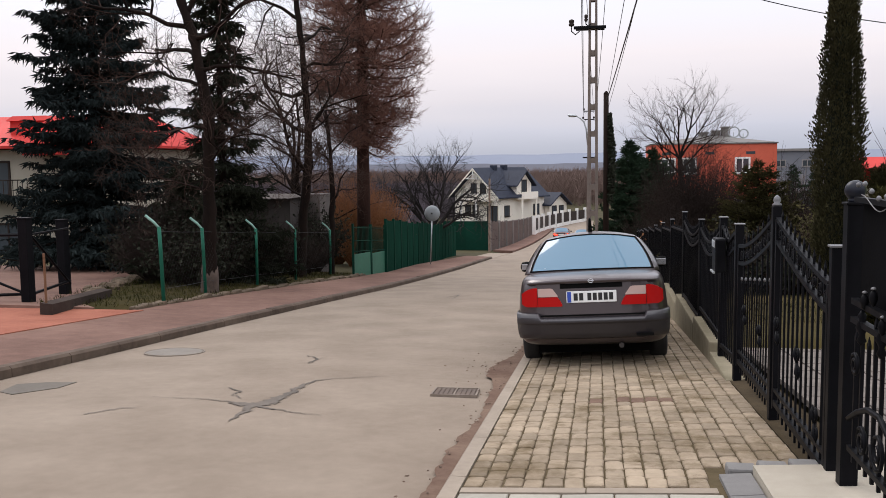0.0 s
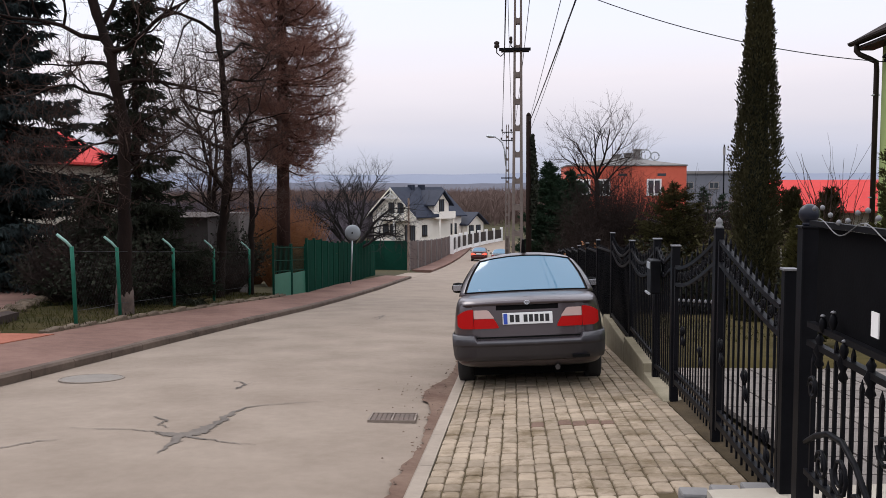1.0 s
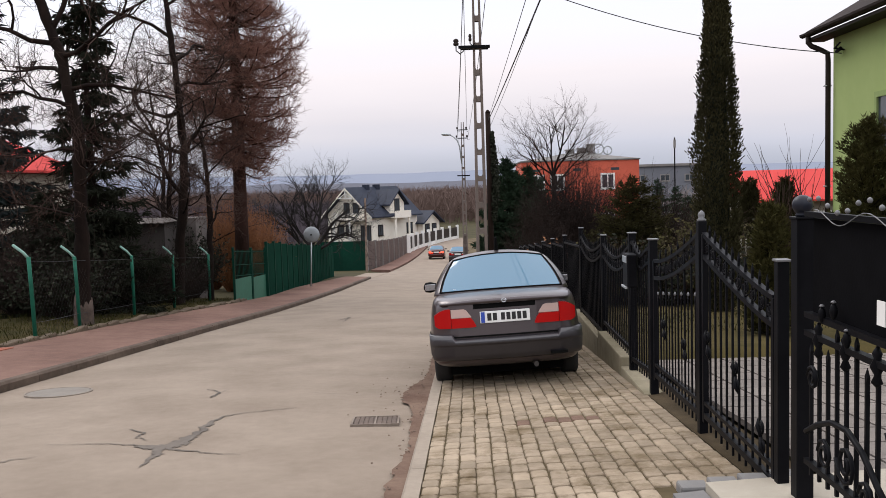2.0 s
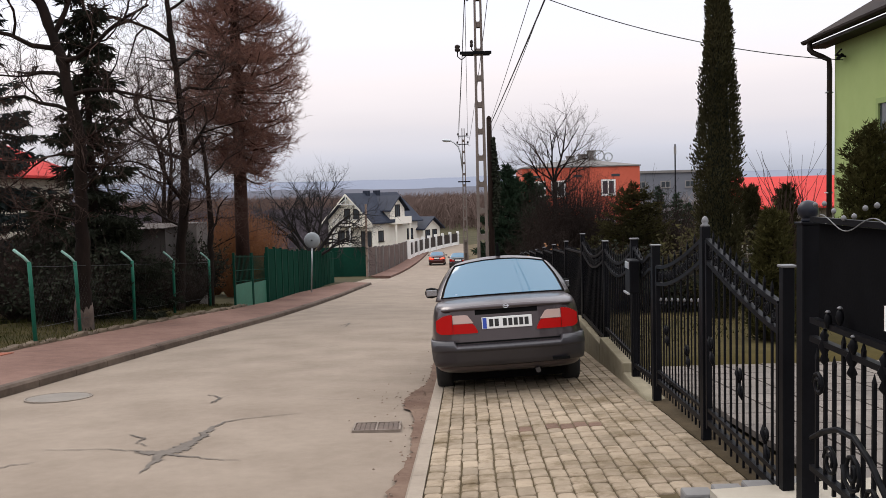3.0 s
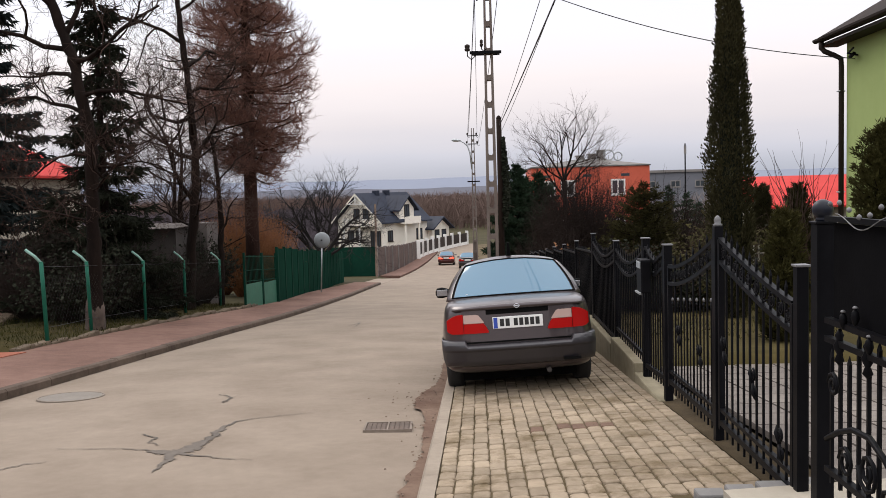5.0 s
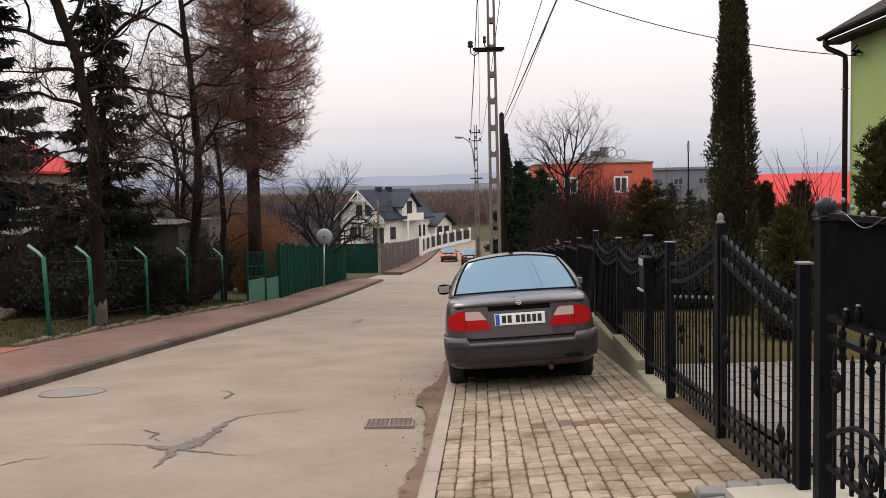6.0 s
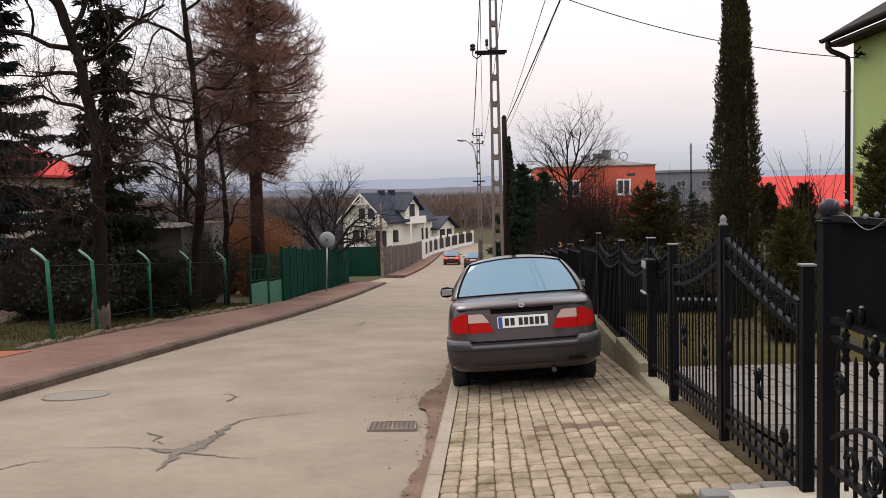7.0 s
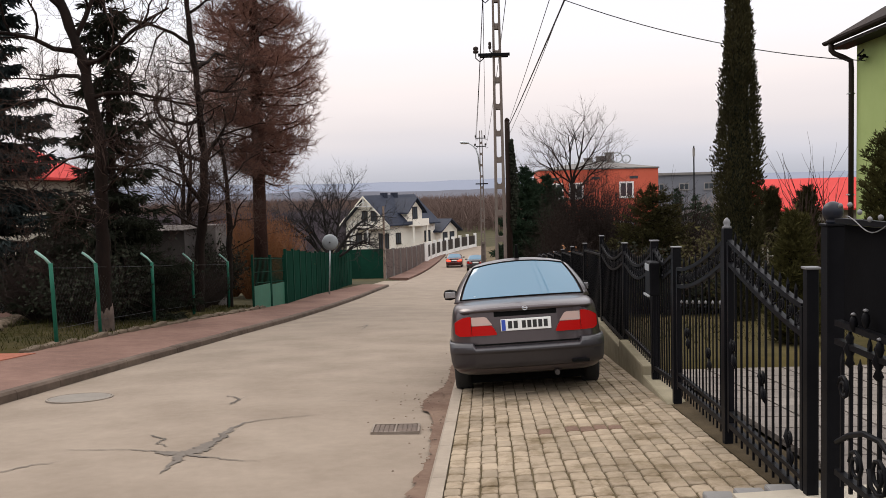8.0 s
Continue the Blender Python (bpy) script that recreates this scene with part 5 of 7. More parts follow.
m.hexa([(12.2, 1.0, 4.45), (15, 1.0, 4.45), (15, 3.8, 4.45), (12.2, 3.8, 4.45)], [(12.5, 1.3, 4.75), (14.7, 1.3, 4.75), (14.7, 3.5, 4.75), (12.5, 3.5, 4.75)])
m.ob("roof_turret", REDROOF, rl)
m = MB()
m.hexa([(14.6, -1.9, 3.0), (19.4, -1.9, 3.0), (19.4, 2.5, 3.0), (14.6, 2.5, 3.0)], [(15.8, -0.5, 4.3), (18.2, -0.5, 4.3), (18.2, 2.5, 4.4), (15.8, 2.5, 4.4)])
m.box(15.0, 19.0, -1.5, 0, 2.4, 3.0)
m.ob("bay_roof", REDROOF, rl)
m = MB()
m.box(10.5, 17.5, -1.4, 0, -0.15, 0.05)
m.ob("balcony_slab", BEIGE, rl)
for k in range(24):
    m = MB()
    m.tube([(10.6 + k * 0.3, -1.35, 0.05), (10.6 + k * 0.3, -1.35, 1.0)], 0.02, 4)
    m.ob("baluster", BROWNMETAL, rl)
m = MB()
m.tube([(10.5, -1.35, 1.02), (17.5, -1.35, 1.02)], 0.035, 5)
m.ob("handrail", BROWNMETAL, rl)
for x0, z0, w_, h_ in ((16.6, 0.4, 1.1, 1.5), (11.5, 0.1, 1.6, 2.0), (7.6, 0.4, 1.5, 1.5), (12.0, -3.6, 1.6, 2.1), (16.8, -3.2, 1.2, 1.5), ):
    window(rl, x0, x0 + w_, z0, z0 + h_, 0.0, ft=0.1, frame=BROWNMETAL)

# white house
wh = base("white_house", "cream two-storey house with a dark gabled roof", "house", (-14.0, 130, -6.85), rz=-33)
W_, D_, EV, RG = 8.7, 11.2, 4.1, 7.9
m = MB()
m.rings([[(-W_, y_, -1), (0, y_, -1), (0, y_, EV), (-W_ / 2, y_, RG - .2), (-W_, y_, EV)] for y_ in (0, D_)])
m.ob("wall", CREAM, wh)
sl = (RG - EV) / (W_ / 2)
for sg in (-1, 1):
    m = MB()
    xo, zo = sg * (W_ / 2 + 0.7), RG - sl * (W_ / 2 + 0.7)
    m.hexa([(-W_ / 2, -0.9, RG), (-W_ / 2 + xo, -0.9, zo), (-W_ / 2 + xo, D_ + .6, zo), (-W_ / 2, D_ + .6, RG)],
           [(-W_ / 2, -0.9, RG + .22), (-W_ / 2 + xo, -0.9, zo + .18), (-W_ / 2 + xo, D_ + .6, zo + .18), (-W_ / 2, D_ + .6, RG + .22)])
    m.ob("roof_slope", DARKROOF, wh)
    m = MB()
    m.hexa([(-W_ / 2, -0.96, RG - .12), (-W_ / 2 + xo, -0.96, zo - .12), (-W_ / 2 + xo, -0.9, zo - .12), (-W_ / 2, -0.9, RG - .12)],
           [(-W_ / 2, -0.96, RG + .16), (-W_ / 2 + xo, -0.96, zo + .14), (-W_ / 2 + xo, -0.9, zo + .14), (-W_ / 2, -0.9, RG + .16)])
    m.ob("barge_board", CREAM, wh)
m = MB()
m.box(-W_ / 2 - 1.5, -W_ / 2 + 1.5, -.9, -.8, RG - 1.5, RG - 1.35)
m.box(-W_ / 2 - .08, -W_ / 2 + .08, -.9, -.8, RG - 1.5, RG)
m.tube([(-W_ / 2 - 1.2, -.85, RG - 1.4), (-W_ / 2, -.85, RG - .7), (-W_ / 2 + 1.2, -.85, RG - 1.4)], 0.07, 5)
m.ob("gable_fretwork", WHITEPAINT, wh)
for x0, z0, w_, h_ in ((-6.6, 0.9, 1.1, 1.6), (-5.1, 0.9, 1.1, 1.6), (-2.2, 0.1, 1.0, 2.3), (-1.15, 0.1, .9, 2.3), (-5.4, 4.15, 1.1, 1.6), (-3.6, 4.15, 1.1, 1.6)):
    window(wh, x0, x0 + w_, z0, z0 + h_, 0.0, ft=0.1, frame=BROWNMETAL)
m = MB()
m.box(-6.5, -1.2, -1.5, 0, 3.1, 3.3)
m.ob("balcony_slab", CREAM, wh)
for k in range(16):
    m = MB()
    m.tube([(-6.4 + k * .34, -1.42, 3.3), (-6.4 + k * .34, -1.42, 4.15)], 0.05, 5)
    m.ob("baluster", WHITEPAINT, wh)
m = MB()
m.box(-6.5, -1.2, -1.5, -1.35, 4.15, 4.25)
m.ob("handrail", WHITEPAINT, wh)
for x in (-6.3, -3.2):
    m = MB()
    m.tube([(x, -1.4, -.5), (x, -1.4, 3.1)], 0.14, 8)
    m.ob("column", WHITEPAINT, wh)
for y0, z0, w_, h_ in ((1.3, .8, 1.2, 1.6), (8.4, .8, 1.5, 1.6)):
    window(wh, y0, y0 + w_, z0, z0 + h_, 0.0, axis="y", face=1, ft=0.1, frame=BROWNMETAL)
dm = MB()
dm.rings([[(x_, 3.9, 3.6), (x_, 7.5, 3.6), (x_, 7.5, 5.6), (x_, 5.7, 7.3), (x_, 3.9, 5.6)] for x_ in (0.3, -3.5)])
dm.ob("dormer", CREAM, wh)
for sg in (-1, 1):
    m = MB()
    m.hexa([(0.9, 5.7, 7.45), (0.9, 5.7 + sg * 2.4, 5.2), (-3.5, 5.7 + sg * 2.4, 5.2), (-3.5, 5.7, 7.45)], [(0.9, 5.7, 7.65), (0.9, 5.7 + sg * 2.4, 5.38), (-3.5, 5.7 + sg * 2.4, 5.38), (-3.5, 5.7, 7.65)])
    m.ob("dormer_roof", DARKROOF, wh)
window(wh, 5.1, 6.3, 4.3, 6.2, 0.3, axis="y", face=1, ft=0.1, frame=BROWNMETAL)
m = MB()
m.box(0, 1.5, 3.7, 7.7, 3.3, 3.5)
m.box(1.4, 1.5, 3.7, 7.7, 3.5, 4.4)
m.ob("dormer_balcony", CREAM, wh)
for y_ in (4.0, 7.4):
    m = MB()
    m.tube([(1.3, y_, -1), (1.3, y_, 3.3)], 0.16, 8)
    m.ob("column", CREAM, wh)
for y_ in (3.5, 6.0):
    m = MB()
    m.box(-4.6, -3.8, y_, y_ + .8, RG - .6, RG + 0.55)
    m.ob("chimney", DARKROOF, wh)
m = MB()
m.rings([[(x_, 11.3, -1), (x_, 15.9, -1), (x_, 15.9, 2.3), (x_, 13.6, 3.8), (x_, 11.3, 2.3)] for x_ in (1.0, -6)])
m.ob("wing", CREAM, wh)
for sg in (-1, 1):
    m = MB()
    m.hexa([(1.7, 13.6, 3.9), (1.7, 13.6 + sg * 2.9, 2.0), (-6, 13.6 + sg * 2.9, 2.0), (-6, 13.6, 3.9)], [(1.7, 13.6, 4.1), (1.7, 13.6 + sg * 2.9, 2.2), (-6, 13.6 + sg * 2.9, 2.2), (-6, 13.6, 4.1)])
    m.ob("wing_roof", DARKROOF, wh)
for y0 in (11.9, 13.8):
    window(wh, y0, y0 + 1.2, .3, 2.0, 1.0, axis="y", face=1, ft=0.1, frame=BROWNMETAL)

# ---- distance: woods and hills ----


def ridge(name, y0, xs, zf, z0, depth, material, label, cat):
    s = MB()
    for x in xs:
        s.v += [(x, y0, z0), (x, y0 + depth * 0.35, zf(x)), (x, y0 + depth, z0)]
    for i in range(len(xs) - 1):
        for k in range(2):
            a_ = i * 3 + k
            s.f.append((a_, a_ + 3, a_ + 4, a_ + 1))
    return tagged(s.ob(name, material, smooth=True), label, cat, kind="structure")


# Haze over hills and far woods is painted as blue-grey base colour.
ridge("backdrop_hills", 3500, [-2600 + 60 * i for i in range(88)], lambda x: 51 + 14 * noise.noise((x * .0011, 3, 0)) + 7 * noise.noise((x * .006, 1, 0)), -40, 700, HILL, "low hills on the horizon in painted blue-grey haze", "hills")
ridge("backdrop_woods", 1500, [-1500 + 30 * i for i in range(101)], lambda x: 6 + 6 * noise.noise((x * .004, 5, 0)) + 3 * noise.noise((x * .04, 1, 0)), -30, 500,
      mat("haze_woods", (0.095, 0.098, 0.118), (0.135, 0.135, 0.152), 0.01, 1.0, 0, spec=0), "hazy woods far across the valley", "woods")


def thicket(name, n, area, h, material, label, seed, w=0.5, zf=None, twigs=7):
    """Many upright bare crowns: each a fan of thin slivers."""
    rng = random.Random(seed)
    s = MB()
    for i in range(n):
        x, y = rng.uniform(*area[0]), rng.uniform(*area[1])
        z = (zf or (lambda a, b: G(b)))(x, y)
        hh = h * rng.uniform(0.72, 1.06)
        s.tri((x - .10, y, z - 1), (x + .10, y, z - 1), (x + rng.gauss(0, .3), y, z + hh * .9))
        for k in range(twigs):
            t = rng.uniform(0.2, 0.8)
            a = rng.gauss(0, .95)
            ln = hh * (1 - t) * rng.uniform(.5, 1.0)
            p = Vector((x, y + rng.uniform(-1, 1), z + hh * t))
            q = p + Vector((math.sin(a) * ln, rng.gauss(0, .3) * ln, math.cos(a) * ln))
            s.tri(p + Vector((-w * .15, 0, 0)), p + Vector((w * .15, 0, 0)), q)
    return tagged(s.ob(name, material), label, "woods", kind="stuff")


# Distance haze is mixed into the muted brown and grey of these woods.
thicket("far_woods", 5200, ((-110, 90), (230, 330)), 10.8, mat("brown_woods", (0.12, 0.082, 0.070), (0.165, 0.118, 0.10), 0.03, 1.0, 0, vary=0.05, spec=0), "brown bare woods beyond the last houses", 31, 0.5, None, 20)
thicket("far_woods", 3200, ((-120, -18), (150, 215)), 7.5, mat("grey_woods", (0.080, 0.068, 0.078), (0.125, 0.104, 0.114), 0.03, 1.0, 0, vary=0.08, spec=0), "greyish bare woods behind the white house", 32, 0.4, None, 18)
thicket("far_woods", 1300, ((12, 110), (110, 190)), 8.5, mat("pale_woods", (0.17, 0.15, 0.145), (0.24, 0.21, 0.20), 0.03, 1.0, 0, vary=0.2), "pale bare trees behind the orange house", 33, 0.7)
thicket("far_woods", 900, ((-75, -20), (62, 120)), 6.0, bpy.data.materials["grey_woods"], "greyish bare thicket behind the green fence", 34, 0.6)
thicket("far_woods", 320, ((2.5, 16), (60, 82)), 4.2, bpy.data.materials["grey_woods"], "greyish bare thicket before the orange house", 35, 0.4)

# ---- cars ----
RED_LENS = plain("red_lens", (0.36, 0.005, 0.004), 0.3)
RED_LENS.node_tree.nodes["Principled BSDF"].inputs["Specular IOR Level"].default_value = 0.12
CLEAR_LENS = plain("clear_lens", (0.44, 0.31, 0.27), 0.25, coat=0.2)
CHROME = plain("chrome", (0.32, 0.32, 0.33), 0.25, 1.0)
# The sky's bluish reflection is partly put into the glass base colour.
CAR_GLASS = plain("car_glass", (0.06, 0.145, 0.215), 0.05)
CAR_GLASS.node_tree.nodes["Principled BSDF"].inputs["Specular IOR Level"].default_value = 0.55
DARKGAP = plain("dark_gap", (0.004, 0.004, 0.004), 0.95)
DARKGAP.node_tree.nodes["Principled BSDF"].inputs["Specular IOR Level"].default_value = 0.1
PLATE_W = plain("plate_white", (0.72, 0.72, 0.70), 0.4)
PLATE_B = plain("plate_blue", (0.02, 0.06, 0.35), 0.4)
INK = plain("plate_black", (0.01, 0.01, 0.01), 0.5)
BRAKE = plain("lit_brake_lamp", (1.0, 0.06, 0.03), 0.3, emit=3.0)


def paint(name, c, metal=0.55):
    return mat(name, c, tuple(k * 1.12 for k in c), 40, 0.36, 0.03, 300, metal=metal, coat=0.5, big=0.7)


def rear_y(x):
    """Plan curve of a car's tail."""
    a = max(0.0, abs(x) - 0.5)
    return 0.03 + 0.10 * (abs(x) / 0.85) ** 2 * 0.5 + 1.15 * a * a


def tail_patch(m, x0, x1, zl, zh, out, thick=0.05, n=8, slope=0.06):
    """A curved slab on a car's tail; zl and zh give the lower and upper edge at x."""
    rr = []
    for i in range(n + 1):
        x = x0 + (x1 - x0) * i / n
        a, b = zl(x), zh(x)
        ya, yb = rear_y(x) - out + slope * (a - 0.6), rear_y(x) - out + slope * (b - 0.6)
        rr.append([(x, ya, a), (x, yb, b), (x, yb + thick, b), (x, ya + thick, a)])
    m.rings(rr)


def sedan(name, body_mat, bumper_mat, label, m4, lit=False, group="", detail=True, wide=1.0):
    e = base(name, label, "car", group=group)
    # lower body
    st = [(0.035, 0.50, 0.30, 0.86), (0.07, 0.66, 0.27, 0.90), (0.14, 0.755, 0.25, 0.935), (0.26, 0.815, 0.23, 0.955), (0.5, 0.84, 0.21, 0.968), (0.78, 0.848, 0.20, 0.978), (1.5, 0.852, 0.18, 0.965),
          (2.4, 0.852, 0.18, 0.945), (3.05, 0.848, 0.18, 0.925), (3.75, 0.825, 0.2, 0.845), (4.22, 0.74, 0.25, 0.74), (4.40, 0.60, 0.32, 0.62)]
    m = MB()
    rr = []
    for y, w, zb, zt in st:
        half = [(0.0, zb), (0.6 * w, zb), (0.92 * w, zb + 0.015), (0.985 * w, zb + 0.10), (w, 0.47), (0.995 * w, 0.62), (0.965 * w, zt - 0.12), (0.93 * w, zt - 0.035), (0.84 * w, zt), (0.45 * w, zt + 0.012), (0.0, zt + 0.016)]
        rr.append([(x, y, z) for x, z in half] + [(-x, y, z) for x, z in half[-2:0:-1]])
    m.rings(rr)
    body = m.ob("body", body_mat, e, smooth=True)
    body.modifiers.new("round", "SUBSURF").levels = 1
    body.modifiers["round"].render_levels = 2
    # cabin
    def ring(y0, y1, w, z, bulge=0.05, crown=0.02):
        pts = []
        for k in range(7):
            x = -w * 0.9 + 1.8 * w * k / 6
            pts.append((x, y0 - bulge * (1 - (x / w) ** 2), z + crown * (1 - (x / w) ** 2)))
        for k in range(5):
            pts.append((w, y0 + 0.07 + (y1 - y0 - 0.14) * k / 4, z))
        for k in range(7):
            x = w * 0.9 - 1.8 * w * k / 6
            pts.append((x, y1 + bulge * 1.6 * (1 - (x / w) ** 2), z + crown * (1 - (x / w) ** 2)))
        for k in range(5):
            pts.append((-w, y1 - 0.07 - (y1 - y0 - 0.14) * k / 4, z))
        return pts
    RB, RT = (0.74, 3.15, 0.785, 0.955), (1.40, 2.58, 0.575, 1.345)
    def lerp_ring(t, o=0.0):
        q = [a + (b - a) * t for a, b in zip(RB, RT)]
        return ring(q[0] - o, q[1] + o, q[2] + 0.034 * math.sin(math.pi * t) + o, q[3] - 0.012 * t, 0.05, 0.006 + 0.062 * t)
    m = MB()
    m.rings([lerp_ring(k / 8 * 0.94) for k in range(9)] + [ ring(1.46, 2.5, 0.53, 1.350, 0.05, 0.056), ring(1.62, 2.35, 0.42, 1.376, 0.03, 0.036), ring(1.85, 2.1, 0.15, 1.408, 0.01, 0.004)])
    m.ob("cabin", body_mat, e, smooth=True)
    # glazing
    def pane(nm, ks, t0, t1, inset):
        g1 = MB()
        n = len(ks)
        rows = []
        for s in range(9):
            q = lerp_ring(t0 + (t1 - t0) * s / 8, 0.012)
            rows.append([Vector(q[k]) for k in ks])
        for row in rows:
            d0, d1 = row[0].lerp(row[-1], inset), row[-1].lerp(row[0], inset)
            row[0], row[-1] = d0, d1
            g1.v += [tuple(p) for p in row]
        for s in range(8):
            for k in range(n - 1):
                i = s * n + k
                g1.f.append((i, i + 1, i + n + 1, i + n))
        o = g1.ob(nm, CAR_GLASS, e, smooth=True)
        return o
    pane("rear_window", list(range(0, 7)), 0.10, 0.93, 0.015)
    pane("side_window", list(range(7, 12)), 0.16, 0.90, 0.03)
    pane("windscreen", list(range(12, 19)), 0.08, 0.93, 0.015)
    pane("side_window", list(range(19, 24)), 0.16, 0.90, 0.03)
    if detail:
        a, b = lerp_ring(0.085, 0.013), lerp_ring(0.945, 0.013)
        m = MB()
        for ln in ([a[k] for k in range(7)], [b[k] for k in range(7)], [lerp_ring(0.085 + 0.86 * k / 8, 0.013)[0] for k in range(9)], [lerp_ring(0.085 + 0.86 * k / 8, 0.013)[6] for k in range(9)]):
            m.tube(ln, 0.009, 5)
        m.ob("window_seal", DARKGAP, e)
        m = MB()
        m.box(-0.55, -0.46, 0.80, 0.84, 1.0, 1.02)
        m.ob("sticker", PLATE_W, e)
    # bumper
    m = MB()
    rr = []
    xs = [-0.848, -0.842, -0.825, -0.775, -0.7, -0.58, -0.55, -0.25, 0, 0.25, 0.55, 0.58, 0.7, 0.775, 0.825, 0.842, 0.848]
    for i, x in enumerate(xs):
        y = rear_y(x) - 0.10
        if i in (0, 16):
            y = 0.58
        elif i in (1, 15):
            y = 0.30
        elif i in (2, 14):
            y = 0.12
        up = 0.036 if abs(x) > 0.57 else -0.012
        rr.append([(x, y + 0.12, 0.555 + up), (x, y + 0.02, 0.552 + up), (x, y - 0.012, 0.525 + up * .7), (x, y - 0.012, 0.495), (x, y + 0.008, 0.475), (x * .992, y + 0.014, 0.39), (x * .975, y + 0.045, 0.335), (x * .955, y + 0.12, 0.315), (x * .955, y + 0.16, 0.318), (x, y + 0.16, 0.555 + up)])
    m.rings(rr)
    bp = m.ob("rear_bumper", bumper_mat, e, smooth=True, label="dark grey rear bumper")
    bp.modifiers.new("edges", "BEVEL").width = 0.006
    # boot lid
    m = MB()
    tail_patch(m, -0.60, 0.60, lambda x: 0.570 + (0.022 if abs(x) > 0.54 else 0), lambda x: 0.905, 0.012, 0.06, 14)
    m.ob("boot_lid", body_mat, e, smooth=False)
    m = MB()
    tail_patch(m, -0.70, 0.70, lambda x: 0.885, lambda x: 0.93 - 0.03 * (abs(x) / 0.7) ** 3, 0.028, 0.16, 14)
    m.ob("boot_lip", body_mat, e, smooth=True)
    m = MB()
    tail_patch(m, -0.62, 0.62, lambda x: 0.553, lambda x: 0.567, 0.010, 0.03, 12)
    m.ob("lid_gap", DARKGAP, e)
    # Dark slab proud of the lid: the shade under the boot lip, in colour.
    m = MB()
    tail_patch(m, -0.335, 0.335, lambda x: 0.835, lambda x: 0.884, 0.0135, 0.03, 6)
    m.ob("handle_recess", DARKGAP, e)
    for sg in (-1, 1):
        lens = BRAKE if lit else RED_LENS
        lamp = MB()
        tail_patch(lamp, sg * 0.585, sg * 0.765, lambda x: 0.655 + 0.03 * max(0, abs(x) - .70) ** 2 / .004, lambda x: 0.85 - 0.06 * (max(0, abs(x) - .60) / .165) ** 2, 0.03, 0.06, 12)
        lo = lamp.ob("tail_lamp", lens, e, label="red tail lamp")
        m = MB()
        tail_patch(m, sg * 0.315, sg * 0.58, lambda x: 0.655 + 0.10 * max(0, 0.345 - abs(x)), lambda x: min(0.752, 0.672 + 1.9 * (abs(x) - 0.315)), 0.026, 0.05, 10)
        m.ob("inner_lens", lens, lo, label="red inner lens")
        m = MB()
        tail_patch(m, sg * 0.36, sg * 0.58, lambda x: 0.756, lambda x: min(0.842, 0.762 + 1.3 * (abs(x) - 0.36)), 0.026, 0.05, 8)
        m.ob("indicator_lens", CLEAR_LENS, lo, label="pale clear lens")
    # plate
    pl = MB()
    y = rear_y(0) - 0.026
    pl.box(-0.268, 0.268, y, y + 0.02, 0.69, 0.806, 0.004)
    po = pl.ob("number_plate", PLATE_W, e, label="white plate with plain bars")
    if detail:
        m = MB()
        m.box(-0.258, -0.216, y - 0.002, y + 0.004, 0.694, 0.802)
        m.ob("blue_band", PLATE_B, po)
        x = -0.19
        for w in (0.052, 0.052, 0, 0.05, 0.05, 0.05, 0.05, 0.05):
            if w:
                m = MB()
                m.box(x, x + w - 0.008, y - 0.002, y + 0.004, 0.712, 0.786)
                m.ob("plate_bar", INK, po)
            x += w + 0.008 if w else 0.028
        m = MB()
        y3 = rear_y(0) - 0.024
        m.tube([(0.026 * math.cos(a), y3 - 0.006, 0.908 + 0.018 * math.sin(a)) for a in [k * math.pi / 8 for k in range(17)]], 0.005, 5)
        m.tube([(-0.033, y3 - 0.006, 0.908), (0.033, y3 - 0.006, 0.908)], 0.005, 5)
        m.ob("emblem", CHROME, e, label="plain chrome ring emblem")
        m = MB()
        m.tube([(0, 1.46, 1.39), (0, 1.44, 1.45), (0, 1.38, 1.56)], [0.030, 0.026, 0.014], 6)
        m.box(-0.022, 0.022, 1.42, 1.54, 1.375, 1.415, 0.004)
        m.ob("aerial", DARKGAP, e)
        m = MB()
        m.tube([(0.30, 0.02, 0.245), (0.30, 0.45, 0.26)], 0.028, 8)
        m.ob("exhaust", mat("exhaust_steel", (0.03, 0.026, 0.024), (0.06, 0.052, 0.048), 20, 0.6, 0.1, 60, metal=0.3), e)
        # Black block below the floor, added to read as deep shade under the car.
        m = MB()
        m.box(-0.64, 0.64, 0.62, 4.0, 0.11, 0.27)
        m.ob("underbody", DARKGAP, e)
        for sg in (-1, 1):
            m = MB()
            m.box(sg * 0.55 - 0.09, sg * 0.55 + 0.09, rear_y(0.55) - 0.108, rear_y(0.55) - 0.06, 0.345, 0.37)
            if sg > 0:
                m.ob("tow_cover", DARKGAP, e)
    if lit:
        m = MB()
        m.box(-0.16, 0.16, 0.83, 0.86, 1.0, 1.03)
        m.ob("high_brake_lamp", BRAKE, e, label="lit high brake lamp")
    for sg in (-1, 1):
        m = MB()
        m.rings([[(sg * (0.80 + d), 2.72 + dy * math.cos(a), 0.985 + dz * math.sin(a)) for a in [k * math.pi / 6 for k in range(12)]] for d, dy, dz in ((0.0, .03, .03), (0.05, .06, .055), (0.12, .075, .07), (0.19, .06, .06), (0.21, .02, .02))])
        mo = m.ob("wing_mirror", DARKGAP, e, smooth=True)
        m = MB()
        m.box(min(sg * .84, sg * .99), max(sg * .84, sg * .99), 2.635, 2.645, 0.945, 1.025, 0.004)
        m.ob("mirror_glass", CHROME, mo)
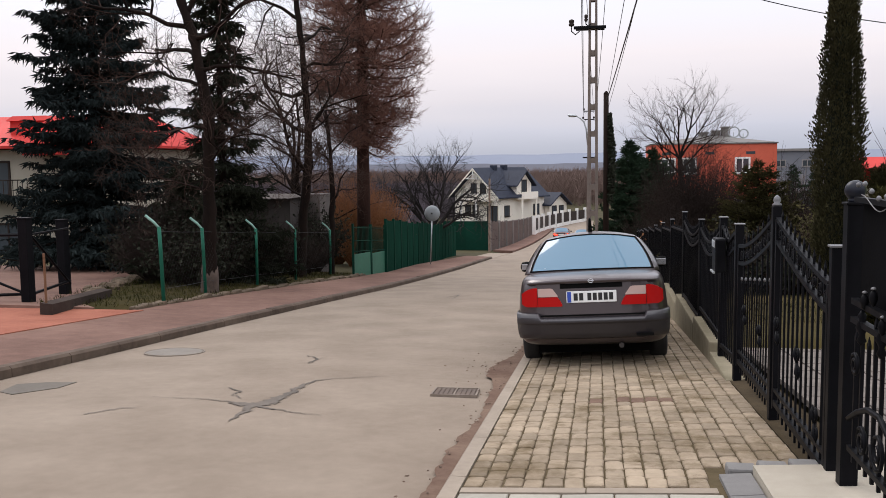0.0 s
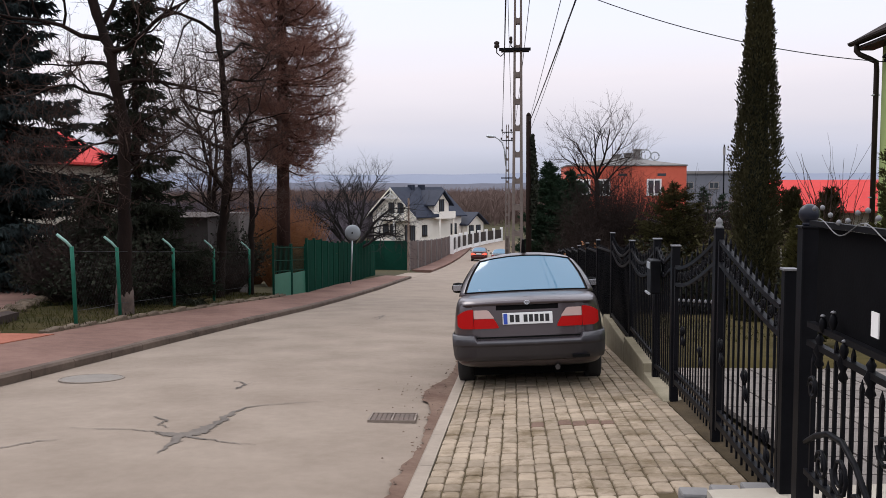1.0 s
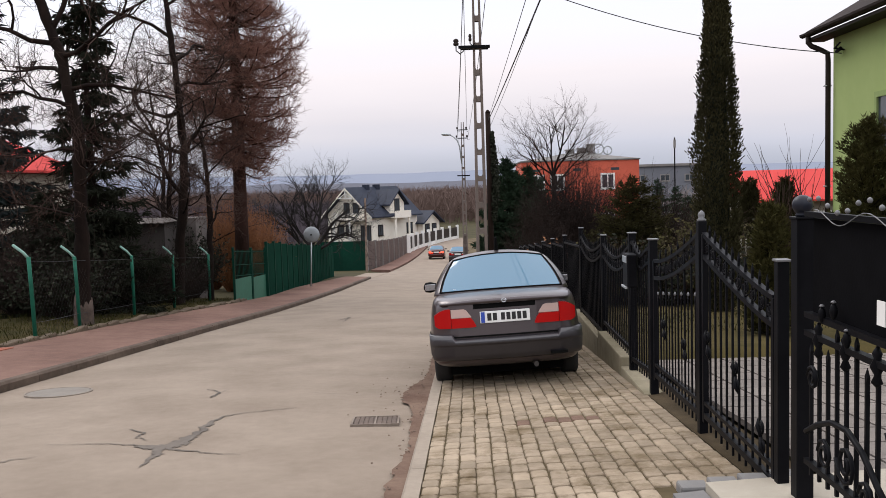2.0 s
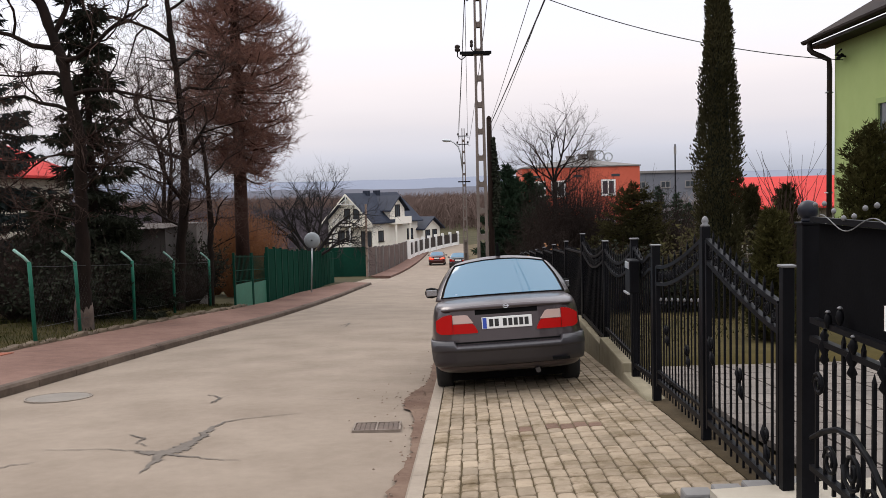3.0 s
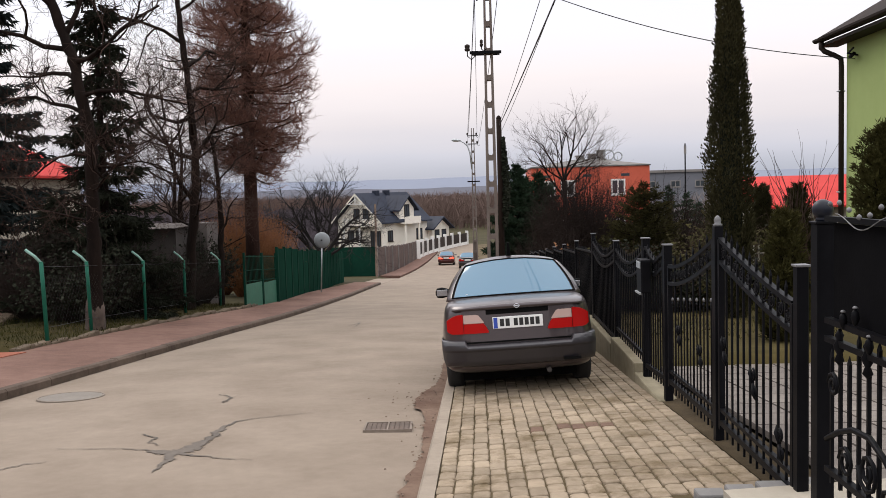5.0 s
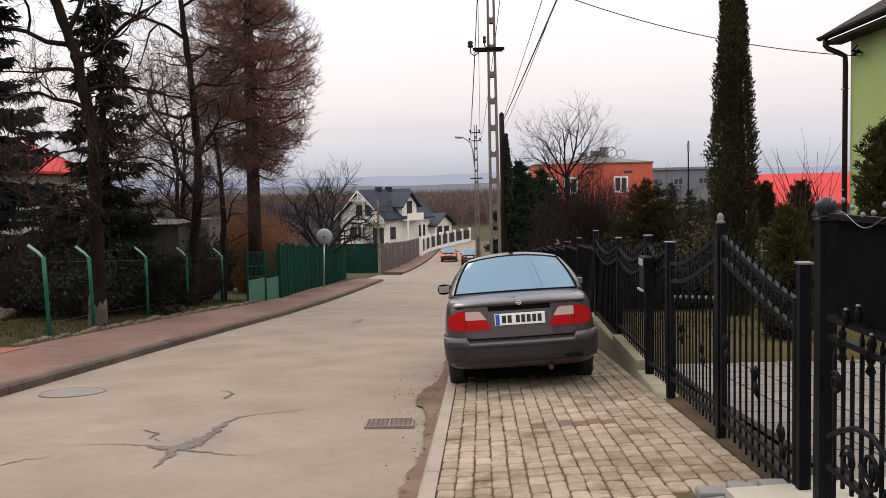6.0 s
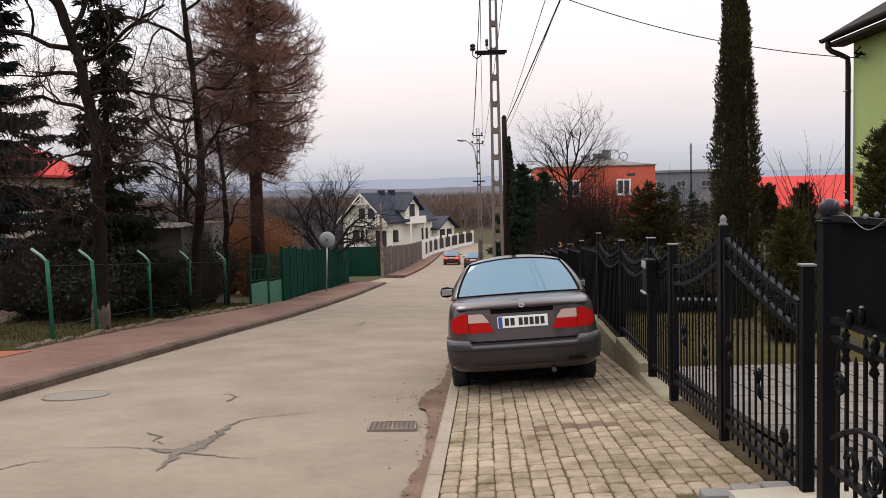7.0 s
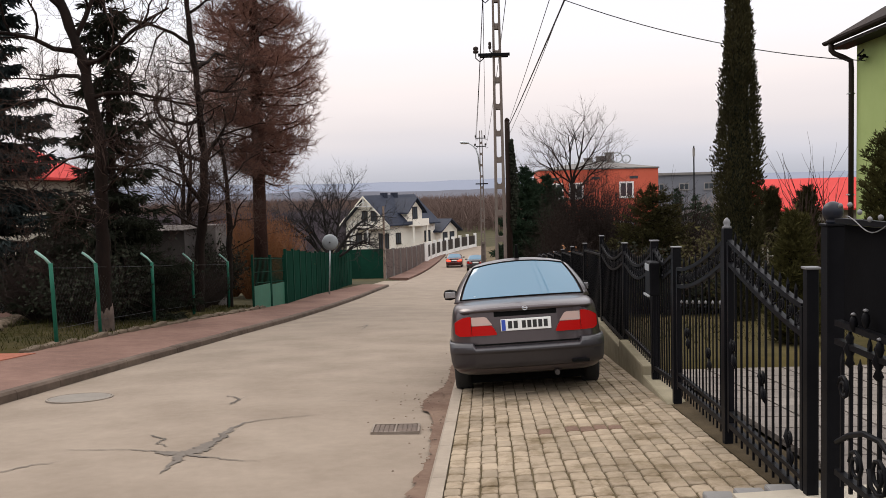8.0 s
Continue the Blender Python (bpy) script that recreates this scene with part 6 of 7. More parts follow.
    for sg in (-1, 1):
        for y in (0.98, 3.55):
            m = MB()
            prof = [(0.20, -0.09), (0.27, -0.095), (0.297, -0.08), (0.305, -0.04), (0.305, 0.04), (0.297, 0.08), (0.27, 0.095), (0.20, 0.09)]
            m.rings([[(sg * 0.735 + o, y + r_ * math.cos(a), 0.30 + r_ * math.sin(a)) for a in [k * math.pi / 14 for k in range(28)]] for r_, o in prof])
            t_ = m.ob("tyre", TYRE, e, smooth=True)
            m = MB()
            m.rings([[(sg * 0.735 + o, y + r_ * math.cos(a), 0.30 + r_ * math.sin(a)) for a in [k * math.pi / 10 for k in range(20)]] for r_, o in ((0.2, -.06), (0.2, 0.075), (0.14, 0.06), (0.03, 0.07))])
            m.ob("rim", SILVER, t_, smooth=True)
    e.matrix_basis = m4 @ Matrix.Diagonal((wide, 1, 1.02, 1))
    return e


GREYPAINT = paint("grey_brown_paint", (0.058, 0.045, 0.047))
GREYBUMPER = mat("bumper_plastic", (0.017, 0.015, 0.018), (0.024, 0.021, 0.025), 30, 0.40, 0.05, 200, coat=0.25)
sedan("grey_sedan", GREYPAINT, GREYBUMPER, "dark grey-brown saloon car parked on the pavers", pose(0.567, 9.12, walk_right(0.567, 9.12) - 0.022, -4.38, -2.86, 0), wide=0.955)
MAROON = paint("maroon_paint", (0.055, 0.010, 0.010))
sedan("maroon_car", MAROON, MAROON, "dark red saloon car on the street, brake lamps lit", pose(-3.15, 89.5, G(90) + 0.03, math.degrees(math.atan(-0.046)), 0, 0), lit=True, detail=False)
DARKPAINT = paint("dark_grey_paint", (0.04, 0.04, 0.045))
sedan("dark_parked_car", DARKPAINT, GREYBUMPER, "dark grey car parked far down by the kerb", pose(-0.85, 80.0, G(80) + 0.05, math.degrees(math.atan(-0.054)), 0, 0), detail=False)

# ---- trees and shrubs ----
TRELLIS = mat("pale_wood", (0.28, 0.25, 0.21), (0.42, 0.38, 0.32), 10, 0.9, 0.3, 60)


def branch(big, small, p, d, ln, r, level, last, rng, up=0.15, spread=0.9, kids=(5, 5, 5, 4), thin=0.02, wob=0.25, segs=5, tipr=0.35):
    """A limb that curves, then its own limbs."""
    pts, rad = [p.copy()], [r]
    q, dd = p.copy(), d.normalized()
    dirs = []
    for s in range(segs):
        dd = (dd + Vector((rng.gauss(0, wob), rng.gauss(0, wob), rng.gauss(0, wob) + up)) * (1.0 / segs) * 1.6).normalized()
        q = q + dd * (ln / segs)
        pts.append(q.copy())
        rad.append(r * (1 - (1 - tipr) * (s + 1) / segs))
        dirs.append(dd.copy())
    if level >= last and r <= thin:
        # the finest shoots: two crossed slivers each
        o = d.orthogonal().normalized() * max(r, 0.004) * 1.25
        for w in (o, d.normalized().cross(o)):
            small.tri(pts[0] - w, pts[0] + w, pts[-1])
        return
    tgt = big if r > thin else small
    tgt.tube(pts, rad, 8 if r > 0.08 else (5 if r > thin else 3), False)
    if level >= last:
        return
    n = kids[min(level, len(kids) - 1)] + (3 if level == last - 1 else 0)
    for k in range(n):
        t = 0.25 + 0.75 * (k + rng.random()) / n
        i = min(int(t * segs), segs - 1)
        f = t * segs - i
        b = pts[i].lerp(pts[i + 1], min(f, 1))
        ax = dirs[i]
        o = ax.orthogonal().normalized()
        o.rotate(Matrix.Rotation(rng.uniform(0, 6.283), 3, ax))
        nd = (ax * math.cos(spread * rng.uniform(.6, 1.15)) + o * math.sin(spread * rng.uniform(.6, 1.15))).normalized()
        rr_ = rad[i] * rng.uniform(0.45, 0.68)
        branch(big, small, b, nd, ln * rng.uniform(0.45, 0.72), max(rr_, 0.0035), level + 1, last, rng, up, spread, kids, thin, wob, segs if level < 1 else 3, tipr)


def bare_tree(name, at, trunk, radii, limbs, label, seed, last=3, kids=(6, 6, 5, 4), bark=BARK, twig=TWIG, up=0.15, spread=0.85, wash=0.0, thin=0.02, wob=0.28):
    """trunk: points relative to the base. limbs: rows of (share of trunk, azimuth, tilt, length, radius)."""
    rng = random.Random(seed)
    e = base(name, label, "tree", at, group="bare trees")
    big, small = MB(), MB()
    pts = [Vector(p) for p in trunk]
    fine_p, fine_r = [], []
    for i in range(len(pts) - 1):
        for k in range(6):
            u = k / 6
            fine_p.append(pts[i].lerp(pts[i + 1], u) + Vector((rng.gauss(0, .012), rng.gauss(0, .012), 0)))
            fine_r.append((radii[i] + (radii[i + 1] - radii[i]) * u) * rng.uniform(.90, 1.10))
    big.tube(fine_p + [pts[-1]], fine_r + [radii[-1]], 10)
    n = len(pts) - 1
    for t, az, tilt, ln, r in limbs:
        i = min(int(t * n), n - 1)
        b = pts[i].lerp(pts[i + 1], t * n - i)
        a, el = radians(az), radians(tilt)
        d = Vector((math.cos(a) * math.cos(el), math.sin(a) * math.cos(el), math.sin(el)))
        branch(big, small, b, d, ln, r, 0, last, rng, up, spread, kids, thin, wob)
    big.ob("trunk", bark, e, smooth=True)
    small.ob("crown", twig, e, label="fine bare twigs")
    if wash:
        w = MB()
        rr = []
        for k in range(6):
            ring = []
            for q in range(22):
                a = q * 2 * math.pi / 22
                z = -0.05 + (wash * (.72 + .5 * noise.noise((math.cos(a) * 2, math.sin(a) * 2, 5))) + .05) * k / 5
                c = pts[0].lerp(pts[1], z / (pts[1] - pts[0]).length)
                r_ = radii[0] + (radii[1] - radii[0]) * z / pts[1].z + (0.016 if k < 5 else 0.0)
                ring.append((c.x + r_ * math.cos(a), c.y + r_ * math.sin(a), z))
            rr.append(ring)
        w.rings(rr)
        w.ob("limewash_band", LIMEWASH, e, smooth=True, label="flaking white lime wash")
    return e


def ring_limbs(n, t0, t1, ln, r, seed, tilt=(15, 60)):
    rng = random.Random(seed)
    return [(t0 + (t1 - t0) * (k + rng.random()) / n, 137.5 * k + rng.uniform(-30, 30), rng.uniform(*tilt), ln * rng.uniform(.7, 1.15) * (1.1 - 0.5 * k / n), r * (1.05 - 0.5 * k / n)) for k in range(n)]


# leaning limewashed tree by the fence
bare_tree("bare_tree", (-7.72, 17.85, G(17.85) + 0.12), [(0, 0, -.1), (.03, 0, 1.0), (.06, 0, 2.3), (.09, .05, 3.45), (.06, .1, 4.1), (-.10, .1, 4.85), (-.24, .2, 5.55), (-.52, .3, 6.3), (-1.1, .3, 8.0), (-1.4, .3, 9.6)], [.185, .155, .135, .125, .12, .115, .11, .10, .07, .035],
          [(0.50, 200, 25, 2.0, .05), (0.55, 20, 18, 2.2, .05), (0.60, 150, 20, 2.3, .055), (0.66, 330, 25, 2.4, .06), (0.70, 190, 30, 2.6, .06), (0.74, 60, 40, 2.6, .06), (0.8, 250, 35, 2.6, .055), (0.84, 10, 35, 2.6, .05), (0.9, 120, 50, 2.4, .045), (1.0, 200, 70, 2.0, .035),
           (0.22, 190, 10, 1.7, .03), (0.28, 330, 5, 1.9, .03), (0.33, 20, 0, 1.8, .028), (0.36, 230, 0, 1.7, .028), (0.30, 90, 8, 1.6, .03), (0.40, 300, 5, 1.6, .028), (0.25, 270, 0, 1.5, .026)],
          "old bare tree with a leaning limewashed trunk", 41, 4, (5, 4, 4, 2), wash=0.8, spread=0.85, wob=0.8)
# forked bare tree
bare_tree("bare_tree", (-7.95, 24.5, G(24.5) + 0.12), [(0, 0, -.1), (.08, 0, 1.6), (.28, 0, 3.2), (.33, 0, 4.5), (.18, .1, 6.4), (0, .1, 8.5), (-.1, 0, 10.5)], [.15, .135, .12, .105, .09, .07, .04],
          [(0.32, 210, 40, 3.0, .07), (0.40, 20, 60, 2.2, .07), (0.47, 160, 15, 2.8, .07), (0.53, 290, 35, 2.0, .06), (0.58, 190, 12, 2.9, .065), (0.64, 340, 45, 1.7, .05), (0.7, 100, 30, 3.0, .055), (0.75, 200, 30, 3.0, .055), (0.82, 0, 50, 1.7, .045), (0.88, 250, 45, 2.2, .045), (1, 90, 70, 2.2, .035), (0.25, 180, 15, 2.2, .04), (0.27, 280, 20, 2.2, .04)],
          "tall forked bare tree behind the wire fence", 43, 4, (6, 5, 4, 2), spread=0.9, wob=1.0)
bare_tree("bare_tree", (-7.7, 26.6, G(26.6) + 0.1), [(0, 0, -.1), (.05, 0, 1.4), (.1, 0, 2.8), (.05, 0, 4.0), (-.1, .1, 5.2)], [.11, .095, .08, .065, .045],
          ring_limbs(6, 0.4, 1.0, 1.5, .04, 4, (35, 65)), "slender bare tree beside the forked tree", 44, 4, (5, 4, 4, 2), wob=0.9)
for i, (x, y, h, s) in enumerate(((-11.3, 34, 7.0, 0.9), (-14.0, 41, 7.5, 1.0), (-19.0, 44, 8.0, 1.0))):
    bare_tree("bare_tree", (x, y, G(y) + .1), [(0, 0, -.1), (.1, 0, h * .25), (-.1, .1, h * .5), (.1, 0, h * .75), (0, 0, h)], [.16 * s, .14 * s, .11 * s, .07 * s, .03],
              ring_limbs(13, 0.2, 0.98, h * .33, .055 * s, 60 + i, (10, 55)), "bare tree with fine grey-brown twigs in the yard", 50 + i, 3, (5, 5, 4, 3), twig=TWIG, wob=0.7)
# small dark fruit tree by the green fence
bare_tree("fruit_tree", (-8.15, 47.2, G(47.2)), [(0, 0, -.1), (-.05, 0, 1.1), (-.12, 0, 1.9)], [.17, .14, .12],
          [(0.8, 170, 35, 3.3, .13), (0.85, 20, 40, 3.2, .12), (0.9, 110, 50, 2.8, .10), (0.95, 200, 60, 3.0, .11), (1.0, 330, 55, 3.0, .11), (1.0, 75, 65, 2.8, .10), (0.7, 150, 15, 2.8, .09), (0.75, 350, 20, 2.6, .09)],
          "low dark fruit tree with spreading crooked branches", 47, 3, (7, 6, 5, 3), bark=mat("dark_bark", (0.009, 0.007, 0.0065), (0.02, 0.015, 0.014), 10, 0.95, 0.4, 40), twig=bpy.data.materials["dark_bark"], wob=0.5, thin=0.010)
# fan-shaped bare tree on the right
bare_tree("bare_tree", (4.5, 44, G(44)), [(0, 0, -.1), (0.05, 0, 2.6), (-.05, 0, 5.1)], [.15, .13, .12],
          [(0.85, 170, 40, 2.3, .06), (0.9, 10, 38, 2.3, .06), (0.95, 140, 58, 2.5, .065), (1.0, 60, 66, 2.7, .07), (1.0, 250, 62, 2.5, .06), (1.0, 330, 50, 2.3, .055), (1.0, 185, 35, 2.0, .05), (0.8, 0, 22, 1.8, .045)],
          "fan-shaped bare tree in front of the orange house", 48, 3, (6, 5, 4, 3), spread=0.75, up=0.16, wob=0.4)
# whip shoots by the green house
e = base("whip_shrub", "bare shrub of upright whip shoots", "shrub", (6.3, 17, G(17) + .4))
rng = random.Random(8)
for i in range(10):
    x, y = rng.uniform(-.62, .62), rng.gauss(0, .25)
    h = rng.uniform(1.5, 2.45)
    big = MB()
    branch(big, big, Vector((x * .5, y * .4, 0)), Vector((x * .6, y * .3, 2.2)), h, 0.024, 0, 1, rng, 0.35, 0.5, (5, 3), 0.001, 0.4, 6, 0.35)
    big.ob("shoot", TWIG, e)

# larch
lr = base("larch", "tall larch with a reddish trunk and brown twigs", "tree", (-8.0, 31.7, G(31.7) + .1))
rng = random.Random(9)
m = MB()
m.tube([(0, 0, -.1), (0.02, 0, 3), (0.05, 0, 7), (0.08, 0, 11), (0.08, 0, 16.5)], [.27, .235, .20, .14, .03], 12)
m.ob("trunk", BARKRED, lr, smooth=True)
big, fine = MB(), MB()
NB = 270
CROWN = [(4.2, 0.7), (5.0, 1.5), (6.2, 2.4), (7.4, 2.9), (8.8, 2.75), (10.2, 2.1), (12, 1.5), (14, 0.9), (16.3, 0.25)]


def larch_reach(z):
    for (a, ra), (b, rb) in zip(CROWN, CROWN[1:]):
        if z <= b:
            return ra + (rb - ra) * (z - a) / (b - a)
    return 0.25


for i in range(NB):
    z = 4.5 + 11.5 * (i / NB)
    az = i * 2.39996 + rng.uniform(-.3, .3)
    ln = larch_reach(z) * rng.uniform(0.62, 1.02)
    dd = Vector((math.cos(az), math.sin(az), rng.uniform(-.7, .35))).normalized()
    pts, q = [Vector((0.05, 0, z))], Vector((0.05, 0, z))
    sg = 6
    for s in range(sg):
        dd = (dd + Vector((rng.gauss(0, .07), rng.gauss(0, .07), -0.04 + 0.05 * s))).normalized()
        q = q + dd * ln / sg
        pts.append(q.copy())
    big.tube(pts, [.046 * (1 - .8 * s / sg) + .005 for s in range(sg + 1)], 4, False)
    for k in range(int(26 * ln) + 7):
        t = rng.random() ** .65 * .9 * sg + .1 * sg
        j = min(int(t), sg - 1)
        b = pts[j].lerp(pts[j + 1], t - j)
        td = Vector((rng.gauss(0, .75) + dd.x * .5, rng.gauss(0, .75) + dd.y * .5, rng.gauss(-0.05, .7))).normalized()
        l2 = rng.uniform(.25, .75)
        mid_ = b + td * l2 * .5
        end = mid_ + (td + Vector((0, 0, .75))).normalized() * l2 * .5
        fine.tube([b, mid_, end], [.007, .0055, .003], 3, False)
        for c in range(13):
            b2 = b.lerp(mid_, rng.random()) if c < 3 else mid_.lerp(end, rng.random())
            t2 = (td * .8 + Vector((rng.gauss(0, .55), rng.gauss(0, .55), rng.gauss(.5, .4)))).normalized()
            o2 = t2.orthogonal().normalized() * .0045
            fine.tri(b2 - o2, b2 + o2, b2 + t2 * rng.uniform(.10, .30))
big.ob("branchwork", BARKRED, lr)
fine.ob("crown", TWIGLARCH, lr, label="brown bare twigs")


def sprays(m, b, ax, n, ln, rng, droop, wid=0.035):
    """Needle sprays: pairs of crossed slivers along a twig."""
    for k in range(n):
        td = (ax * rng.uniform(.2, 1.0) + Vector((rng.gauss(0, .6), rng.gauss(0, .6), rng.gauss(-droop, .35)))).normalized()
        l2 = ln * rng.uniform(.5, 1.2)
        o = td.orthogonal().normalized()
        o.rotate(Matrix.Rotation(rng.uniform(0, 3.14), 3, td))
        for w in (o, td.cross(o)):
            c1 = b + td * l2 * .45
            m.quad(b, c1 + w * wid, b + td * l2, c1 - w * wid)


def conifer(name, at, h, rad, z0, material, label, seed, whorls=28, per=8, n=26, ln=0.34, droop=0.35, trunk_r=0.2, tilt=-0.1, wid=0.035, bark=BARK, lift=0.10, dead=0.0, profile=None, group="conifers", cat="tree"):
    rng = random.Random(seed)
    e = base(name, label, cat, at, group=group)
    m = MB()
    m.tube([(0, 0, -.2), (0, 0, h * .5), (0, 0, h)], [trunk_r, trunk_r * .6, .015], 10)
    m.ob("trunk", bark, e, smooth=True)
    limbs, need = MB(), MB()
    for i in range(whorls):
        t = i / (whorls - 1)
        z = z0 + (h - z0) * t ** 1.25
        for k in range(per):
            az = k * 6.283 / per + i * 1.1 + rng.uniform(-.35, .35)
            R = rad * (profile(t) if profile else (1 - t) ** 0.75) * rng.uniform(.5, 1.14) + 0.12
            dd = Vector((math.cos(az), math.sin(az), tilt + rng.uniform(-.12, .12))).normalized()
            q = Vector((0, 0, z + rng.uniform(-.28, .28) * min(1, h / 8)))
            pts = [q.copy()]
            sg = 5
            for s in range(sg):
                dd = (dd + Vector((rng.gauss(0, .05), rng.gauss(0, .05), lift * (s - 1.5)))).normalized()
                q = q + dd * R / sg
                pts.append(q.copy())
            limbs.tube(pts, [.03 * R / 2 * (1 - .8 * s / sg) + .004 for s in range(sg + 1)], 4, False)
            if rng.random() < dead:
                for c in range(10):
                    t_ = rng.uniform(.3, 1) * sg
                    j = min(int(t_), sg - 1)
                    b = pts[j].lerp(pts[j + 1], t_ - j)
                    limbs.tube([b, b + Vector((rng.gauss(0, .3), rng.gauss(0, .3), rng.gauss(-.1, .2)))], [.006, .003], 3, False)
                continue
            cnt = int(n * R / max(rad, .1)) + 4
            for c in range(cnt):
                t_ = (0.12 + 0.88 * rng.random() ** .8) * sg
                j = min(int(t_), sg - 1)
                b = pts[j].lerp(pts[j + 1], t_ - j)
                side = dd.cross(Vector((0, 0, 1))).normalized() * rng.gauss(0, .16) * R * (1 - t_ / sg * .6)
                sprays(need, b + side + Vector((0, 0, rng.gauss(0, .03))), dd, 3, ln, rng, droop, wid)
    limbs.ob("branchwork", bark, e)
    need.ob("crown", material, e, label="dense needle sprays")
    return e


conifer("blue_spruce", (-15.6, 26.7, G(26.7) + .1), 14.5, 3.25, 0.9, SPRUCE, "tall blue spruce with drooping dense branches", 71, 40, 9, 72, 0.34, 0.75, 0.22, -0.02, 0.030, profile=lambda t: (1 - t) ** .55)
conifer("dark_spruce", (-9.0, 21.6, G(21.6) + .1), 9.4, 1.75, 0.5, SPRUCEDARK, "dark thin spruce mixed with bare branches", 72, 32, 7, 44, 0.28, 0.6, 0.13, -0.1, 0.024, dead=0.2, profile=lambda t: (1 - t) ** .8 * (1 + .3 * max(0, 1 - t * 2.2)))
conifer("dark_spruce", (-12.0, 25.2, G(25.2) + .1), 3.3, 1.6, 0.3, SPRUCEDARK, "dark shaded spruce behind the driveway", 73, 16, 7, 40, 0.3, 0.4, 0.10, -0.05, 0.025)
conifer("pine_bush", (1.95, 40, G(40)), 5.35, 1.75, 0.2, PINE, "dense dark green pine with pointed tops", 74, 26, 9, 66, 0.24, -0.1, 0.1, 0.35, 0.020, profile=lambda t: (1 - t) ** .6 * min(1, .6 + 2 * t), lift=0.05)
conifer("pine_bush", (2.95, 41, G(41)), 5.0, 1.8, 0.2, PINE, "dense dark green pine with a rounded top", 75, 26, 9, 66, 0.24, -0.1, 0.1, 0.35, 0.020, profile=lambda t: (1 - t) ** .5 * min(1, .6 + 2 * t), lift=0.05)
conifer("garden_conifer", (5.35, 28, G(28) + .2), 3.3, 1.9, 0.1, JUNIPER, "bushy green garden conifer in the yard", 76, 24, 10, 58, 0.14, 0.0, 0.08, 0.35, 0.012, profile=lambda t: (1 - t) ** .55 * min(1, .55 + 2.2 * t))
conifer("garden_conifer", (7.4, 26, G(26) + .2), 3.1, 1.2, 0.1, JUNIPER, "bushy green garden conifer in the yard", 77, 20, 9, 50, 0.14, 0.0, 0.08, 0.25, 0.009, profile=lambda t: (1 - t) ** .6)
for i, (x, y, h) in enumerate(((11.9, 55, 5.3), (13.5, 57, 5.0), (15.0, 60, 4.6))):
    conifer("garden_conifer", (x, y, G(y)), h, 1.25, 0.1, PINE, "dull green conifer behind the yard hedge", 170 + i, 18, 8, 30, 0.22, 0.1, 0.08, 0.2, 0.02, profile=lambda t: (1 - t) ** .6)
conifer("garden_conifer", (4.25, 12.2, G(12.2) + .2), 1.7, 0.34, 0.05, GOLDCYPRESS, "small yellowish green juniper behind the gate", 78, 22, 8, 26, 0.12, -0.3, 0.04, 0.7, 0.008, profile=lambda t: (1 - t) ** .5)
conifer("cypress_bush", (6.62, 14.6, G(14.6) + .2), 3.1, 0.85, 0.1, GOLDCYPRESS, "spreading golden cypress bush by the green house", 80, 26, 10, 70, 0.11, -0.3, 0.06, 0.75, 0.008, profile=lambda t: (1 - t) ** .45)
conifer("cypress_bush", (7.5, 13.8, G(13.8) + .2), 2.35, 0.8, 0.1, GOLDCYPRESS, "spreading golden cypress bush by the green house", 81, 24, 10, 66, 0.11, -0.3, 0.06, 0.75, 0.008, profile=lambda t: (1 - t) ** .45)

conifer("slim_thuja", (7.05, 22, G(22) + .2), 2.7, 0.36, 0.05, THUJA, "short slim brownish thuja below the red roof", 82, 30, 9, 26, 0.12, -0.5, 0.05, 0.9, 0.010, profile=lambda t: (1 - t) ** .3, group="slim thujas")
conifer("slim_thuja", (8.05, 22.4, G(22) + .2), 2.7, 0.55, 0.05, THUJA, "short slim brownish thuja below the red roof", 83, 30, 9, 30, 0.12, -0.5, 0.05, 0.9, 0.010, profile=lambda t: (1 - t) ** .4, group="slim thujas")
# columnar thuja
th = base("columnar_thuja", "tall slim columnar thuja in the yard", "tree", (4.66, 16.2, G(16.2) + .2))
m = MB()
m.tube([(0, 0, -.1), (0, 0, 5.8)], [.08, .02], 8)
m.ob("trunk", BARK, th)
core, sc = MB(), MB()
rng = random.Random(14)


def thuja_r(z):
    t = z / 6.6
    return (0.27 + 0.11 * min(1, t * 3.0)) * (1 - max(0, t - .42) * 1.3) + 0.02


# Solid dark core puts the shade inside the crown into colour.
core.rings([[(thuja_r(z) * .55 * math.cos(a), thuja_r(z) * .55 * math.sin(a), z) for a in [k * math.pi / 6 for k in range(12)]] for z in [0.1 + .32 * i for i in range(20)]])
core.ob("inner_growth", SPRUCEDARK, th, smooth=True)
for i in range(36000):
    z = rng.uniform(0.05, 6.45)
    a = rng.uniform(0, 6.283)
    lump = 1 + .30 * noise.noise((math.cos(a) * 1.8, math.sin(a) * 1.8, z * 2.2)) + .26 * noise.noise((math.cos(a) * 4.5, math.sin(a) * 4.5, z * 5.5))
    R = thuja_r(z) * lump * rng.uniform(.66, 1.04)
    b = Vector((R * math.cos(a), R * math.sin(a), z))
    td = Vector((math.cos(a) * .6 + rng.gauss(0, .35), math.sin(a) * .6 + rng.gauss(0, .35), 1)).normalized()
    o = td.orthogonal().normalized()
    o.rotate(Matrix.Rotation(rng.uniform(0, 3.14), 3, td))
    ln = rng.uniform(.035, .085)
    sc.quad(b, b + td * ln * .5 + o * .013, b + td * ln, b + td * ln * .5 - o * .013)
sc.ob("crown", THUJA, th, label="green-brown scale leaf fans")


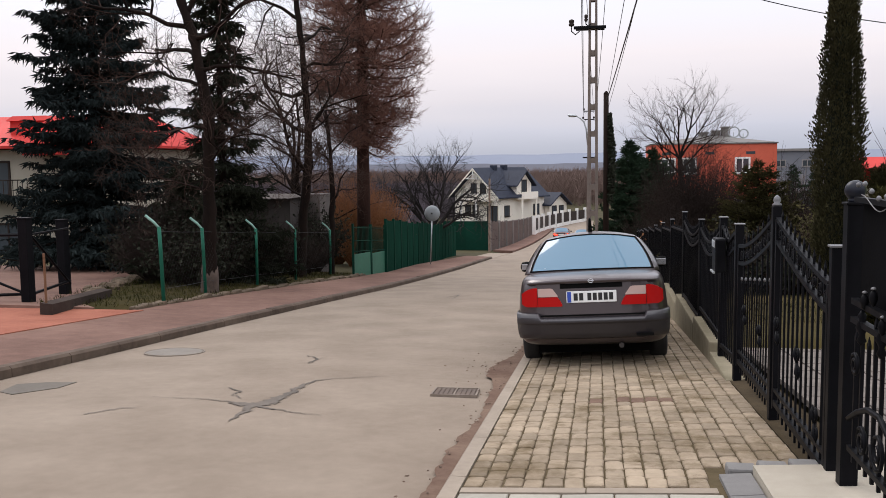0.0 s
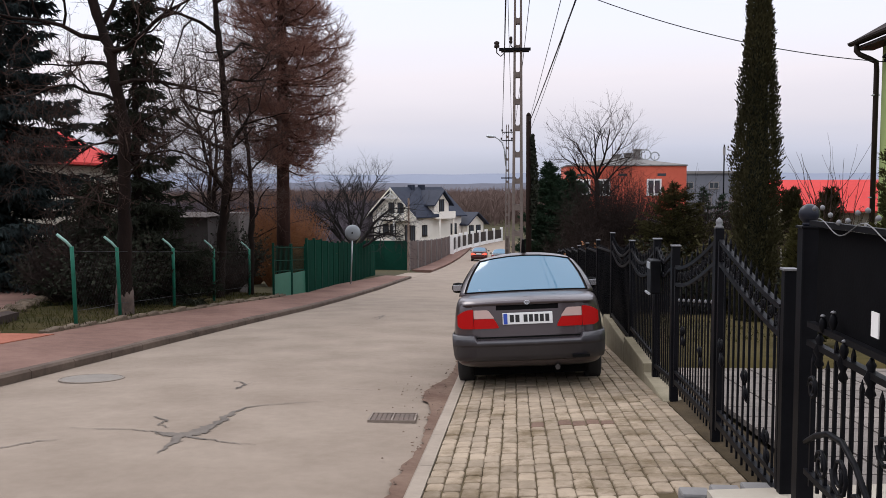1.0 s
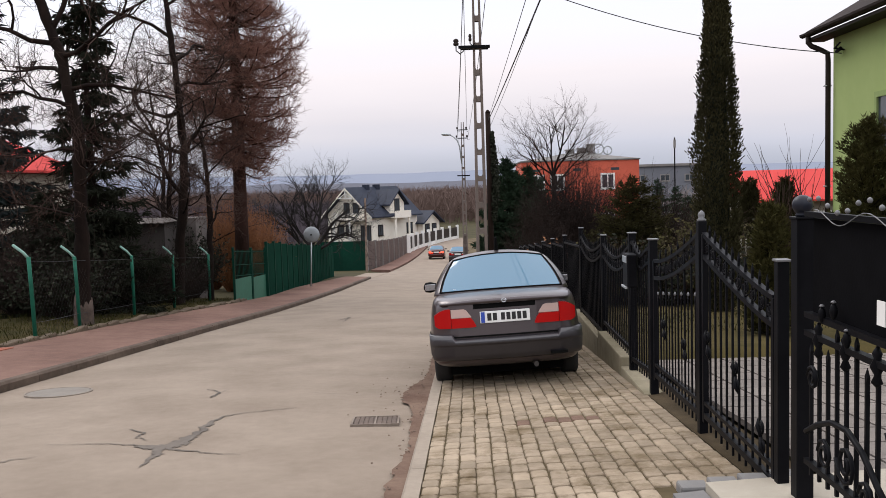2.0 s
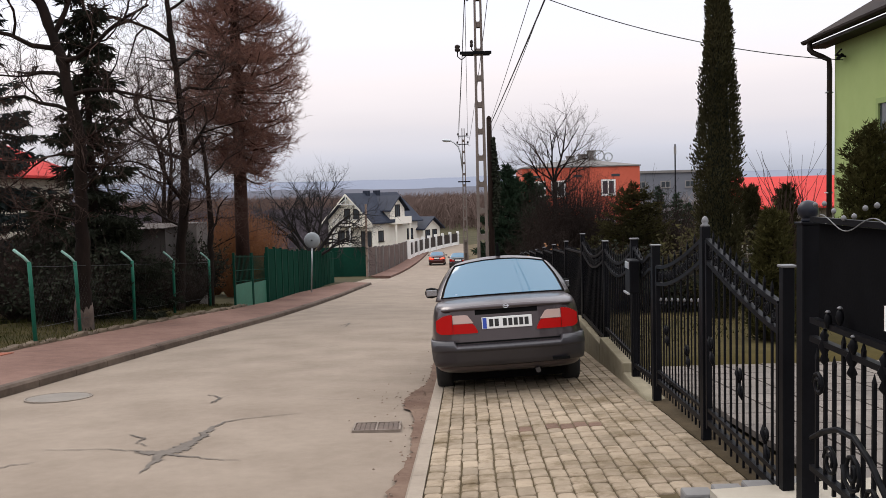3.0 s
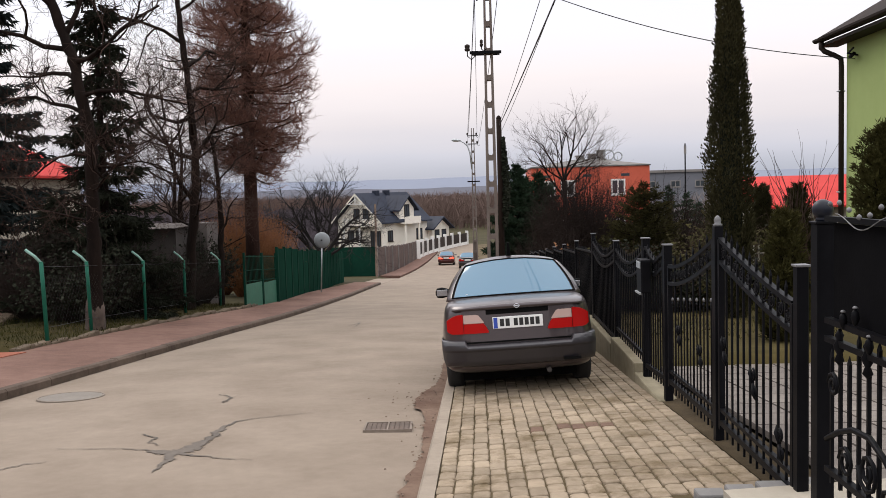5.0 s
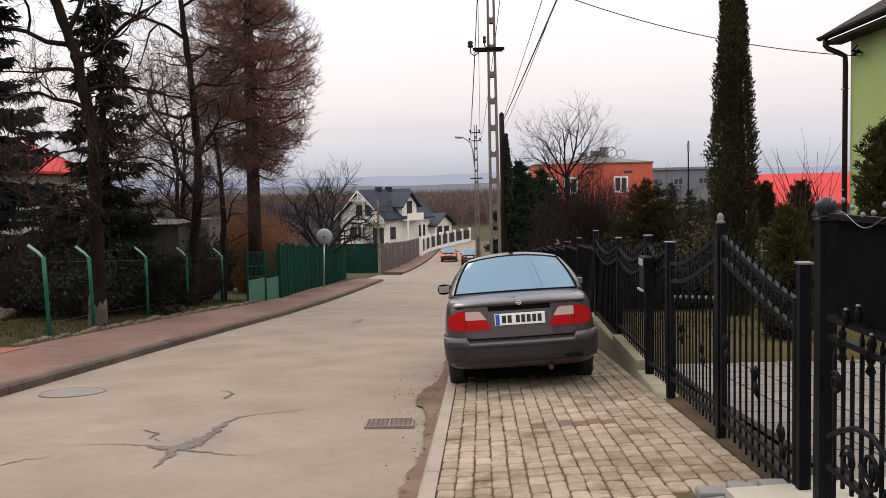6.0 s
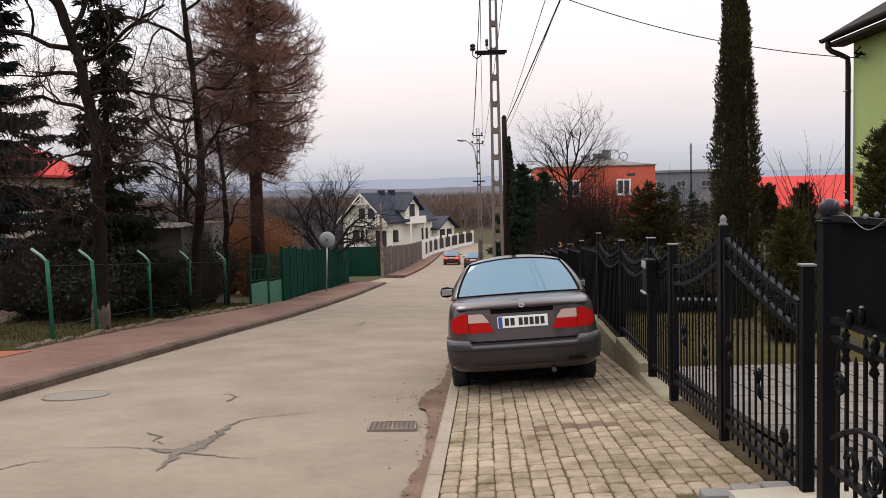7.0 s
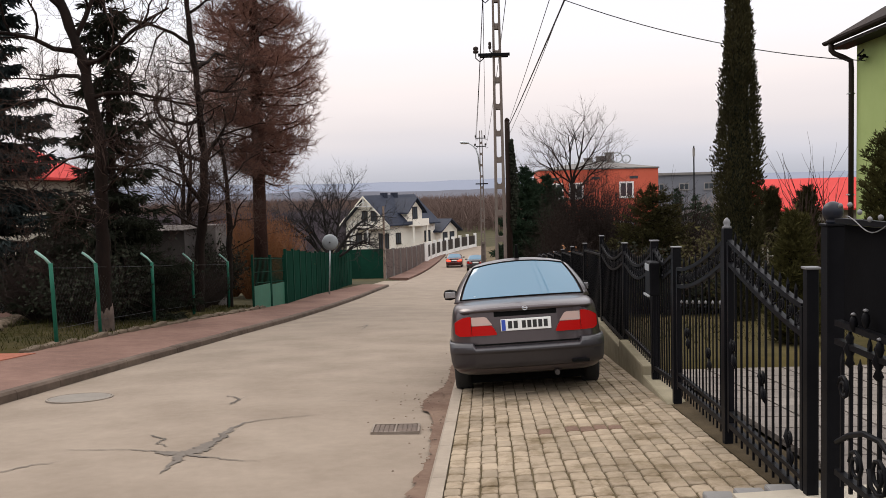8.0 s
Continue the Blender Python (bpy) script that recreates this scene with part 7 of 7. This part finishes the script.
def twig_bush(name, at, r, h, n, material, label, seed, leaf=None, group="shrubs"):
    rng = random.Random(seed)
    e = base(name, label, "shrub", at, group=group)
    s, lf = MB(), MB()
    for i in range(n):
        a, k = rng.uniform(0, 6.283), math.sqrt(rng.random())
        d = Vector((math.cos(a) * k * r, math.sin(a) * k * r, h * rng.uniform(.5, 1.05) * (1.1 - .4 * k)))
        p = Vector((math.cos(a) * k * r * .25, math.sin(a) * k * r * .25, 0))
        mid_ = p.lerp(p + d, .5) + Vector((rng.gauss(0, .1) * r, rng.gauss(0, .1) * r, 0))
        end = p + d
        s.tube([p, mid_, end], [.012, .008, .003], 3, False)
        for c in range(7):
            b = mid_.lerp(end, rng.uniform(-.5, 1))
            q = b + Vector((rng.gauss(0, .22), rng.gauss(0, .22), rng.gauss(.12, .18))) * r
            s.tube([b, q], [.005, .0025], 3, False)
            if leaf:
                for _ in range(3):
                    c0 = b.lerp(q, rng.random())
                    u = Vector((rng.gauss(0, 1), rng.gauss(0, 1), rng.gauss(0, 1))).normalized() * .05
                    w = u.orthogonal().normalized() * .032
                    lf.quad(c0 - u, c0 + w, c0 + u, c0 - w)
    s.ob("crown", material, e)
    if leaf:
        lf.ob("foliage", leaf, e, label="withered brown leaves")
    return e


twig_bush("bare_shrub", (3.7, 33, G(33) + .1), 1.5, 4.7, 820, SHADETWIG, "dense bare brown shrub in the yard", 90)
twig_bush("bare_shrub", (4.7, 35, G(35) + .1), 1.7, 4.8, 820, SHADETWIG, "dense bare brown shrub in the yard", 91)
twig_bush("bare_shrub", (2.6, 30, G(30) + .1), 1.2, 2.6, 260, SHADETWIG, "low bare brown shrub by the fence", 92)
twig_bush("bare_shrub", (6.7, 31, G(31) + .1), 1.4, 3.8, 520, SHADETWIG, "dense bare brown shrub in the yard", 93)
twig_bush("bare_shrub", (8.4, 30, G(30) + .1), 1.4, 2.9, 240, SHADETWIG, "dense bare brown shrub in the yard", 94)
WILLOW = mat("willow_twigs", (0.17, 0.072, 0.030), (0.27, 0.125, 0.058), 3, 0.95, 0, spec=0.08)
twig_bush("willow_bush", (-9.2, 35, G(35) + .1), 1.25, 4.0, 620, WILLOW, "orange-brown willow bush of fine bare shoots", 95)
twig_bush("willow_bush", (-8.5, 36.5, G(36.5) + .1), 1.0, 3.4, 420, WILLOW, "orange-brown willow bush of fine bare shoots", 96)
twig_bush("willow_bush", (-10.8, 37, G(37) + .1), 1.3, 3.6, 380, WILLOW, "orange-brown willow bush of fine bare shoots", 97)
twig_bush("hedge_shrub", (2.4, 24.5, G(24.5) + .1), 0.9, 1.5, 140, TWIG, "low reddish hedge shrub behind the fence", 98, HEDGEBROWN)
twig_bush("hedge_shrub", (3.6, 22.5, G(22.5) + .1), 1.0, 1.5, 140, TWIG, "low reddish hedge shrub behind the fence", 99, JUNIPER)
twig_bush("hedge_shrub", (5.9, 20.5, G(20.5) + .1), 1.0, 2.2, 160, TWIG, "evergreen hedge shrub in the yard", 100, JUNIPER)
twig_bush("hedge_shrub", (6.2, 23, G(23) + .1), 1.0, 2.3, 160, TWIG, "evergreen hedge shrub in the yard", 101, JUNIPER)
# The deep shade behind the fence is put into these shrubs' dark colour.
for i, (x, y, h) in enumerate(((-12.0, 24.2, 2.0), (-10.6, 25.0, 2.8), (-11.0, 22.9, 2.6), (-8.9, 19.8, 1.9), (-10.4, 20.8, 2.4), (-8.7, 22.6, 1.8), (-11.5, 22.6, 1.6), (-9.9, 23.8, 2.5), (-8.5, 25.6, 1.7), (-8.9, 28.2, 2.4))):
    twig_bush("undergrowth_shrub", (x, y, G(y) + .15), 1.1, h, 210, SHADETWIG, "tangled undergrowth in shade-dark colour behind the wire fence", 110 + i, SPRUCEDARK if i % 4 else None)

for i in range(9):
    x = 2.7 + 0.72 * i
    twig_bush("evergreen_hedge", (x, 18.6 + 0.5 * math.sin(i * 2.0), G(18.6) + .15), 0.62, 1.35 + 0.3 * math.sin(i * 1.7), 120, TWIG, "clipped dark evergreen hedge shrub across the lawn", 130 + i, SPRUCEDARK if i % 3 else JUNIPER, group="yard hedge")

for i in range(6):
    twig_bush("evergreen_hedge", (9.6 + 1.25 * i, 37.5 + 0.6 * math.sin(i * 2.3), G(37.5) + .1), 1.0, 2.75 + 0.4 * math.sin(i * 1.9), 130, SHADETWIG, "dark evergreen hedge shrub below the red roof", 150 + i, SPRUCEDARK if i % 2 else JUNIPER, group="far hedge")
tr = base("garden_trellis", "small pale wooden trellis in the yard", "trellis", (6.35, 19.8, G(19.8) + .25))
for i in range(4):
    m = MB()
    m.box(-.18 + .11 * i, -.15 + .11 * i, -.012, .012, 0, 1.35, 0.003)
    m.ob("upright", TRELLIS, tr)
for z in (.25, .55, .85, 1.15):
    m = MB()
    m.box(-.2, .23, -.03, -.012, z, z + .03, 0.003)
    m.ob("slat", TRELLIS, tr)

# ---- road furniture and marks ----
gr = base("drain_grate", "rusty rectangular drain grate in the road", "drain grate", (-0.685, 7.86, G(7.86) + 0.018))
tilt = Matrix.Rotation(math.atan(SLOPE), 4, "X") @ Matrix.Rotation(radians(3), 4, "Z")
RUSTY = mat("rusty_iron", (0.052, 0.034, 0.024), (0.105, 0.070, 0.050), 25, 0.8, 0.5, 120)
m = MB()
for a, b, c, d_ in ((-.21, .21, -.185, -.17), (-.21, .21, .17, .185), (-.21, -.193, -.17, .17), (.193, .21, -.17, .17), (-.007, .007, -.17, .17)):
    m.box(a, b, c, d_, -0.02, 0.012)
m.ob("frame", mat("grate_frame", (0.12, 0.092, 0.070), (0.20, 0.160, 0.128), 25, 0.85, 0.4, 120), gr)
for px in (-.164, -.122, -.080, -.038, .038, .080, .122, .164):
    m = MB()
    m.box(px - .0175, px + .0175, -.17, .17, -0.03, 0.008)
    m.ob("bar", RUSTY, gr)
m = MB()
m.box(-.2, .2, -.17, .17, -0.03, 0.002)
m.ob("pit", RUSTY, gr)
gr.matrix_basis = Matrix.Translation((-0.685, 7.86, G(7.86) + 0.02)) @ tilt

mh = base("manhole_cover", "round iron manhole cover set in the road", "manhole cover", (-4.5, 9.9, 0))
m = MB()
m.rings([[(r_ * math.cos(a), r_ * math.sin(a), z) for a in [k * math.pi / 18 for k in range(36)]] for r_, z in ((.36, -.02), (.36, .010), (.345, .012), (.34, .004))])
m.ob("ring", mat("iron_ring", (0.155, 0.126, 0.10), (0.205, 0.170, 0.136), 20, 0.85, 0.3, 100), mh)
m = MB()
m.rings([[(r_ * math.cos(a), r_ * math.sin(a), z) for a in [k * math.pi / 18 for k in range(36)]] for r_, z in ((.332, -.02), (.332, .008), (.32, .011), (.02, .011))])
m.ob("lid", mat("iron_lid", (0.135, 0.117, 0.097), (0.185, 0.163, 0.137), 30, 0.85, 0.6, 90), mh)
mh.matrix_basis = Matrix.Translation((-4.5, 9.92, G(9.92) + 0.018)) @ Matrix.Rotation(math.atan(SLOPE), 4, "X")


def road_z(x, y):
    t = (x - kerb_left(y)) / (KX - kerb_left(y))
    return G(y) + 0.03 * math.sin(math.pi * min(max(t, 0), 1))


def crack(name, pts, widths, label, seed, sub=22):
    """A ragged tar-dark crack lying on the road."""
    rng = random.Random(seed)
    s = MB()
    rows = []
    n = len(pts) - 1
    for i in range(n):
        for k in range(sub):
            t = k / sub
            p = Vector((*pts[i], 0)).lerp(Vector((*pts[i + 1], 0)), t)
            w = (widths[i] + (widths[i + 1] - widths[i]) * t) * (0.95 + 0.5 * noise.noise((p.x * 7, p.y * 7, 4)))
            d = (Vector((*pts[i + 1], 0)) - Vector((*pts[i], 0))).normalized()
            o = Vector((-d.y, d.x, 0))
            j = rng.gauss(0, .15) * w + 0.040 * noise.noise((p.x * 8, p.y * 8, 0)) + 0.016 * noise.noise((p.x * 28, p.y * 28, 2))
            rows.append((p + o * (w * rng.uniform(.44, .56) + j), p - o * (w * rng.uniform(.44, .56) - j)))
    for a, b in rows:
        for q in (a, b):
            s.v.append((q.x, q.y, road_z(q.x, q.y) + 0.006))
    for i in range(len(rows) - 1):
        s.f.append((2 * i, 2 * i + 1, 2 * i + 3, 2 * i + 2))
    return tagged(s.ob(name, PATCH), label, "road crack", group="road cracks", kind="structure")


crack("road_crack", [(-2.5, 6.96), (-2.28, 6.89), (-2.17, 7.05), (-2.14, 7.42), (-2.17, 7.86), (-2.13, 8.18), (-1.96, 8.34), (-1.72, 8.51), (-1.43, 8.67)], [0.0232, 0.1705, 0.155, 0.0775, 0.062, 0.0232, 0.0155, 0.0116, 0.0031], "dark ragged crack in the worn asphalt", 1)
crack("road_crack", [(-2.28, 6.89), (-2.2, 6.57), (-2.18, 6.26)], [0.093, 0.0465, 0.0077], "dark ragged crack in the worn asphalt", 2)
crack("road_crack", [(-2.23, 6.89), (-1.92, 6.74), (-1.55, 6.63)], [0.062, 0.0194, 0.0031], "dark ragged crack in the worn asphalt", 3)
crack("road_crack", [(-2.3, 6.95), (-2.55, 7.03), (-2.94, 7.08), (-3.32, 7.1)], [0.0465, 0.0155, 0.0116, 0.0031], "dark ragged crack in the worn asphalt", 4)
crack("road_crack", [(-2.8, 7.64), (-2.62, 7.49), (-2.62, 7.29), (-2.46, 7.17)], [0.0155, 0.0232, 0.0155, 0.0039], "dark ragged crack in the worn asphalt", 5)
crack("road_crack", [(-2.76, 9.84), (-2.57, 9.59), (-2.57, 9.25), (-2.54, 9.82)], [0.0155, 0.031, 0.0155, 0.0031], "dark ragged crack in the worn asphalt", 6)
crack("road_crack", [(-3.43, 6.3), (-3.34, 6.52), (-3.12, 6.68)], [0.0155, 0.0232, 0.0031], "dark ragged crack in the worn asphalt", 7)
crack("road_crack", [(-2.74, 19.32), (-2.62, 20.27), (-2.55, 18.83)], [0.0155, 0.0465, 0.0077], "dark ragged crack in the worn asphalt", 8)
crack("road_crack", [(-1.57, 9.51), (-1.31, 9.42), (-1.06, 9.32)], [0.0031, 0.0093, 0.0031], "dark ragged crack in the worn asphalt", 9)
crack("road_crack", [(-2.33, 14.57), (-2.06, 15.27)], [0.0031, 0.0155], "dark ragged crack in the worn asphalt", 10)


STAIN = mat("oil_stain", (0.075, 0.062, 0.048), (0.115, 0.098, 0.078), 20, 0.85, 0.2, 100)

m = MB()
pts = [(-4.83, 7.17), (-4.62, 7.05), (-4.40, 7.42), (-4.42, 7.74), (-4.70, 7.70), (-4.95, 7.58)]
m.rings([[(x, y, road_z(x, y) + h) for x, y in pts] for h in (-0.02, 0.006)])
tagged(m.ob("road_patch", STAIN), "dark square patch in the worn asphalt", "road patch", kind="structure")

# ---- pavers ----
prng = random.Random(77)
COLS, X0, X1 = 17, -0.152, 1.775
pitch = (X1 - X0) / COLS
LENS = (0.165, 0.195, 0.205)
paver_mesh = {}
GAP = 0.007


def paver_shape(ln, material=PAVER):
    s = MB()
    w = pitch - GAP

    def rg(z, e, q=0.017):
        a, b = w / 2 - e, ln / 2 - e
        return [(-a + q, -b, z), (a - q, -b, z), (a, -b + q, z), (a, b - q, z), (a - q, b, z), (-a + q, b, z), (-a, b - q, z), (-a, -b + q, z)]
    s.rings([rg(-0.03, 0), rg(-0.010, 0), rg(-0.002, 0.002), rg(0.0022, 0.008)])
    me = bpy.data.meshes.new("paver")
    me.from_pydata(s.v, [], s.f)
    me.materials.append(material)
    return me


RUSTPAVER = mat("rust_stained_paver", (0.085, 0.044, 0.026), (0.165, 0.100, 0.066), 14, 0.92, 0.5, 160, vary=0.12, world=True)
stained_mesh = {}
for ln in LENS:
    paver_mesh[ln] = paver_shape(ln - GAP)
    stained_mesh[ln] = paver_shape(ln - GAP, RUSTPAVER)
field = base("paved_walk", "grey concrete paver surface of the pavement", "pavement", (0, 0, 0), kind="structure")
cross = math.atan(0.05)
rest = MB()
placed = []
for c in range(COLS):
    x = X0 + (c + .5) * pitch
    y = 4.78 + (0.0 if c % 2 else 0.04)
    while y < 34:
        ln = prng.choice(LENS)
        yc = y + ln / 2
        y += ln
        if yc < 5.2 and x > 1.20:
            continue
        placed.append((yc, x, ln))
placed.sort()
near = placed[:300]
chosen = set(near)
for yc, x, ln in placed:
    z = walk_right(x, yc) + prng.uniform(-0.0035, 0.003)
    rx, ry = math.atan(SLOPE) + prng.gauss(0, .009), -cross + prng.gauss(0, .012)
    mtx = Matrix.Translation((x + prng.gauss(0, .0025), yc, z)) @ Euler((rx, ry, prng.gauss(0, .022))).to_matrix().to_4x4()
    if (yc, x, ln) in chosen:
        spot = (0.80 < x < 1.16 and 7.20 < yc < 7.40) or (0.5 < x < 0.66 and 7.22 < yc < 7.36)
        o = new("paver", stained_mesh[ln] if spot else paver_mesh[ln])
        o.parent = field
        o.matrix_basis = mtx
    else:
        w, l2 = (pitch - GAP) / 2, (ln - GAP) / 2

        def rg(z, e, q=0.016):
            a, b = w - e, l2 - e
            return [mtx @ Vector(v) for v in ((-a + q, -b, z), (a - q, -b, z), (a, -b + q, z), (a, b - q, z), (a - q, b, z), (-a + q, b, z), (-a, b - q, z), (-a, -b + q, z))]
        rest.rings([rg(-.02, 0), rg(-.003, 0), rg(.0025, .006)])
ro = rest.ob("paver_field", PAVER, field)
ro["kind"] = "stuff"

# pale slabs of the crossing before the pavers
srng = random.Random(5)
SLABM = mat("crossing_slab", (0.25, 0.232, 0.19), (0.37, 0.345, 0.29), 9, 0.92, 0.4, 150, vary=0.1, world=True)
slabs = base("slab_crossing", "pale concrete slabs of the driveway crossing", "pavement", (0, 0, 0), kind="structure")
for j in range(60):
    for i in range(5):
        x0 = -0.15 + 0.28 * i
        y1 = 4.66 - 0.2 * j
        s = MB()
        pts = [(x0 + .004, y1 - .196), (x0 + .276, y1 - .196), (x0 + .276, y1), (x0 + .004, y1)]
        s.rings([[(x, y, walk_right(x, y) - .03) for x, y in pts], [(x, y, walk_right(x, y) - .003) for x, y in pts],
                 [(x + (.006 if x < x0 + .1 else -.006), y + (.006 if y < y1 - .1 else -.006), walk_right(x, y) + .003 + srng.uniform(-.002, .002)) for x, y in pts]])
        s.ob("slab", SLABM, slabs)
for i in range(2):
    x0 = -0.15 + 0.69 * i
    s = MB()
    pts = [(x0 + .003, 4.675), (x0 + .687, 4.675), (x0 + .687, 4.765), (x0 + .003, 4.765)]
    s.rings([[(x, y, walk_right(x, y) - .05) for x, y in pts], [(x, y, walk_right(x, y) + .006) for x, y in pts]])
    tagged(s.ob("edging_stone", KERB), "narrow concrete edging stone across the pavement", "edging stone", group="cross edging stones")
